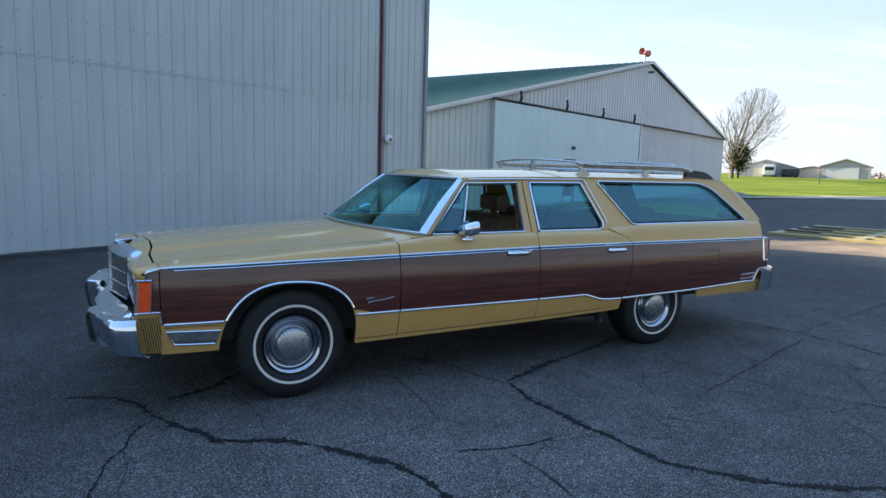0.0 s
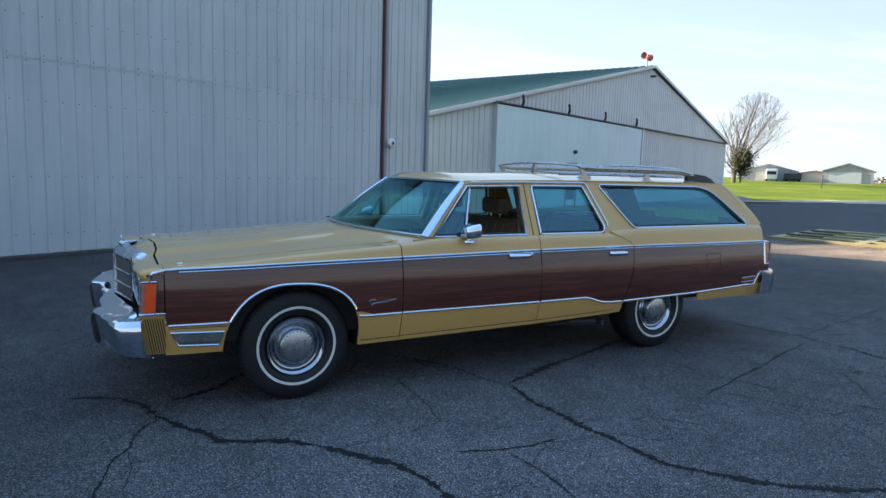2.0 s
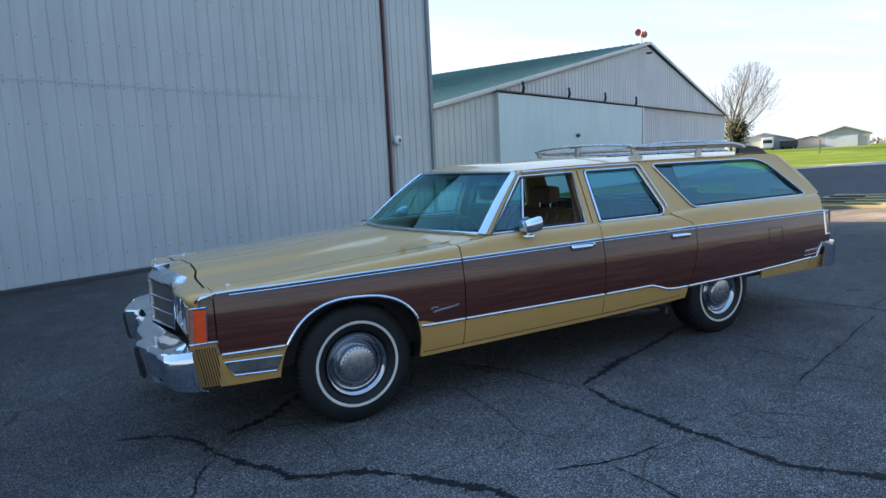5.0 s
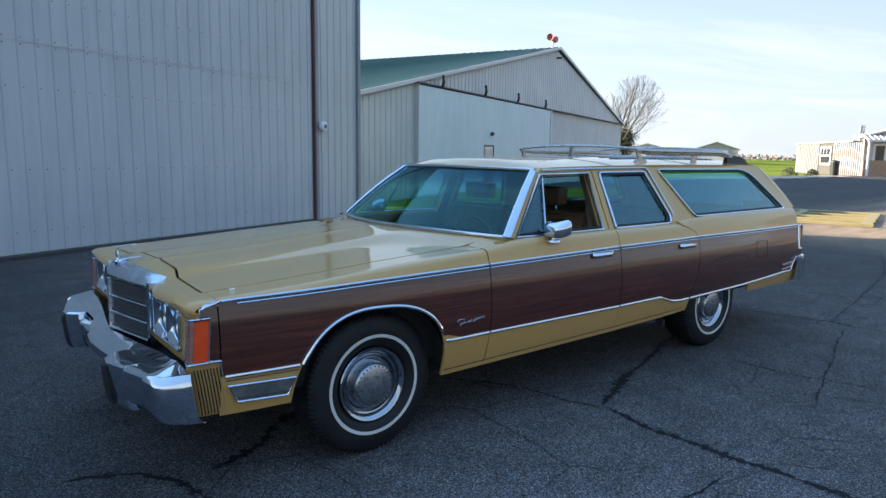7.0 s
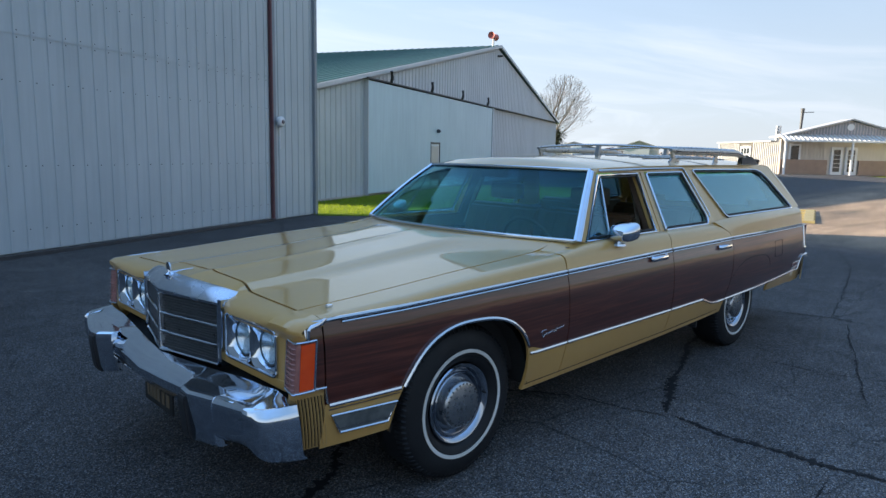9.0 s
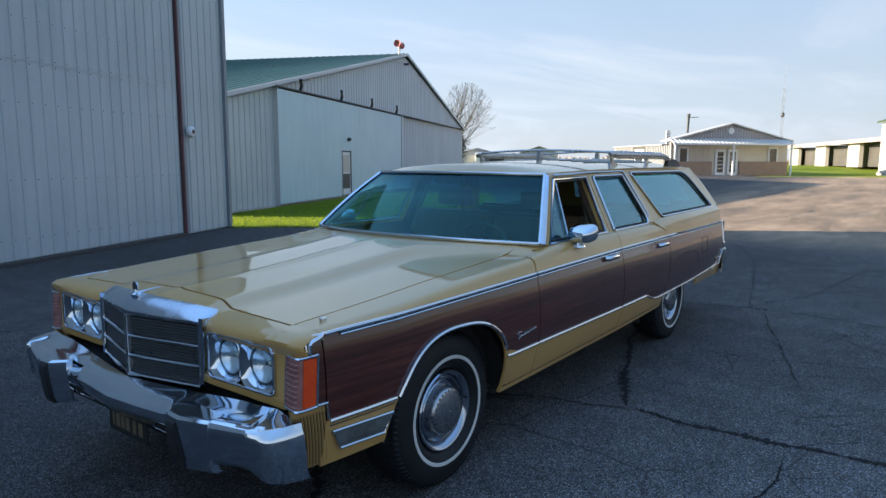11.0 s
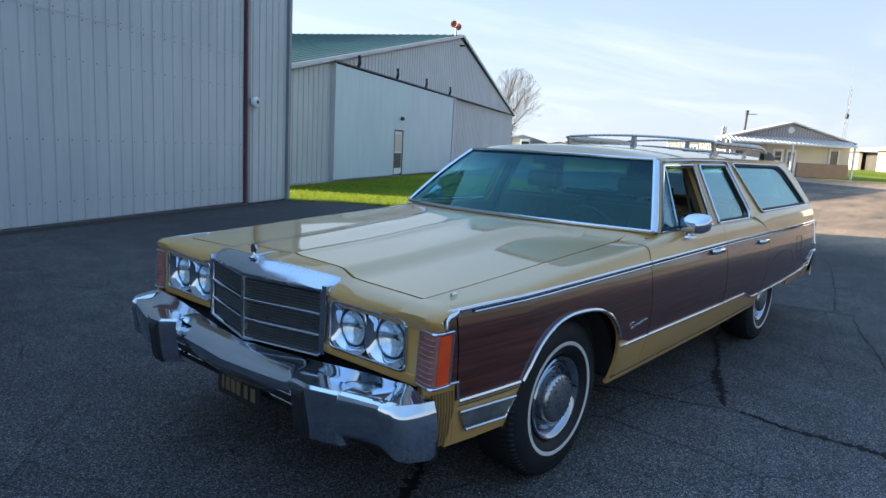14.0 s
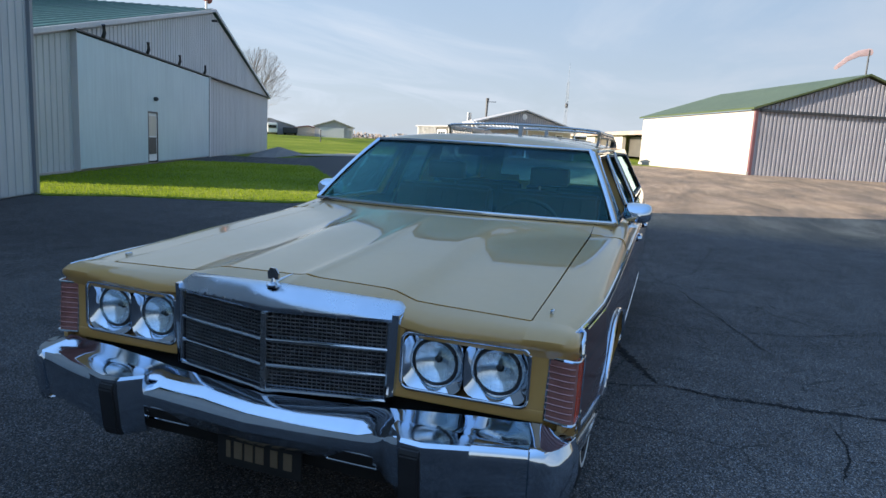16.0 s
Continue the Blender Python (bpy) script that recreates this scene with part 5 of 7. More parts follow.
# face around the lamps
for s in (-1, 1):
    for xf, y0, y1, z0, z1 in ((-0.897, 0.396, 0.429, 0.618, 0.85), (-0.897, 0.811, 0.871, 0.618, 0.835), (-0.900, 0.395, 0.872, 0.618, 0.656), (-0.880, 0.860, 0.926, 0.585, 0.634)):
        part("face_panel", box(xf, -0.84, min(s * y0, s * y1), max(s * y0, s * y1), z0, z1, 0.006), M["tan"], car)
    part("lamp_recess", box(-0.81, -0.79, min(s * 0.38, s * 0.85), max(s * 0.38, s * 0.85), 0.6, 0.86), M["gap"], car)
    rim = rounded([(0.424, 0.653), (0.820, 0.657), (0.820, 0.834), (0.424, 0.830)], (0.03, 0.03, 0.03, 0.03), 5)
    bez = part("headlamp_bezel", slab([(-0.834, s * y, z) for y, z in rim], (0.006, 0, 0)), M["chrome"], car, "chrome double headlamp surround")
    part("rim", tube([(-0.905, s * y, z) for y, z in rim], 0.0055, 8, closed=True), M["chrome"], bez, smooth=60)
    part("rim_wall", loft([[(x, s * y, z) for y, z in rim] for x in (-0.904, -0.866)], close=True), M["chrome"], bez, smooth=40)
    for cy in (0.523, 0.719):
        zc = 0.742 + 0.02 * (cy - 0.62)
        # scooped chrome funnel from a rounded square down to the round lamp
        rings = []
        for x, f, r in ((-0.899, 0.0, 0.0), (-0.903, 0.06, 0.0), (-0.899, 0.22, 0.0), (-0.888, 0.6, 0.0), (-0.876, 0.92, 0.0), (-0.868, 1.0, 0.0)):
            ring = []
            for k in range(40):
                a = k * math.pi / 20
                ca, sa = math.cos(a), math.sin(a)
                sq = 1 / (abs(ca / 0.0975) ** 5 + abs(sa / 0.0875) ** 5) ** 0.2
                rad = sq * (1 - f) + 0.0685 * f
                ring.append((x, s * cy + rad * ca, zc + rad * sa))
            rings.append(ring)
        part("lamp_funnel", loft(rings, close=True), M["chrome"], bez, "scooped chrome funnel around the lamp", smooth=35)
        lamp = part("headlamp", lathe([(0.066, -0.872), (0.060, -0.8660), (0.050, -0.8575), (0.038, -0.8490), (0.024, -0.8420), (0.004, -0.8385)], (0, s * cy, zc), "x", 40), M["reflector"], car, "round sealed-beam headlamp", smooth=60)
        part("filament_cap", lathe([(0.007, -0.842), (0.008, -0.850), (0.007, -0.856), (0.003, -0.858)], (0, s * cy, zc + 0.004), "x", 16), M["dark_metal"], lamp, smooth=50)
        part("lens", lathe([(0.067, -0.874), (0.060, -0.883), (0.048, -0.889), (0.032, -0.893), (0.004, -0.895)], (0, s * cy, zc), "x", 40), M["lamp"], lamp, "domed clear lens", smooth=60, shadow=False)
        ring = [(-0.874, s * cy + 0.0685 * math.cos(a), zc + 0.0685 * math.sin(a)) for a in [k * math.pi / 18 for k in range(36)]]
        part("retaining_ring", tube(ring, 0.0045, 6, closed=True), M["dark_metal"], lamp, smooth=60)
        for k in range(7):
            yy = s * cy - 0.045 + 0.015 * k
            hh = math.sqrt(max(0.0, 0.060 ** 2 - (yy - s * cy) ** 2))
            part("lens_flute", tube([(-0.878 - 0.016 * (1 - (zz / 0.066) ** 2 - ((yy - s * cy) / 0.066) ** 2), yy, zc + zz) for zz in [hh * (j / 4 - 1) for j in range(5)]], 0.0009, 4), M["lens_glass"], lamp, shadow=False)
    # corner marker lamp
    def mk(y, x, z):
        return (x, s * y, z)
    prof = [(0.869, -0.899), (0.888, -0.904), (0.912, -0.910), (0.938, -0.914), (0.950, -0.909), (0.9555, -0.895)]
    m1 = [[mk(y, x + 0.012 * (z - 0.64) / 0.2, z) for y, x in prof] for z in (0.634, 0.70, 0.77, 0.815)]
    lens = part("marker_lamp", solid(loft(m1), 0.02), M["clear_lens"], car, "pinkish clear ribbed front turn lamp", smooth=40)
    m2 = [[mk(y + 0.001, x + 0.012 * (z - 0.64) / 0.2, z) for y, x in ((0.9560, -0.894), (0.9580, -0.875), (0.9592, -0.855), (0.9598, -0.838))] for z in (0.640, 0.70, 0.77, 0.808)]
    part("amber_lens", solid(loft(m2), 0.02), M["amber"], lens, "amber side marker lens", smooth=40)
    bm = bmesh.new()
    prof.append((0.959, -0.833))
    for z in (0.634, 0.818):
        add_tube(bm, [mk(y + 0.003, x - 0.002 + 0.012 * (z - 0.64) / 0.2, z) for y, x in prof], 0.0045, 6)
    for y, x in (prof[0], prof[-1]):
        add_tube(bm, [mk(y + 0.003, x - 0.002, 0.634), mk(y + 0.003, x + 0.01, 0.818)], 0.004, 6)
    part("lamp_frame", bm, M["chrome"], lens, "thin chrome frame")
    for k in range(9):
        z = 0.648 + 0.0185 * k
        part("lens_rib", tube([mk(y, x - 0.003 + 0.012 * (z - 0.64) / 0.2, z) for y, x in prof[:5]], 0.0025, 4), M["clear_lens"], lens)

# grille, a shallow vee
def gx(y):
    return -0.998 + 0.085 * abs(y) / 0.388


part("grille_back", solid(loft([[(gx(y) + 0.035, y, z) for y in (-0.378, 0, 0.378)] for z in (0.595, 0.85)]), 0.01), M["black"], car, "black grille backing")
grille = new("grille")
grille.parent = car
for z, r in ((0.604, 0.0085), (0.686, 0.006), (0.768, 0.006)):
    part("crossbar", tube([(gx(-0.386) - 0.002, -0.386, z), (gx(0) - 0.006, 0, z), (gx(0.386) - 0.002, 0.386, z)], r, 8), M["chrome"], grille, "bright crossbar")
part("centre_bar", box(-1.010, -0.98, -0.010, 0.010, 0.598, 0.855, 0.004), M["steel"], grille, "bright centre bar")
for s in (-1, 1):
    part("side_bar", tube([(gx(0.388) - 0.004, s * 0.387, 0.598), (gx(0.388) + 0.0, s * 0.387, 0.858)], 0.009, 8), M["chrome"], grille, "bright side bar")
    for z0 in (0.604, 0.686, 0.768):
        for k in range(1, 7):
            z = z0 + 0.0118 * k
            part("slat", slab([(gx(0.01) + 0.004, s * 0.01, z - 0.0022), (gx(0.378) + 0.004, s * 0.378, z - 0.0022), (gx(0.378) + 0.004, s * 0.378, z + 0.0022), (gx(0.01) + 0.004, s * 0.01, z + 0.0022)], (0.016, 0, 0)), M["grille"], grille)
bm = bmesh.new()
for k in range(54):
    y = -0.373 + 0.746 * k / 53
    if abs(y) > 0.015:
        add_box(bm, gx(y) + 0.005, gx(y) + 0.018, y - 0.0014, y + 0.0014, 0.60, 0.852)
tagged(part("fin_work", bm, M["grille"], grille, "fine upright grille fins"), kind="stuff")
# bright header above the grille
rows = []
for y in (-0.416, -0.406, -0.388, -0.27, -0.1, 0.0, 0.1, 0.27, 0.388, 0.406, 0.416):
    k = 0.0 if abs(y) < 0.395 else (abs(y) - 0.395) / 0.021
    g = gx(min(abs(y), 0.388))
    zt = lerp_tab([(0, 0.934), (0.388, 0.906), (0.416, 0.890)], abs(y))
    rows.append([(g + 0.085, y, zt - 0.006 - 0.01 * k), (g + 0.065, y, zt + 0.002 - 0.01 * k), (g + 0.040, y, zt - 0.004 - 0.006 * k), (g + 0.014, y, zt - 0.020), (g - 0.006 + 0.012 * k, y, zt - 0.040), (g - 0.011 + 0.014 * k, y, 0.866), (g - 0.006 + 0.012 * k, y, 0.855)])
part("grille_header", loft(rows), M["header"], car, "chrome header over the grille", smooth=45)
for s in (-1, 1):
    part("header_post", slab([(-0.922, s * 0.394, 0.598), (-0.918, s * 0.406, 0.598), (-0.916, s * 0.414, 0.880), (-0.922, s * 0.394, 0.880)], (0.05, 0, 0)), M["chrome"], car, "chrome post beside the grille")
orn = part("hood_ornament", lathe([(0.022, 0.935), (0.024, 0.942), (0.008, 0.950), (0.006, 0.962)], (-0.955, 0, -0.008), "z", 16), M["chrome"], car, "small chrome hood ornament", smooth=40)
part("crest", slab([(-0.958, -0.018, 0.950), (-0.958, 0.018, 0.950), (-0.960, 0.020, 0.970), (-0.961, 0.010, 0.986), (-0.961, -0.010, 0.986), (-0.960, -0.020, 0.970)], (0.008, 0, 0)), M["steel"], orn)
part("spine", tube([(-0.95, 0, 0.938), (-0.89, 0, 0.944), (-0.845, 0, 0.947)], [0.006, 0.004, 0.002], 6), M["chrome"], orn)
for k in range(6):
    y = 0.05 + 0.042 * k
    part("badge_mark", box(gx(y) - 0.0135, gx(y) - 0.006, y - 0.005, y + 0.005, 0.868, 0.874), M["steel"], car, "small bright badge mark on the header")

# front bumper
# each station: y, x, top and bottom of the face, then y, x, z of the shelf's rear edge
BUMPER = ((0.0, -1.105, 0.545, 0.430, 0.0, -1.010, 0.592), (0.18, -1.091, 0.546, 0.430, 0.18, -0.990, 0.596), (0.36, -1.077, 0.549, 0.430, 0.36, -0.968, 0.602),
          (0.42, -1.082, 0.556, 0.430, 0.41, -0.962, 0.604), (0.46, -1.106, 0.582, 0.430, 0.44, -0.958, 0.605), (0.50, -1.128, 0.598, 0.430, 0.48, -0.954, 0.608),
          (0.60, -1.126, 0.601, 0.430, 0.58, -0.944, 0.614), (0.70, -1.106, 0.602, 0.435, 0.68, -0.936, 0.621), (0.80, -1.078, 0.601, 0.438, 0.78, -0.939, 0.627),
          (0.862, -1.060, 0.599, 0.434, 0.836, -0.933, 0.630), (0.868, -1.069, 0.600, 0.436, 0.842, -0.932, 0.631), (0.905, -1.053, 0.599, 0.410, 0.868, -0.929, 0.631), (0.924, -1.039, 0.598, 0.400, 0.884, -0.928, 0.627),
          (0.940, -1.015, 0.600, 0.390, 0.900, -0.926, 0.620), (0.956, -0.980, 0.602, 0.384, 0.914, -0.922, 0.614), (0.967, -0.945, 0.604, 0.381, 0.926, -0.916, 0.610), (0.973, -0.912, 0.604, 0.379, 0.940, -0.906, 0.604))
rows = []
for s, st in [(-1, b) for b in BUMPER[:0:-1]] + [(1, b) for b in BUMPER]:
    y, x, zt, zb, yi, xi, zi = st
    end = smooth01((y - 0.905) / 0.02)
    dish = 0.016 * smooth01((y - 0.44) / 0.10) * (1 - smooth01((y - 0.80) / 0.08))
    px = lambda f: xi + (x - xi) * f
    py = lambda f: yi + (y - yi) * f
    pz = lambda f: zi + (zt - zi) * f
    tuck = 0.010 * end
    under = 0.030 * (1 - smooth01((y - 0.40) / 0.08)) + 0.012
    back = 0.020 * smooth01((y - 0.93) / 0.04)
    row = [(xi + 0.004, yi, zi - 0.02), (xi, yi, zi)]
    swell = 0.008 * (1 - smooth01((y - 0.34) / 0.08))
    row += [(px(f), py(f), pz(f) - dish * k + swell * (1.0 if 0.4 < f < 0.8 else 0.5)) for f, k in ((0.25, 0.8), (0.5, 1.0), (0.72, 0.45), (0.88, 0.0))]
    row += [(px(0.96 - 0.16 * end), py(0.96 - 0.16 * end), zt - 0.003), (x, y, zt - 0.013 - 0.012 * end), (x - 0.001 * (1 - end), y + 0.008 * end, zt - 0.042), (x + 0.001 * (1 - end) + 0.3 * back + 0.3 * under, y + 0.010 * end - 0.2 * tuck, zt * 0.5 + zb * 0.5),
            (x + 0.8 * back + 0.8 * under, y - 0.7 * tuck, zb + 0.030), (x + 0.014 + back + under, y - tuck, zb + 0.006), (x + 0.03 + back + under, y - tuck - 0.01 * end, zb)]
    rows.append([(a, s * b, c) for a, b, c in row])
part("front_bumper", solid(loft(rows), 0.004), M["chrome"], car, "heavy chrome front bumper", smooth=38)
# near-black sheet stands in for the shade behind the bumper
part("bumper_filler", slab([(-0.955, -0.36, 0.540), (-0.88, -0.84, 0.560), (-0.80, -0.84, 0.60), (-0.80, 0.84, 0.60), (-0.88, 0.84, 0.560), (-0.955, 0.36, 0.540), (-0.985, 0.0, 0.530)], (0, 0, -0.05)), M["gap"], car, "dark sheet that fills the gap behind the bumper")
for s in (-1, 1):
    yc = 0.486 if s > 0 else 0.556
    plan = [(-0.085, -1.086), (-0.034, -1.140), (0.034, -1.146), (0.155, -1.108), (0.155, -1.06), (-0.085, -1.06)]
    rings = []
    for z, k, f in ((0.604, 0.030, 0.0), (0.603, 0.014, 0.0), (0.594, 0.003, 0.0), (0.57, 0.0, 0.0), (0.43, 0.0, 1.0), (0.405, 0.010, 1.0), (0.398, 0.024, 1.0)):
        rings.append([(x + k + (0.018 * f if x < -1.07 else 0), s * (yc + dy * (1 - 0.10 * f)), z) for dy, x in plan])
    g = part("bumper_guard", loft(rings, close=True, caps=True), M["chrome"], car, "chrome bumper guard with rubber face", smooth=30)
    pad = slab([(x, s * yc - 0.031, z) for x, z in ((-1.128, 0.592), (-1.148, 0.586), (-1.156, 0.566), (-1.140, 0.430), (-1.128, 0.404), (-1.10, 0.398), (-1.10, 0.592))], (0, 0.062, 0))
    bmesh.ops.bevel(pad, geom=list(pad.edges), offset=0.005, segments=2, affect="EDGES")
    part("rubber_pad", pad, M["black"], g, "black rubber face")
    yy = s * 0.335
    xb = -1.083
    sl = part("bumper_slot", tube([(xb + 0.030 - 0.55 * dz, yy + dy, 0.470 + dz) for dy, dz in ((-0.082, -0.026), (0.082, -0.026), (0.09, 0.0), (0.082, 0.026), (-0.082, 0.026), (-0.09, 0.0))], 0.005, 6, closed=True), M["chrome"], car, "bright rim of a bumper air slot")
    # dark slab gives the slot its depth by colour; the bumper isn't cut
    part("slot_hole", slab([(xb + 0.040, yy - 0.078, 0.447), (xb + 0.040, yy + 0.078, 0.447), (xb + 0.014, yy + 0.078, 0.493), (xb + 0.014, yy - 0.078, 0.493)], (0.012, 0, 0.006)), M["gap"], sl)
pl = part("number_plate", box(-1.026, -1.018, -0.155, 0.155, 0.334, 0.486, 0.003), M["plate"], car, "black front plate with pale gold bars")
for k, (y, w) in enumerate(((-0.112, 0.016), (-0.075, 0.030), (-0.035, 0.030), (0.005, 0.030), (0.058, 0.026), (0.108, 0.030))):
    part("bar", box(-1.029, -1.0262, -y - w / 2, -y + w / 2, 0.362, 0.418), M["plate_text"], pl)
for s in (-1, 1):
    # added dark box that blocks the bright view through the bumper end
    part("bumper_end_block", box(-1.02, -0.92, min(s * 0.80, s * 0.885), max(s * 0.80, s * 0.885), 0.455, 0.585), M["gap"], car, "dark box added to close the open bumper end")
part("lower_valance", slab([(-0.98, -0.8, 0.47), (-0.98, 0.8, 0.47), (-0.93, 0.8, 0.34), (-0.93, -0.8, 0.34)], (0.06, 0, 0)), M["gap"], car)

for s in (-1, 1):
    # tan filler with ribs and cornering lamp under the trim
    rows = []
    for x in (-0.915, -0.89, -0.85, -0.785):
        rows.append([(x, s * (yb(x, z) - 0.006), z) for z in (0.385, 0.45, 0.53, 0.60, 0.632)])
    fil = part("bumper_end_filler", solid(loft(rows), 0.014), M["tan_shade"], car, "ribbed tan filler behind the bumper end", smooth=35)
    lean = lambda x, z: x + 0.18 * (0.602 - z)
    for k in range(9):
        x = -0.893 + 0.0125 * k
        zs_ = (0.392, 0.42, 0.45, 0.49, 0.53, 0.57, 0.602)
        part("rib", tube([(lean(x, z), s * (yb(lean(x, z), z) - 0.003), z) for z in zs_], 0.0038, 5), M["tan_shade"], fil)
        if k < 8:
            part("groove", tube([(lean(x + 0.0062, z), s * (yb(lean(x, z), z) - 0.0035), z) for z in zs_], 0.0024, 4), M["gap"], fil)
    part("filler_trim", tube([(x, s * (yb(x, 0.63) + 0.004), 0.632) for x in (-0.90, -0.85, -0.784)] + [(-0.780, s * (yb(-0.77, 0.6) + 0.004), 0.57)], 0.006, 6), M["steel"], fil)
    q = [(-0.757, 0.514), (-0.464, 0.505), (-0.494, 0.424), (-0.712, 0.434)]
    lampc = part("cornering_lamp", slab([(x, s * (yb(x, z) + 0.002), z) for x, z in q], (0, s * 0.008, 0)), M["clear_grey"], car, "clear cornering lamp in a chrome frame")
    part("lamp_frame", tube([(x, s * (yb(x, z) + 0.010), z) for x, z in q], 0.0055, 6, closed=True), M["chrome"], lampc, "chrome frame")
    part("lamp_frame", tube([(-0.728, s * (yb(-0.73, 0.46) + 0.010), 0.452), (-0.490, s * (yb(-0.48, 0.46) + 0.010), 0.444)], 0.0022, 5), M["dark_metal"], lampc)

# bright trims along the flanks
def flank(path, lift):
    return [(x, yb(x, z) + lift, z) for x, z in path]


for s in (-1, 1):
    def tr(name, path, r, r2=None, lift=0.003, mat="chrome"):
        return part(name, tube([(x, s * y, z) for x, y, z in flank(path, lift)], r, 6, r2), M[mat], car)
    for a, b in ((-0.845, 0.674), (0.684, 1.814), (1.829, 2.762), (2.772, 4.478)):
        xs = frange(a, b, 0.15)
        pts = [(x, z_up(x)) for x in xs]
        if a < -0.8:
            pts = [(-0.856, 0.826), (-0.856, 0.858), (-0.850, 0.872)] + pts[1:]
        tr("belt_trim", pts, 0.006, 0.0085)
        if a < -0.8:
            part("belt_trim", tube([(-0.770, s * (yb(-0.77, 0.88) + 0.004), z_up(-0.77)), (-0.80, s * 0.9555, 0.873), (-0.845, s * 0.9575, 0.868), (-0.857, s * 0.9585, 0.857), (-0.859, s * 0.9590, 0.822)], 0.006, 6, 0.0085), M["chrome"], car, smooth=60)
        tr("belt_line", [(x, z - 0.0105) for x, z in pts if x > -0.846], 0.0018, None, 0.004, "gap")
        tr("belt_line", [(x, z - 0.0160) for x, z in pts if x > -0.846], 0.0040, 0.0045, 0.004, "chrome")
    tr("lower_trim", [(x, 0.556) for x in (-0.766, -0.6, -0.445)], 0.005, 0.0085)
    tr("lower_trim", [(x, 0.537) for x in (-0.766, -0.6, -0.450)], 0.0018, 0.002, mat="dark_metal")
    tr("wheel_arch_trim", [(x, arch(x) + 0.004) for x in arch_xs if arch(x) > 0.55], 0.008, 0.009, 0.006)
    tr("lower_trim", [(0.372, 0.532)] + [(x, z_low(x)) for x in (0.42, 0.55, 0.674)], 0.005, 0.0085)
    tr("lower_trim", [(x, z_low(x)) for x in frange(0.684, 1.814, 0.2)], 0.005, 0.0085)
    tr("lower_trim", [(x, z_low(x)) for x in (1.829, 2.0, 2.2, 2.27, 2.30, 2.36, 2.42, 2.46, 2.55, 2.66)], 0.005, 0.0085)
    tr("lower_trim", [(x, z_low(x)) for x in frange(2.675, 4.27, 0.2)], 0.005, 0.0085)
    # embossed arch line over the rear wheel, its shade drawn as a dark bar
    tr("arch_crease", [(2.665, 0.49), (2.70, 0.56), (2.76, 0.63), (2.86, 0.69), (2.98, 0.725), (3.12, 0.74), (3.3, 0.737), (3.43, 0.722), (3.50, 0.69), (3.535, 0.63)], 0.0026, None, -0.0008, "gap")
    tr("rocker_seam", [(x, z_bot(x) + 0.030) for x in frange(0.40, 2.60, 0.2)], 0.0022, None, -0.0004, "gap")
    part("rocker_panel", tube([(x, s * (yb(x, z_bot(x)) - 0.008), z_bot(x) + 0.008) for x in frange(0.40, 2.58, 0.2)], 0.013, 8), M["tan"], car, "tan rocker panel rolled under the doors", smooth=60)
    # fuel flap outline and rear marker
    tr("fuel_flap_seam", [(3.64, 0.815), (3.815, 0.815), (3.825, 0.80), (3.825, 0.70), (3.81, 0.685), (3.65, 0.685), (3.64, 0.70), (3.64, 0.815)], 0.0022, None, 0.0005, "gap")
    mk_ = tr("side_marker", [(4.165, 0.552), (4.352, 0.558)], 0.003, 0.017, 0.001, "red_lens")
    tr("side_marker_frame", [(4.155, 0.530), (4.155, 0.573), (4.362, 0.579), (4.350, 0.536), (4.155, 0.530)], 0.003, None, 0.006)
    # flowing bright badge on the fender
    pts = []
    for k in range(72):
        tall = 2.1 if k in range(0, 7) or k in range(38, 46) else 1.0
        pts.append((0.445 + 0.0026 * k + 0.0042 * math.cos(0.95 * k), 0.610 + 0.0003 * k + 0.0062 * tall * math.sin(0.95 * k)))
    tr("fender_badge", pts, 0.0013, None, 0.004, "chrome")
    tr("fender_badge", [(0.435, 0.626), (0.455, 0.634), (0.485, 0.632)], 0.0014, None, 0.004, "chrome")

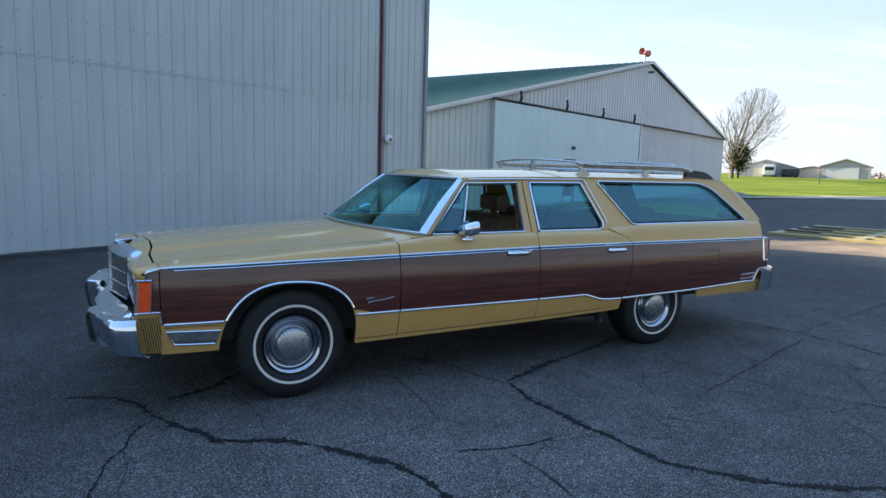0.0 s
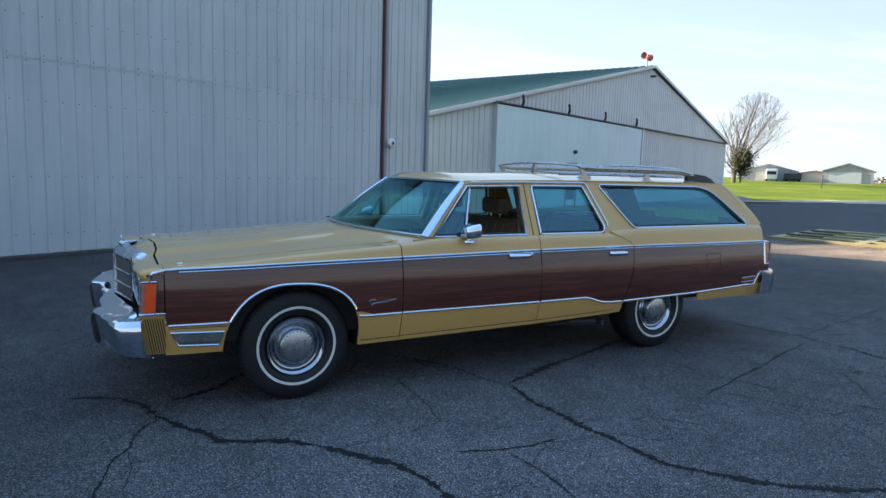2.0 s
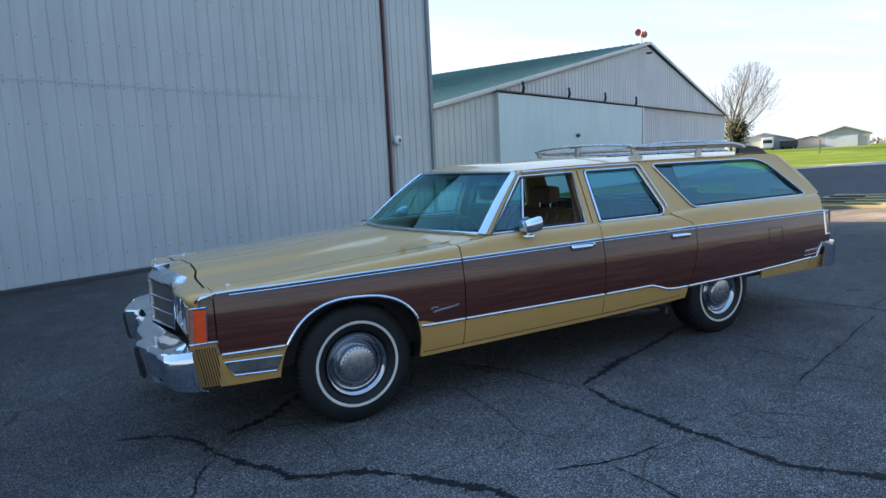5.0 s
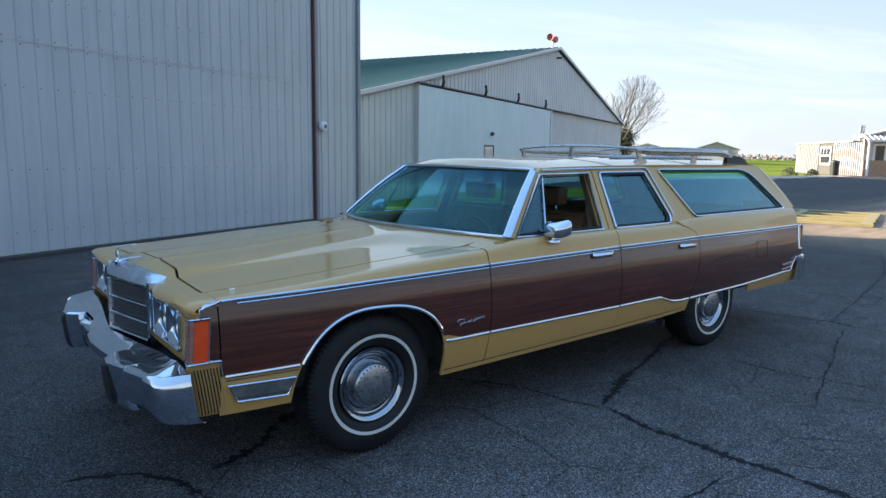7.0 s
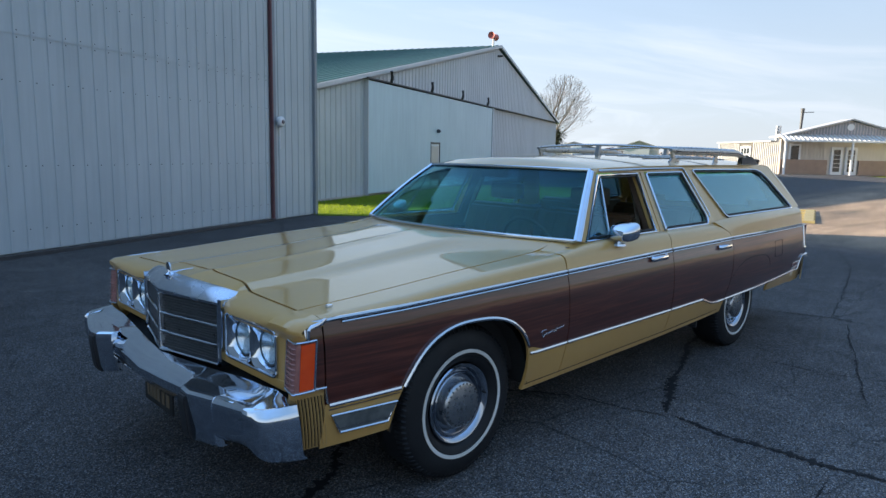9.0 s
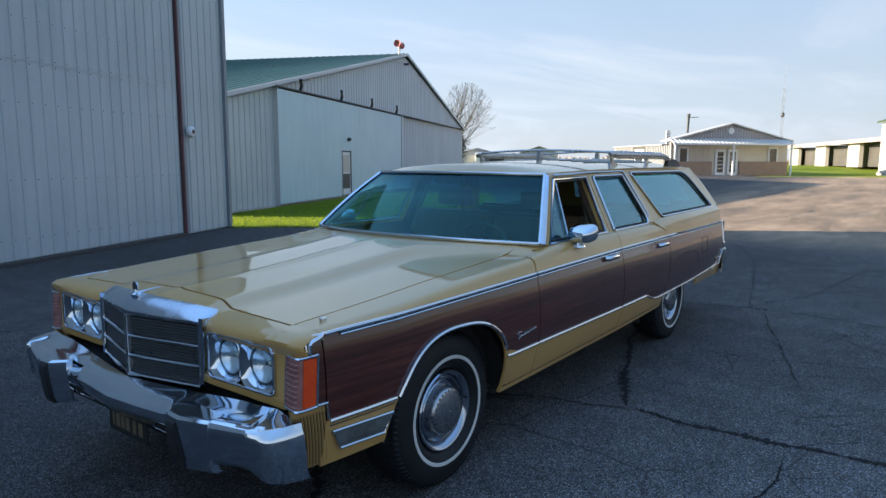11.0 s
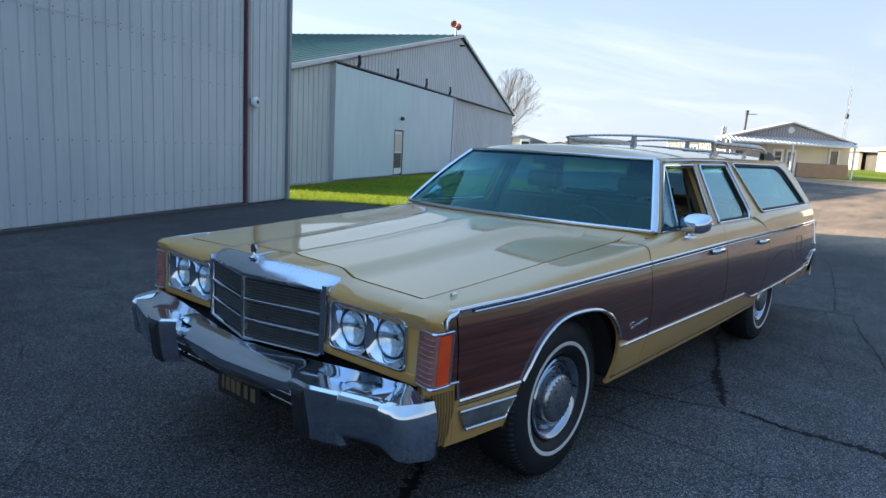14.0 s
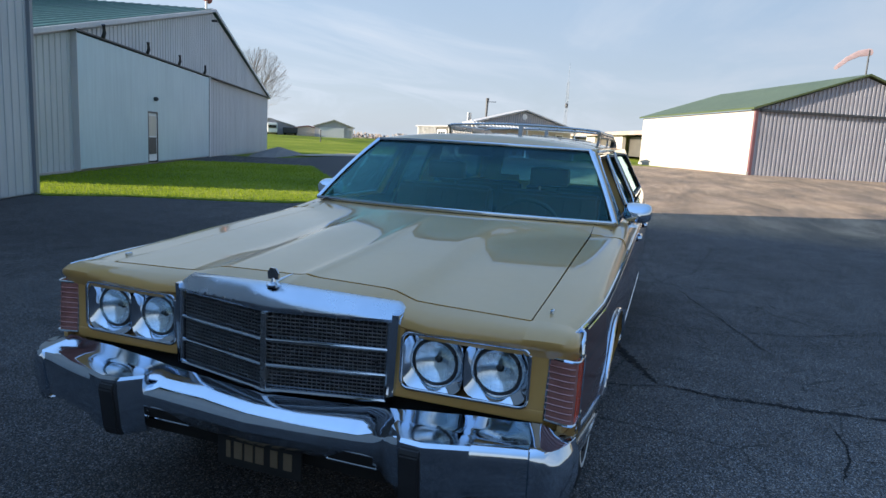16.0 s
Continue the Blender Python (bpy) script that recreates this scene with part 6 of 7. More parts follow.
# wheels
def wheel(x, y, s, z0):
    """A steel wheel with bright trim ring and domed hubcap in a narrow-whitewall tyre."""
    prof = [(0.184, -0.03), (0.190, 0.020), (0.189, 0.033), (0.184, 0.039), (0.176, 0.037), (0.167, 0.027), (0.160, 0.020), (0.156, 0.008), (0.149, 0.006), (0.146, 0.015), (0.142, 0.019), (0.138, 0.013), (0.130, 0.0), (0.114, 0.0)]
    hub = part("wheel", lathe([(r, s * o) for r, o in prof], (x, y, z0), "y", 56, cap=False), M["rim"], car, "steel wheel with a chrome trim ring and plain hubcap", smooth=35)
    cap = part("hubcap", lathe([(r, s * o) for r, o in ((0.115, 0.0), (0.112, 0.018), (0.111, 0.036), (0.107, 0.047), (0.098, 0.053), (0.090, 0.055), (0.06, 0.060), (0.03, 0.063), (0.004, 0.064))], (x, y, z0), "y", 56), M["hubcap"], hub, "domed brushed hubcap", smooth=40)
    part("tyre", lathe([(0.20, s * -0.18), (0.26, s * -0.205), (0.33, s * -0.195), (0.355, s * -0.16), (0.360, s * -0.08), (0.357, s * 0.002), (0.349, s * 0.026), (0.338, s * 0.036), (0.318, s * 0.047), (0.285, s * 0.054), (0.262, s * 0.056), (0.2535, s * 0.055)], (x, y, 0.358), "y", 72, cap=False), M["tyre"], hub, "black radial tyre", smooth=50)
    part("white_stripe", lathe([(0.2550, s * 0.0550), (0.2535, s * 0.0575), (0.2395, s * 0.0570), (0.2380, s * 0.0540)], (x, y, (z0 + 0.358) / 2), "y", 72, cap=False), M["white_wall"], hub, "narrow white sidewall stripe", smooth=60)
    part("sidewall", lathe([(0.2400, s * 0.0545), (0.222, s * 0.049), (0.205, s * 0.038), (0.192, s * 0.024), (0.186, s * 0.0)], (x, y, (z0 + 0.354) / 2), "y", 72, cap=False), M["tyre"], hub, smooth=60)
    part("lettering_band", lathe([(0.232, s * 0.0528), (0.2305, s * 0.0540), (0.2285, s * 0.0532), (0.2270, s * 0.0508)], (x, y, (z0 + 0.356) / 2), "y", 72, cap=False), M["tyre"], hub, smooth=60)
    bm = bmesh.new()
    for k in range(84):
        a = 2 * math.pi * k / 84
        for r0, o0, r1, o1, da in ((0.3590, -0.010, 0.3500, 0.0255, 0.0), (0.3500, 0.0255, 0.3360, 0.0375, 0.012)):
            add_tube(bm, [(x + r0 * math.cos(a), y + s * o0, 0.358 + r0 * math.sin(a)), (x + r1 * math.cos(a + da), y + s * o1, 0.358 + r1 * math.sin(a + da))], 0.0062, 4)
    tagged(part("tread", bm, M["tyre"], hub, "shoulder tread blocks"), kind="stuff")
    part("valve", tube([(x + 0.166 * math.cos(0.1), y + s * 0.020, z0 + 0.166 * math.sin(0.1)), (x + 0.160 * math.cos(0.1), y + s * 0.046, z0 + 0.160 * math.sin(0.1))], 0.006, 8), M["black"], hub)
    part("hub_mark", lathe([(0.005, s * 0.0635), (0.004, s * 0.065), (0.002, s * 0.0655)], (x, y, z0), "y", 10), M["steel"], cap)
    for k in range(26):
        a = 2 * math.pi * (k + 0.5) / 26
        part("vent_dimple", lathe([(0.0050, s * 0.0525), (0.0042, s * 0.0550), (0.0020, s * 0.0556)], (x + 0.0965 * math.cos(a), y, z0 + 0.0965 * math.sin(a)), "y", 7), M["dark_metal"], cap)
    return hub


for s in (-1, 1):
    wheel(-0.013, s * 0.868, s, 0.350)
    wheel(3.155, s * 0.850, s, 0.341)
    # wheel house
    rows = [[(0.44 * math.cos(a) - 0.03, s * yy, 0.36 + 0.42 * math.sin(a)) for a in [k * math.pi / 12 for k in range(13)]] for yy in (0.60, 0.955)]
    part("wheel_house", loft(rows), M["gap"], car, smooth=40)

# greenhouse
def yg(x, z):
    """Half width of the side glass plane."""
    return lerp_tab([(1.0, 0.905), (1.045, 0.890), (1.41, 0.706)], z) - 0.018 * smooth01((x - 3.7) / 0.8)


def gpt(x, z, s, out=0.0):
    return (x, s * (yg(x, z) + out), z)


W_VENT = [(0.958, 1.022), (1.305, 1.370), (1.335, 1.372), (1.205, 1.022)]
W_FRONT = [(1.205, 1.022), (1.335, 1.372), (1.765, 1.378), (1.738, 1.022)]
W_REAR = [(1.872, 1.022), (1.885, 1.380), (2.395, 1.383), (2.522, 1.062), (2.485, 1.022)]
W_QUART = [(2.835, 1.052), (2.565, 1.398), (3.88, 1.395), (4.30, 1.056)]


def inset(poly, d):
    """A polygon moved inwards by d."""
    n = len(poly)
    area = sum(poly[i][0] * poly[(i + 1) % n][1] - poly[(i + 1) % n][0] * poly[i][1] for i in range(n))
    sign = 1 if area > 0 else -1
    out = []
    for i in range(n):
        p, q, r = Vector(poly[i - 1]), Vector(poly[i]), Vector(poly[(i + 1) % n])
        a, b = (q - p).normalized(), (r - q).normalized()
        na, nb = Vector((-a.y, a.x)) * sign, Vector((-b.y, b.x)) * sign
        m_ = (na + nb).normalized()
        out.append(tuple(q + m_ * d / max(0.4, m_.dot(na))))
    return out


for s in (-1, 1):
    glass = lambda nm, poly: part(nm, slab([gpt(x, z, s, -0.012) for x, z in poly], (0, -s * 0.004, 0)), M["glass"], car, "tinted side glass", shadow=False)
    ve = glass("vent_window", W_VENT)
    rr = rounded(W_REAR, (0.01, 0.02, 0.02, 0.04, 0.04))
    glass("rear_door_window", rr)
    qq = rounded(W_QUART, (0.04, 0.04, 0.16, 0.05))
    glass("quarter_window", qq)
    if s > 0:
        glass("front_door_window", W_FRONT)
    # bright window surrounds
    for nm, poly in (("window_trim", W_VENT[:2] + W_FRONT[2:]), ("window_trim", rr), ("window_trim", qq)):
        part(nm, tube([gpt(x, z, s, 0.006) for x, z in poly], 0.0085, 6, closed=True), M["chrome"], car, smooth=60)
    for poly in (W_VENT[:2] + W_FRONT[2:], rr, qq):
        part("window_seal", tube([gpt(x, z, s, 0.001) for x, z in inset(poly, 0.0145)], 0.0065, 6, closed=True), M["black"], car, "black rubber window seal", smooth=60)
    part("vent_divider", tube([gpt(1.205, 1.02, s, 0.0), gpt(1.335, 1.372, s, 0.0)], 0.007, 6), M["steel"], car)
    # tan pillars
    part("door_pillar", slab([gpt(x, z, s, 0.0) for x, z in ((1.748, 1.005), (1.775, 1.39), (1.815, 1.39), (1.80, 1.005))], (0, -s * 0.04, 0)), M["tan"], car)
    part("door_pillar", slab([gpt(x, z, s, 0.0) for x, z in ((1.812, 1.005), (1.827, 1.39), (1.875, 1.39), (1.862, 1.005))], (0, -s * 0.04, 0)), M["tan"], car)
    part("rear_pillar", slab([gpt(x, z, s, 0.0) for x, z in ((2.405, 1.392), (2.535, 1.060), (2.500, 1.008), (2.64, 1.008), (2.85, 1.04), (2.573, 1.402), (2.55, 1.42), (2.41, 1.42))], (0, -s * 0.035, 0)), M["tan"], car)
    part("tail_pillar", slab([gpt(x, z, s, 0.0) for x, z in [(3.68, 1.404), (3.70, 1.43), (3.98, 1.432), (4.11, 1.425), (4.21, 1.375), (4.34, 1.275), (4.43, 1.175), (4.505, 1.06), (4.31, 1.038), (4.312, 1.060)] + [(x + 0.008, z + 0.008) for x, z in qq[14:9:-1]]], (0, -s * 0.035, 0)), M["tan"], car)
    part("roof_rail", slab([gpt(x, z, s, 0.0) for x, z in ((1.30, 1.383), (3.72, 1.403), (3.72, 1.432), (1.34, 1.412))], (0, -s * 0.035, 0)), M["tan"], car)
    part("drip_rail", tube([gpt(1.335, 1.400, s, 0.012), gpt(1.8, 1.408, s, 0.014), gpt(2.405, 1.411, s, 0.014), gpt(2.43, 1.400, s, 0.012), gpt(2.447, 1.375, s, 0.011), gpt(2.558, 1.095, s, 0.009), gpt(2.552, 1.072, s, 0.007)], 0.007, 6), M["chrome"], car)
# windscreen
def ws(y, f):
    """A point on the windscreen; f runs from the cowl (0) to the roof (1)."""
    yy = y * (0.885 + (0.678 - 0.885) * f)
    a = y * y
    x0, z0 = 0.60 + 0.275 * a, 1.045 - 0.020 * a
    x1, z1 = 1.140 + 0.156 * a, 1.404 - 0.006 * a
    return Vector((x0 + (x1 - x0) * f, yy, z0 + (z1 - z0) * f + 0.018 * math.sin(math.pi * f)))


FY = [k / 12 - 1 for k in range(25)]
part("windscreen", solid(loft([[ws(y, 0.01 + 0.98 * f / 10) for y in FY] for f in range(11)]), 0.005), M["windscreen"], car, "tinted curved windscreen with a blue shade band", smooth=60, shadow=False)
for f in (0.0, 1.0):
    part("windscreen_trim", tube([ws(y, f) + Vector((-0.006, 0, 0.004)) for y in FY], 0.011, 6), M["chrome"], car, smooth=60)
for s in (-1, 1):
    part("windscreen_trim", tube([ws(s, f / 8) + Vector((-0.006, s * 0.004, 0.003)) for f in range(9)], 0.012, 6), M["chrome"], car, smooth=60)
# bright front pillars with a brown door-frame edge behind
for s in (-1, 1):
    front, ridge, seam, back = [], [], [], []
    for k in range(9):
        f = k / 8
        a = ws(s, f) + Vector((-0.004, s * 0.006, 0.004))
        b = Vector(gpt(0.940 + (1.300 - 0.940) * f, 1.020 + (1.388 - 1.020) * f, s, 0.008))
        m_ = a.lerp(b, 0.62)
        front.append(tuple(a))
        ridge.append(tuple(a.lerp(b, 0.30) + Vector((-0.006, s * 0.006, 0.003))))
        seam.append(tuple(m_))
        back.append(tuple(b))
    part("front_pillar", solid(loft([front, ridge, seam]), 0.008), M["chrome"], car, "bright front window pillar", smooth=60)
    part("door_frame", solid(loft([[(x + 0.002, y, z - 0.002) for x, y, z in seam], back]), 0.010), M["tan_shade"], car, "brown edge of the front door frame", smooth=60)
# foot of the windscreen
for s in (-1, 1):
    rows = []
    for x, y, zo in ((0.679, 0.795, 0.978), (0.71, 0.795, 0.979), (0.74, 0.795, 0.982), (0.77, 0.795, 0.986), (0.80, 0.790, 0.992), (0.85, 0.845, 0.998), (0.90, 0.872, 1.001), (0.98, 0.875, 1.004)):
        z = hood_z(x, 0.792) - 0.001 if x < 0.805 else 1.018
        tops = [(x, s * y, z), (x, s * (0.6 * y + 0.4 * 0.9), 0.6 * z + 0.4 * zo), (x, s * 0.900, zo), (x, s * 0.922, zo - 0.008)]
        rows.append(tops + [(a, b, c - 0.014) for a, b, c in tops[::-1]])
    part("cowl_corner", loft(rows, close=True, caps=True), M["tan"], car, smooth=50)
part("wiper_tip", tube([(0.72, 0.72, 1.036), (0.76, 0.76, 1.037), (0.79, 0.80, 1.030)], [0.004, 0.007, 0.004], 6), M["black"], car, "black tip of a hidden wiper")

# roof
def roof_z(x, y):
    edge = lerp_tab([(1.2, 1.405), (1.34, 1.413), (1.8, 1.424), (2.6, 1.432), (3.7, 1.433), (3.98, 1.430), (4.10, 1.415), (4.16, 1.395)], x)
    crown = lerp_tab([(1.2, 0.042), (1.5, 0.052), (2.2, 0.062), (3.6, 0.062), (3.95, 0.054), (4.16, 0.04)], x)
    return edge + crown * (1 - (abs(y) / 0.715) ** 2.2)


rys = [k / 10 - 1 for k in range(21)]
rows = []
for x in (None, 1.26, 1.45, 1.6, 1.9, 2.2, 2.6, 3.0, 3.4, 3.7, 3.85, 3.98, 4.07, 4.13, 4.16):
    row = []
    for y in rys:
        xx = 1.148 + 0.156 * y * y if x is None else x + (0.12 * y * y - 0.03 if x == 1.26 else 0.0)
        hw = lerp_tab([(1.29, 0.678), (1.45, 0.712), (3.6, 0.712), (4.16, 0.690)], 1.29 if x is None else x)
        row.append((xx, y * hw, 1.413 - 0.006 * y * y if x is None else roof_z(max(xx, 1.34) if x == 1.26 else xx, y * 0.715) - (0.004 if x == 1.26 else 0.0)))
    rows.append(row)
part("roof", solid(loft(rows), 0.02), M["tan"], car, smooth=50)
part("headliner", box(1.5, 3.9, -0.66, 0.66, 1.385, 1.40), M["seat"], car, "tan headliner")

# tail
rows = []
for f in range(9):
    t = f / 8
    x = lerp_tab([(0, 4.15), (0.2, 4.255), (0.5, 4.40), (0.75, 4.51), (1.0, 4.54)], t)
    z = lerp_tab([(0, 1.42), (0.2, 1.33), (0.5, 1.17), (0.75, 1.03), (1.0, 0.93)], t)
    hw = lerp_tab([(0, 0.70), (0.75, 0.87), (1.0, 0.91)], t)
    rows.append([(x - 0.05 * y * y, y * hw, z + 0.03 * (1 - y * y) * (1 - t)) for y in [k / 4 - 1 for k in range(9)]])
bm = loft([r for r in rows])
part("tailgate", solid(bm, 0.02), [M["tan"], M["glass"]], car, "sloped tailgate with a large window", smooth=40)
gate = [o for o in car.children if o.name.startswith("tailgate")][0]
for p in gate.data.polygons:
    c = p.center
    if abs(c.y) < 0.62 and 1.06 < c.z < 1.36:
        p.material_index = 1
part("tail_panel", box(4.38, 4.54, -0.90, 0.90, 0.50, 0.93, 0.03), M["wood"], car, "woodgrain tailgate skin")
for s in (-1, 1):
    rows = [[(4.484, s * (yb(4.48, z) + 0.002), z), (4.545, s * (yb(4.54, z) - 0.004), z), (4.590, s * 0.915, z), (4.600, s * 0.82, z)] for z in (0.690, 0.75, 0.83, 0.890)]
    tl = part("tail_lamp", solid(loft(rows), 0.03), M["red_lens"], car, "dark red tail lamp in a chrome frame", smooth=40)
    part("lamp_frame", tube([(4.484, s * (yb(4.48, 0.69) + 0.004), 0.688), (4.484, s * (yb(4.48, 0.89) + 0.004), 0.892), (4.548, s * yb(4.54, 0.89), 0.892), (4.606, s * 0.82, 0.892)], 0.008, 6), M["chrome"], tl)
    part("lamp_frame", tube([(4.484, s * (yb(4.48, 0.69) + 0.004), 0.688), (4.548, s * yb(4.54, 0.69), 0.688), (4.590, s * 0.92, 0.688), (4.594, s * 0.92, 0.892)], 0.006, 6), M["chrome"], tl)
    # tan end below the wood at the tail
    poly = [(4.27, 0.384), (4.27, 0.497), (4.355, 0.500), (4.392, 0.596), (4.412, 0.616), (4.52, 0.620), (4.52, 0.39)]
    part("bumper_end_filler", slab([(x, s * (yb(x, z) + 0.003), z) for x, z in poly], (0, -s * 0.012, 0)), M["tan_shade"], car, "tan filler behind the rear bumper end")
    part("filler_trim", tube([(x, s * (yb(x, z) + 0.006), z) for x, z in [(4.27, 0.499)] + poly[2:6]], 0.006, 6), M["chrome"], car)
    part("tail_corner", slab([(x, s * (yb(x, z) - 0.004), z) for x, z in ((4.46, 0.62), (4.46, 0.685), (4.56, 0.685), (4.56, 0.62))], (0, -s * 0.02, 0)), M["wood"], car)
RB = [(-0.968, 4.44), (-0.966, 4.56), (-0.945, 4.64), (-0.90, 4.675), (-0.8, 4.69), (-0.4, 4.705), (0.0, 4.71)]
RB = RB + [(-y, x) for y, x in RB[-2::-1]]
rows = [[(x - 0.10 if abs(y) < 0.95 else x - 0.02, y * 0.985, 0.612), (x - 0.02, y, 0.622), (x, y, 0.610), (x + 0.008, y, 0.57), (x + 0.004, y, 0.50), (x - 0.012, y, 0.40)] for y, x in RB]
part("rear_bumper", solid(loft(rows), 0.012), M["chrome"], car, "chrome rear bumper", smooth=40)

# handles, mirror, small fittings
for s in (-1, 1):
    for x, z in ((1.625, 0.876), (2.585, 0.862)):
        y = yb(x, z)
        hd = part("door_handle", tube([(x - 0.085, s * (y + 0.004), z), (x - 0.075, s * (y + 0.022), z), (x + 0.075, s * (y + 0.022), z), (x + 0.085, s * (y + 0.004), z)], 0.010, 8, 0.016), M["chrome"], car, "chrome door handle", smooth=50)
        # dark oval shows the hollow behind the handle by colour alone
        part("recess", tube([(x - 0.08, s * (y + 0.001), z - 0.012), (x + 0.08, s * (y + 0.001), z - 0.012)], 0.003, 6, 0.02), M["gap"], hd)
    part("door_lock", lathe([(0.012, 0.0), (0.012, s * 0.006), (0.006, s * 0.008)], (1.735, s * yb(1.735, 0.88), 0.880), "y", 12), M["chrome"], car)
    rings = []
    for dx, k in ((-0.062, 0.30), (-0.055, 0.62), (-0.035, 0.86), (-0.005, 0.97), (0.03, 1.0), (0.045, 0.97)):
        ring = []
        for j in range(28):
            a = 2 * math.pi * j / 28
            ca, sa = math.cos(a), math.sin(a)
            q = k / ((abs(ca) ** 4 + abs(sa) ** 4) ** 0.25)
            ring.append((1.195 + dx, s * (0.988 + 0.080 * q * ca), 1.064 + 0.050 * q * sa + 0.18 * dx))
        rings.append(ring)
    mir = part("door_mirror", loft(rings, close=True, caps=True), M["chrome"], car, "boxy chrome door mirror", smooth=50)
    part("mirror_glass", slab([(1.2405, s * (0.988 + dy), 1.072 + dz) for dy, dz in ((-0.066, -0.042), (0.066, -0.042), (0.066, 0.042), (-0.066, 0.042))], (0.003, 0, 0)), M["chrome"], mir)
    part("mirror_arm", tube([(1.205, s * 0.985, 1.035), (1.195, s * 0.965, 1.02), (1.205, s * 0.955, 0.992)], [0.014, 0.012, 0.02], 8), M["chrome"], mir)
    part("mirror_foot", lathe([(0.045, 0.985), (0.042, 0.997), (0.02, 1.002)], (1.205, s * 0.955, 0), "z", 16), M["chrome"], mir)
    part("fender_indicator", box(-0.70, -0.672, min(s * 0.832, s * 0.844), max(s * 0.832, s * 0.844), lerp_tab(Z_TOP, -0.69) + 0.0, lerp_tab(Z_TOP, -0.69) + 0.014, 0.004), M["chrome"], car, "small chrome turn indicator on the fender")

# roof rack: two deep side rails with black tail fairings and two thin crossbars
rack = new("roof_rack")
rack.parent = car
for s in (-1, 1):
    base = lambda x: roof_z(x, 0.60)
    stations = ((2.46, 0.078, 0.010), (2.52, 0.060, 0.022), (2.62, 0.050, 0.026), (3.0, 0.050, 0.026), (3.4, 0.050, 0.026), (3.66, 0.048, 0.025), (3.78, 0.030, 0.024), (3.88, 0.002, 0.020))
    rows = []
    for x, h, t in stations:
        zc = base(x) + h + t
        rows.append([(x, s * (0.60 + 0.014 * math.copysign(abs(math.cos(a)) ** 0.6, math.cos(a))), zc + t * math.copysign(abs(math.sin(a)) ** 0.6, math.sin(a))) for a in [k * math.pi / 6 + 0.26 for k in range(12)]])
    rail = part("side_rail", loft(rows, close=True, caps=True), M["rack"], rack, "deep bright side rail", smooth=50)
    part("groove", tube([(x, s * 0.6135, base(x) + h + t) for x, h, t in stations[1:-1]], 0.0045, 6), M["black"], rail, "black line let into the rail")
    part("rack_foot", slab([(2.44, s * 0.590, base(2.44) - 0.004), (2.60, s * 0.590, base(2.60) - 0.004), (2.585, s * 0.590, base(2.58) + 0.014), (2.525, s * 0.590, base(2.52) + 0.03), (2.515, s * 0.590, base(2.5) + 0.085), (2.47, s * 0.590, base(2.5) + 0.085), (2.49, s * 0.590, base(2.5) + 0.03)], (0, s * 0.018, 0)), M["rack"], rack)
    part("rack_foot", slab([(3.20, s * 0.593, base(3.2) - 0.004), (3.28, s * 0.593, base(3.28) - 0.004), (3.26, s * 0.593, base(3.26) + 0.055), (3.22, s * 0.593, base(3.22) + 0.055)], (0, s * 0.012, 0)), M["rack"], rack)
    rows = [[(x, s * (0.60 + dy), roof_z(x, 0.60) + dz) for dy, dz in ((-0.022, -0.006), (-0.014, h), (0.012, h), (0.020, -0.006))] for x, h in ((3.74, 0.056), (3.86, 0.060), (3.98, 0.052), (4.06, 0.038), (4.13, 0.012))]
    part("tail_fairing", loft(rows, close=True, caps=True), M["black"], rack, "black tapering rear fairing", smooth=40)
    for k in range(4):
        y = s * (0.10 + 0.105 * k)
        part("skid_strip", tube([(x, y, roof_z(x, y) + 0.004) for x in (2.40, 2.6, 3.1, 3.6, 3.85)], 0.007, 4, 0.005), M["rack"], rack)
for x in (2.50, 3.62):
    path = [(x - 0.05 * (1 - (y / 0.6) ** 2), y, roof_z(x, 0.6) + 0.098 + 0.022 * (1 - (y / 0.6) ** 2)) for y in (-0.6, -0.5, -0.35, -0.2, 0, 0.2, 0.35, 0.5, 0.6)]
    part("cross_rail", tube(path, 0.013, 8, 0.009), M["rack"], rack, smooth=60)
    part("centre_post", slab([(x - 0.075, -0.016, roof_z(x, 0)), (x - 0.025, -0.016, roof_z(x, 0)), (x - 0.038, -0.016, roof_z(x, 0.6) + 0.118), (x - 0.060, -0.016, roof_z(x, 0.6) + 0.118)], (0, 0.032, 0)), M["rack"], rack)
# cabin
for s in (-1, 1):
    part("pillar_trim", slab([gpt(x, z, s, -0.045) for x, z in ((1.745, 1.0), (1.765, 1.385), (1.885, 1.385), (1.878, 1.0))], (0, -s * 0.03, 0)), M["dash"], car, "brown inner pillar trim")
    part("seat_belt", loft([[(1.80, s * 0.66, 1.30), (1.775, s * 0.72, 1.15), (1.75, s * 0.79, 0.93)], [(1.845, s * 0.66, 1.30), (1.82, s * 0.72, 1.15), (1.795, s * 0.79, 0.93)]]), M["belt"], car, "pale tan seat belt")
part("floor_pan", box(0.75, 4.25, -0.86, 0.86, 0.42, 0.47), M["dash"], car)
part("dashboard", slab([(0.72, -0.74, 0.972), (0.98, -0.74, 0.985), (1.02, -0.74, 0.94), (0.96, -0.74, 0.70), (0.72, -0.74, 0.70)], (0, 1.48, 0)), M["dash"], car, "brown padded dashboard")
for s in (-1, 1):
    part("door_card", box(0.80, 2.66, min(s * 0.86, s * 0.89), max(s * 0.86, s * 0.89), 0.48, 1.0, 0.01), M["seat"], car, "tan vinyl door card")
    part("cargo_side", box(2.66, 4.2, min(s * 0.80, s * 0.88), max(s * 0.80, s * 0.88), 0.48, 1.03, 0.01), M["seat"], car)


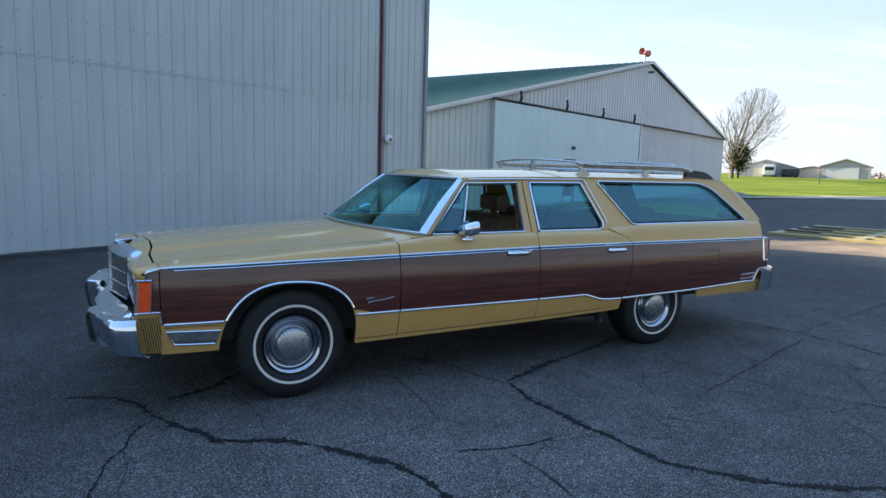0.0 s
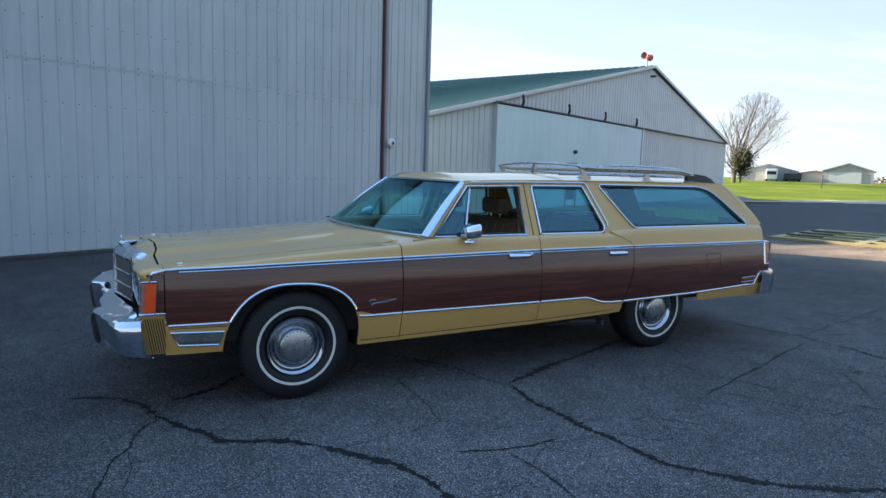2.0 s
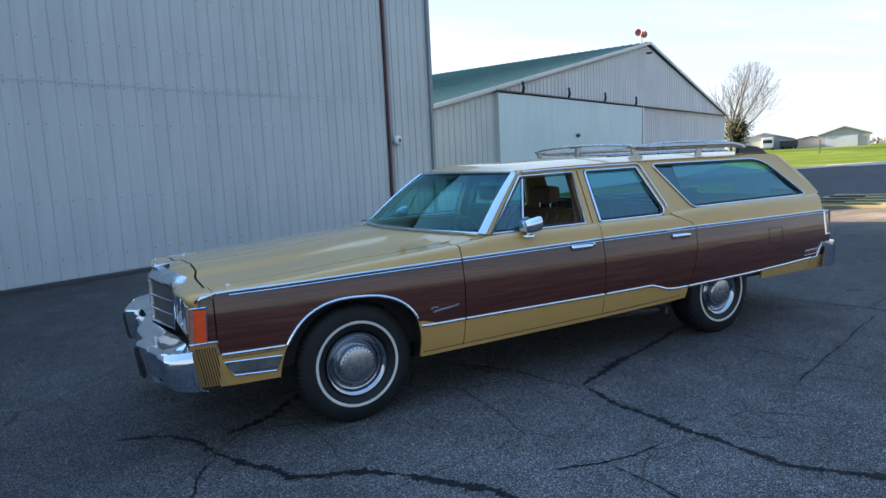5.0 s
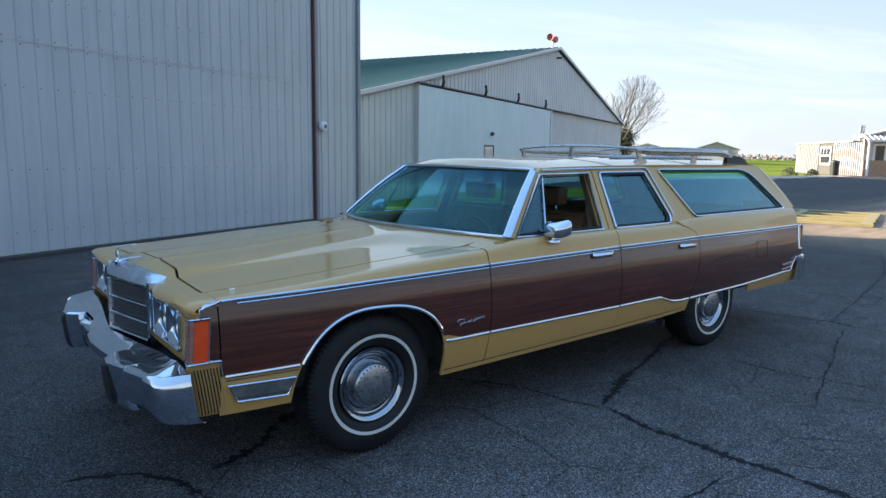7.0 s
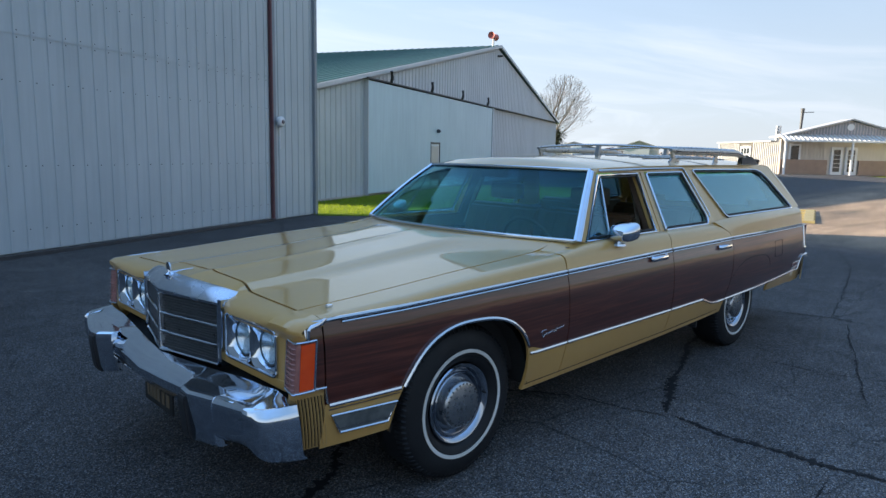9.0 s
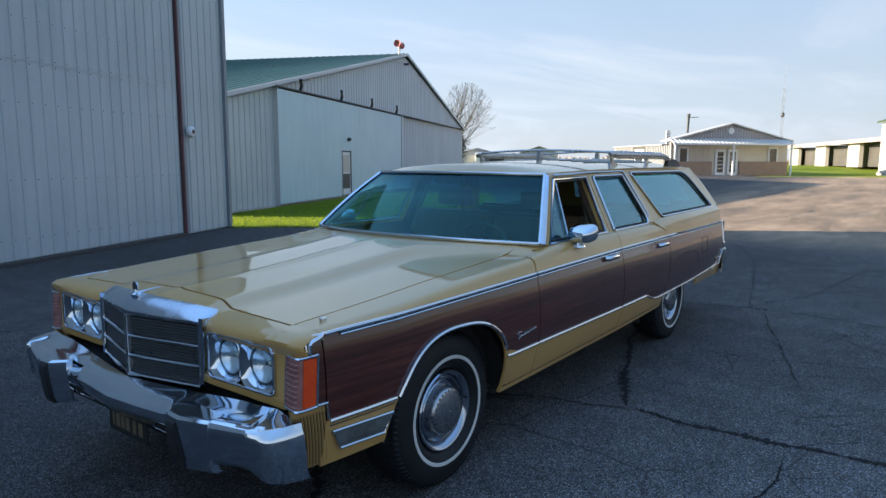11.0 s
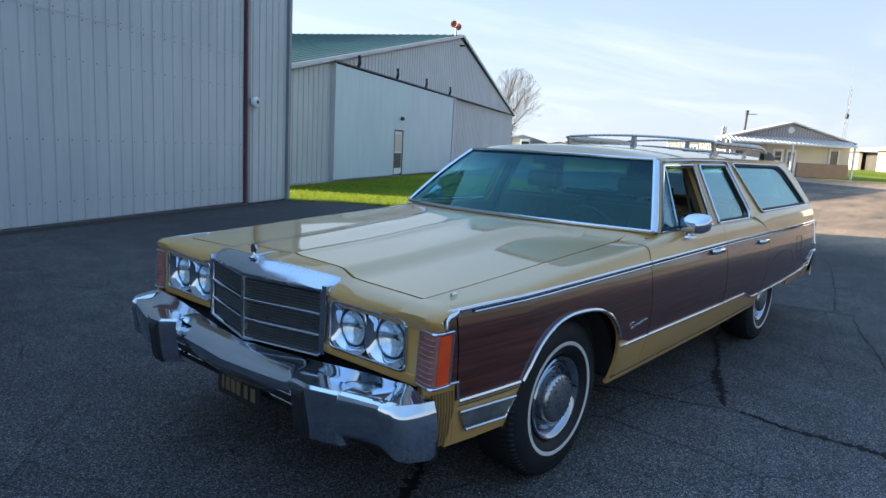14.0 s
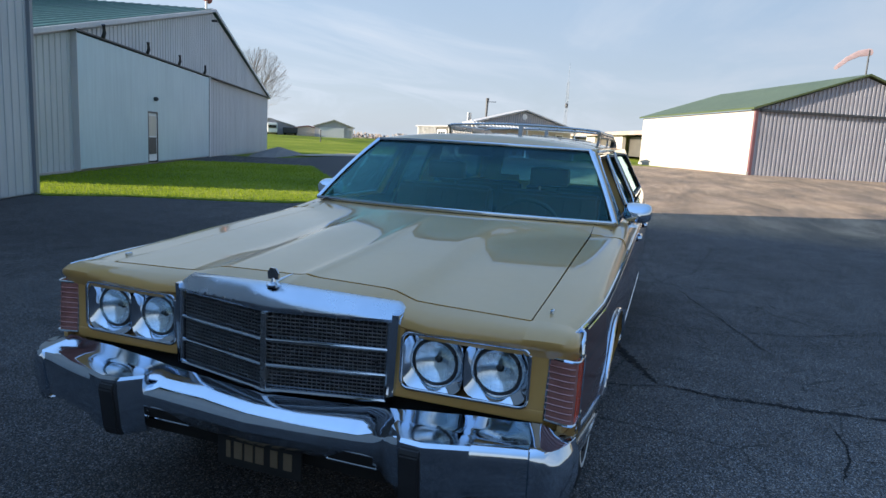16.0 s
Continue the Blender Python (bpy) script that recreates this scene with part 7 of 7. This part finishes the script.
def bench(x, headrests):
    seat_ = part("bench_seat", slab([(x - 0.45, -0.74, 0.66), (x - 0.40, -0.74, 0.71), (x, -0.74, 0.68), (x + 0.04, -0.74, 0.55), (x - 0.44, -0.74, 0.52)], (0, 1.48, 0)), M["seat"], car, "tan vinyl bench seat")
    for s in (-1, 1):
        a, b = (0.03, 0.72) if s > 0 else (-0.72, -0.03)
        bb = slab([(x - 0.04, a, 0.66), (x - 0.02, a, 0.95), (x + 0.05, a, 1.10), (x + 0.13, a, 1.12), (x + 0.16, a, 1.06), (x + 0.12, a, 0.60)], (0, b - a, 0))
        bmesh.ops.bevel(bb, geom=list(bb.edges), offset=0.02, segments=2, affect="EDGES")
        part("backrest", bb, M["seat"], seat_, smooth=40)
        for k in range(5):
            yy = a + (b - a) * (k + 1) / 6
            part("stitching", tube([(x - 0.035, yy, 0.72), (x - 0.022, yy, 0.95), (x + 0.03, yy, 1.07)], 0.004, 4), M["dash"], seat_)
        if headrests:
            bb = box(x + 0.04, x + 0.15, s * 0.37 - 0.135, s * 0.37 + 0.135, 1.145, 1.275, 0.048)
            hr = part("headrest", bb, M["seat"], seat_, smooth=40)
            for dy in (-0.065, 0.065):
                part("stem", tube([(x + 0.10, s * 0.37 + dy, 1.08), (x + 0.10, s * 0.37 + dy, 1.17)], 0.007, 6), M["chrome"], hr, "chrome headrest stem")


bench(1.70, True)
bench(2.62, False)
sw = part("steering_wheel", tube([(1.12 - 0.07 * math.sin(a), -0.38 + 0.19 * math.cos(a), 0.93 + 0.17 * math.sin(a)) for a in [k * math.pi / 14 for k in range(28)]], 0.012, 8, closed=True), M["dash"], car, "thin brown steering wheel", smooth=60)
part("spoke", tube([(1.12, -0.56, 0.93), (1.10, -0.38, 0.92), (1.12, -0.20, 0.93)], 0.014, 6), M["dash"], sw)
part("column", tube([(1.10, -0.38, 0.92), (0.9, -0.38, 0.82)], 0.03, 8), M["dash"], sw)
part("rear_view_mirror", box(1.20, 1.225, -0.11, 0.11, 1.335, 1.395, 0.01), M["black"], car)
part("sun_visor", slab([(1.27, -0.60, 1.39), (1.40, -0.60, 1.375), (1.40, -0.10, 1.385), (1.27, -0.10, 1.40)], (0, 0, 0.02)), M["seat"], car)
part("sun_visor", slab([(1.27, 0.60, 1.39), (1.40, 0.60, 1.375), (1.40, 0.10, 1.385), (1.27, 0.10, 1.40)], (0, 0, 0.02)), M["seat"], car)
part("exhaust", tube([(2.2, -0.6, 0.24), (2.6, -0.75, 0.25), (2.62, -0.82, 0.25)], 0.028, 8), M["dark_metal"], car)
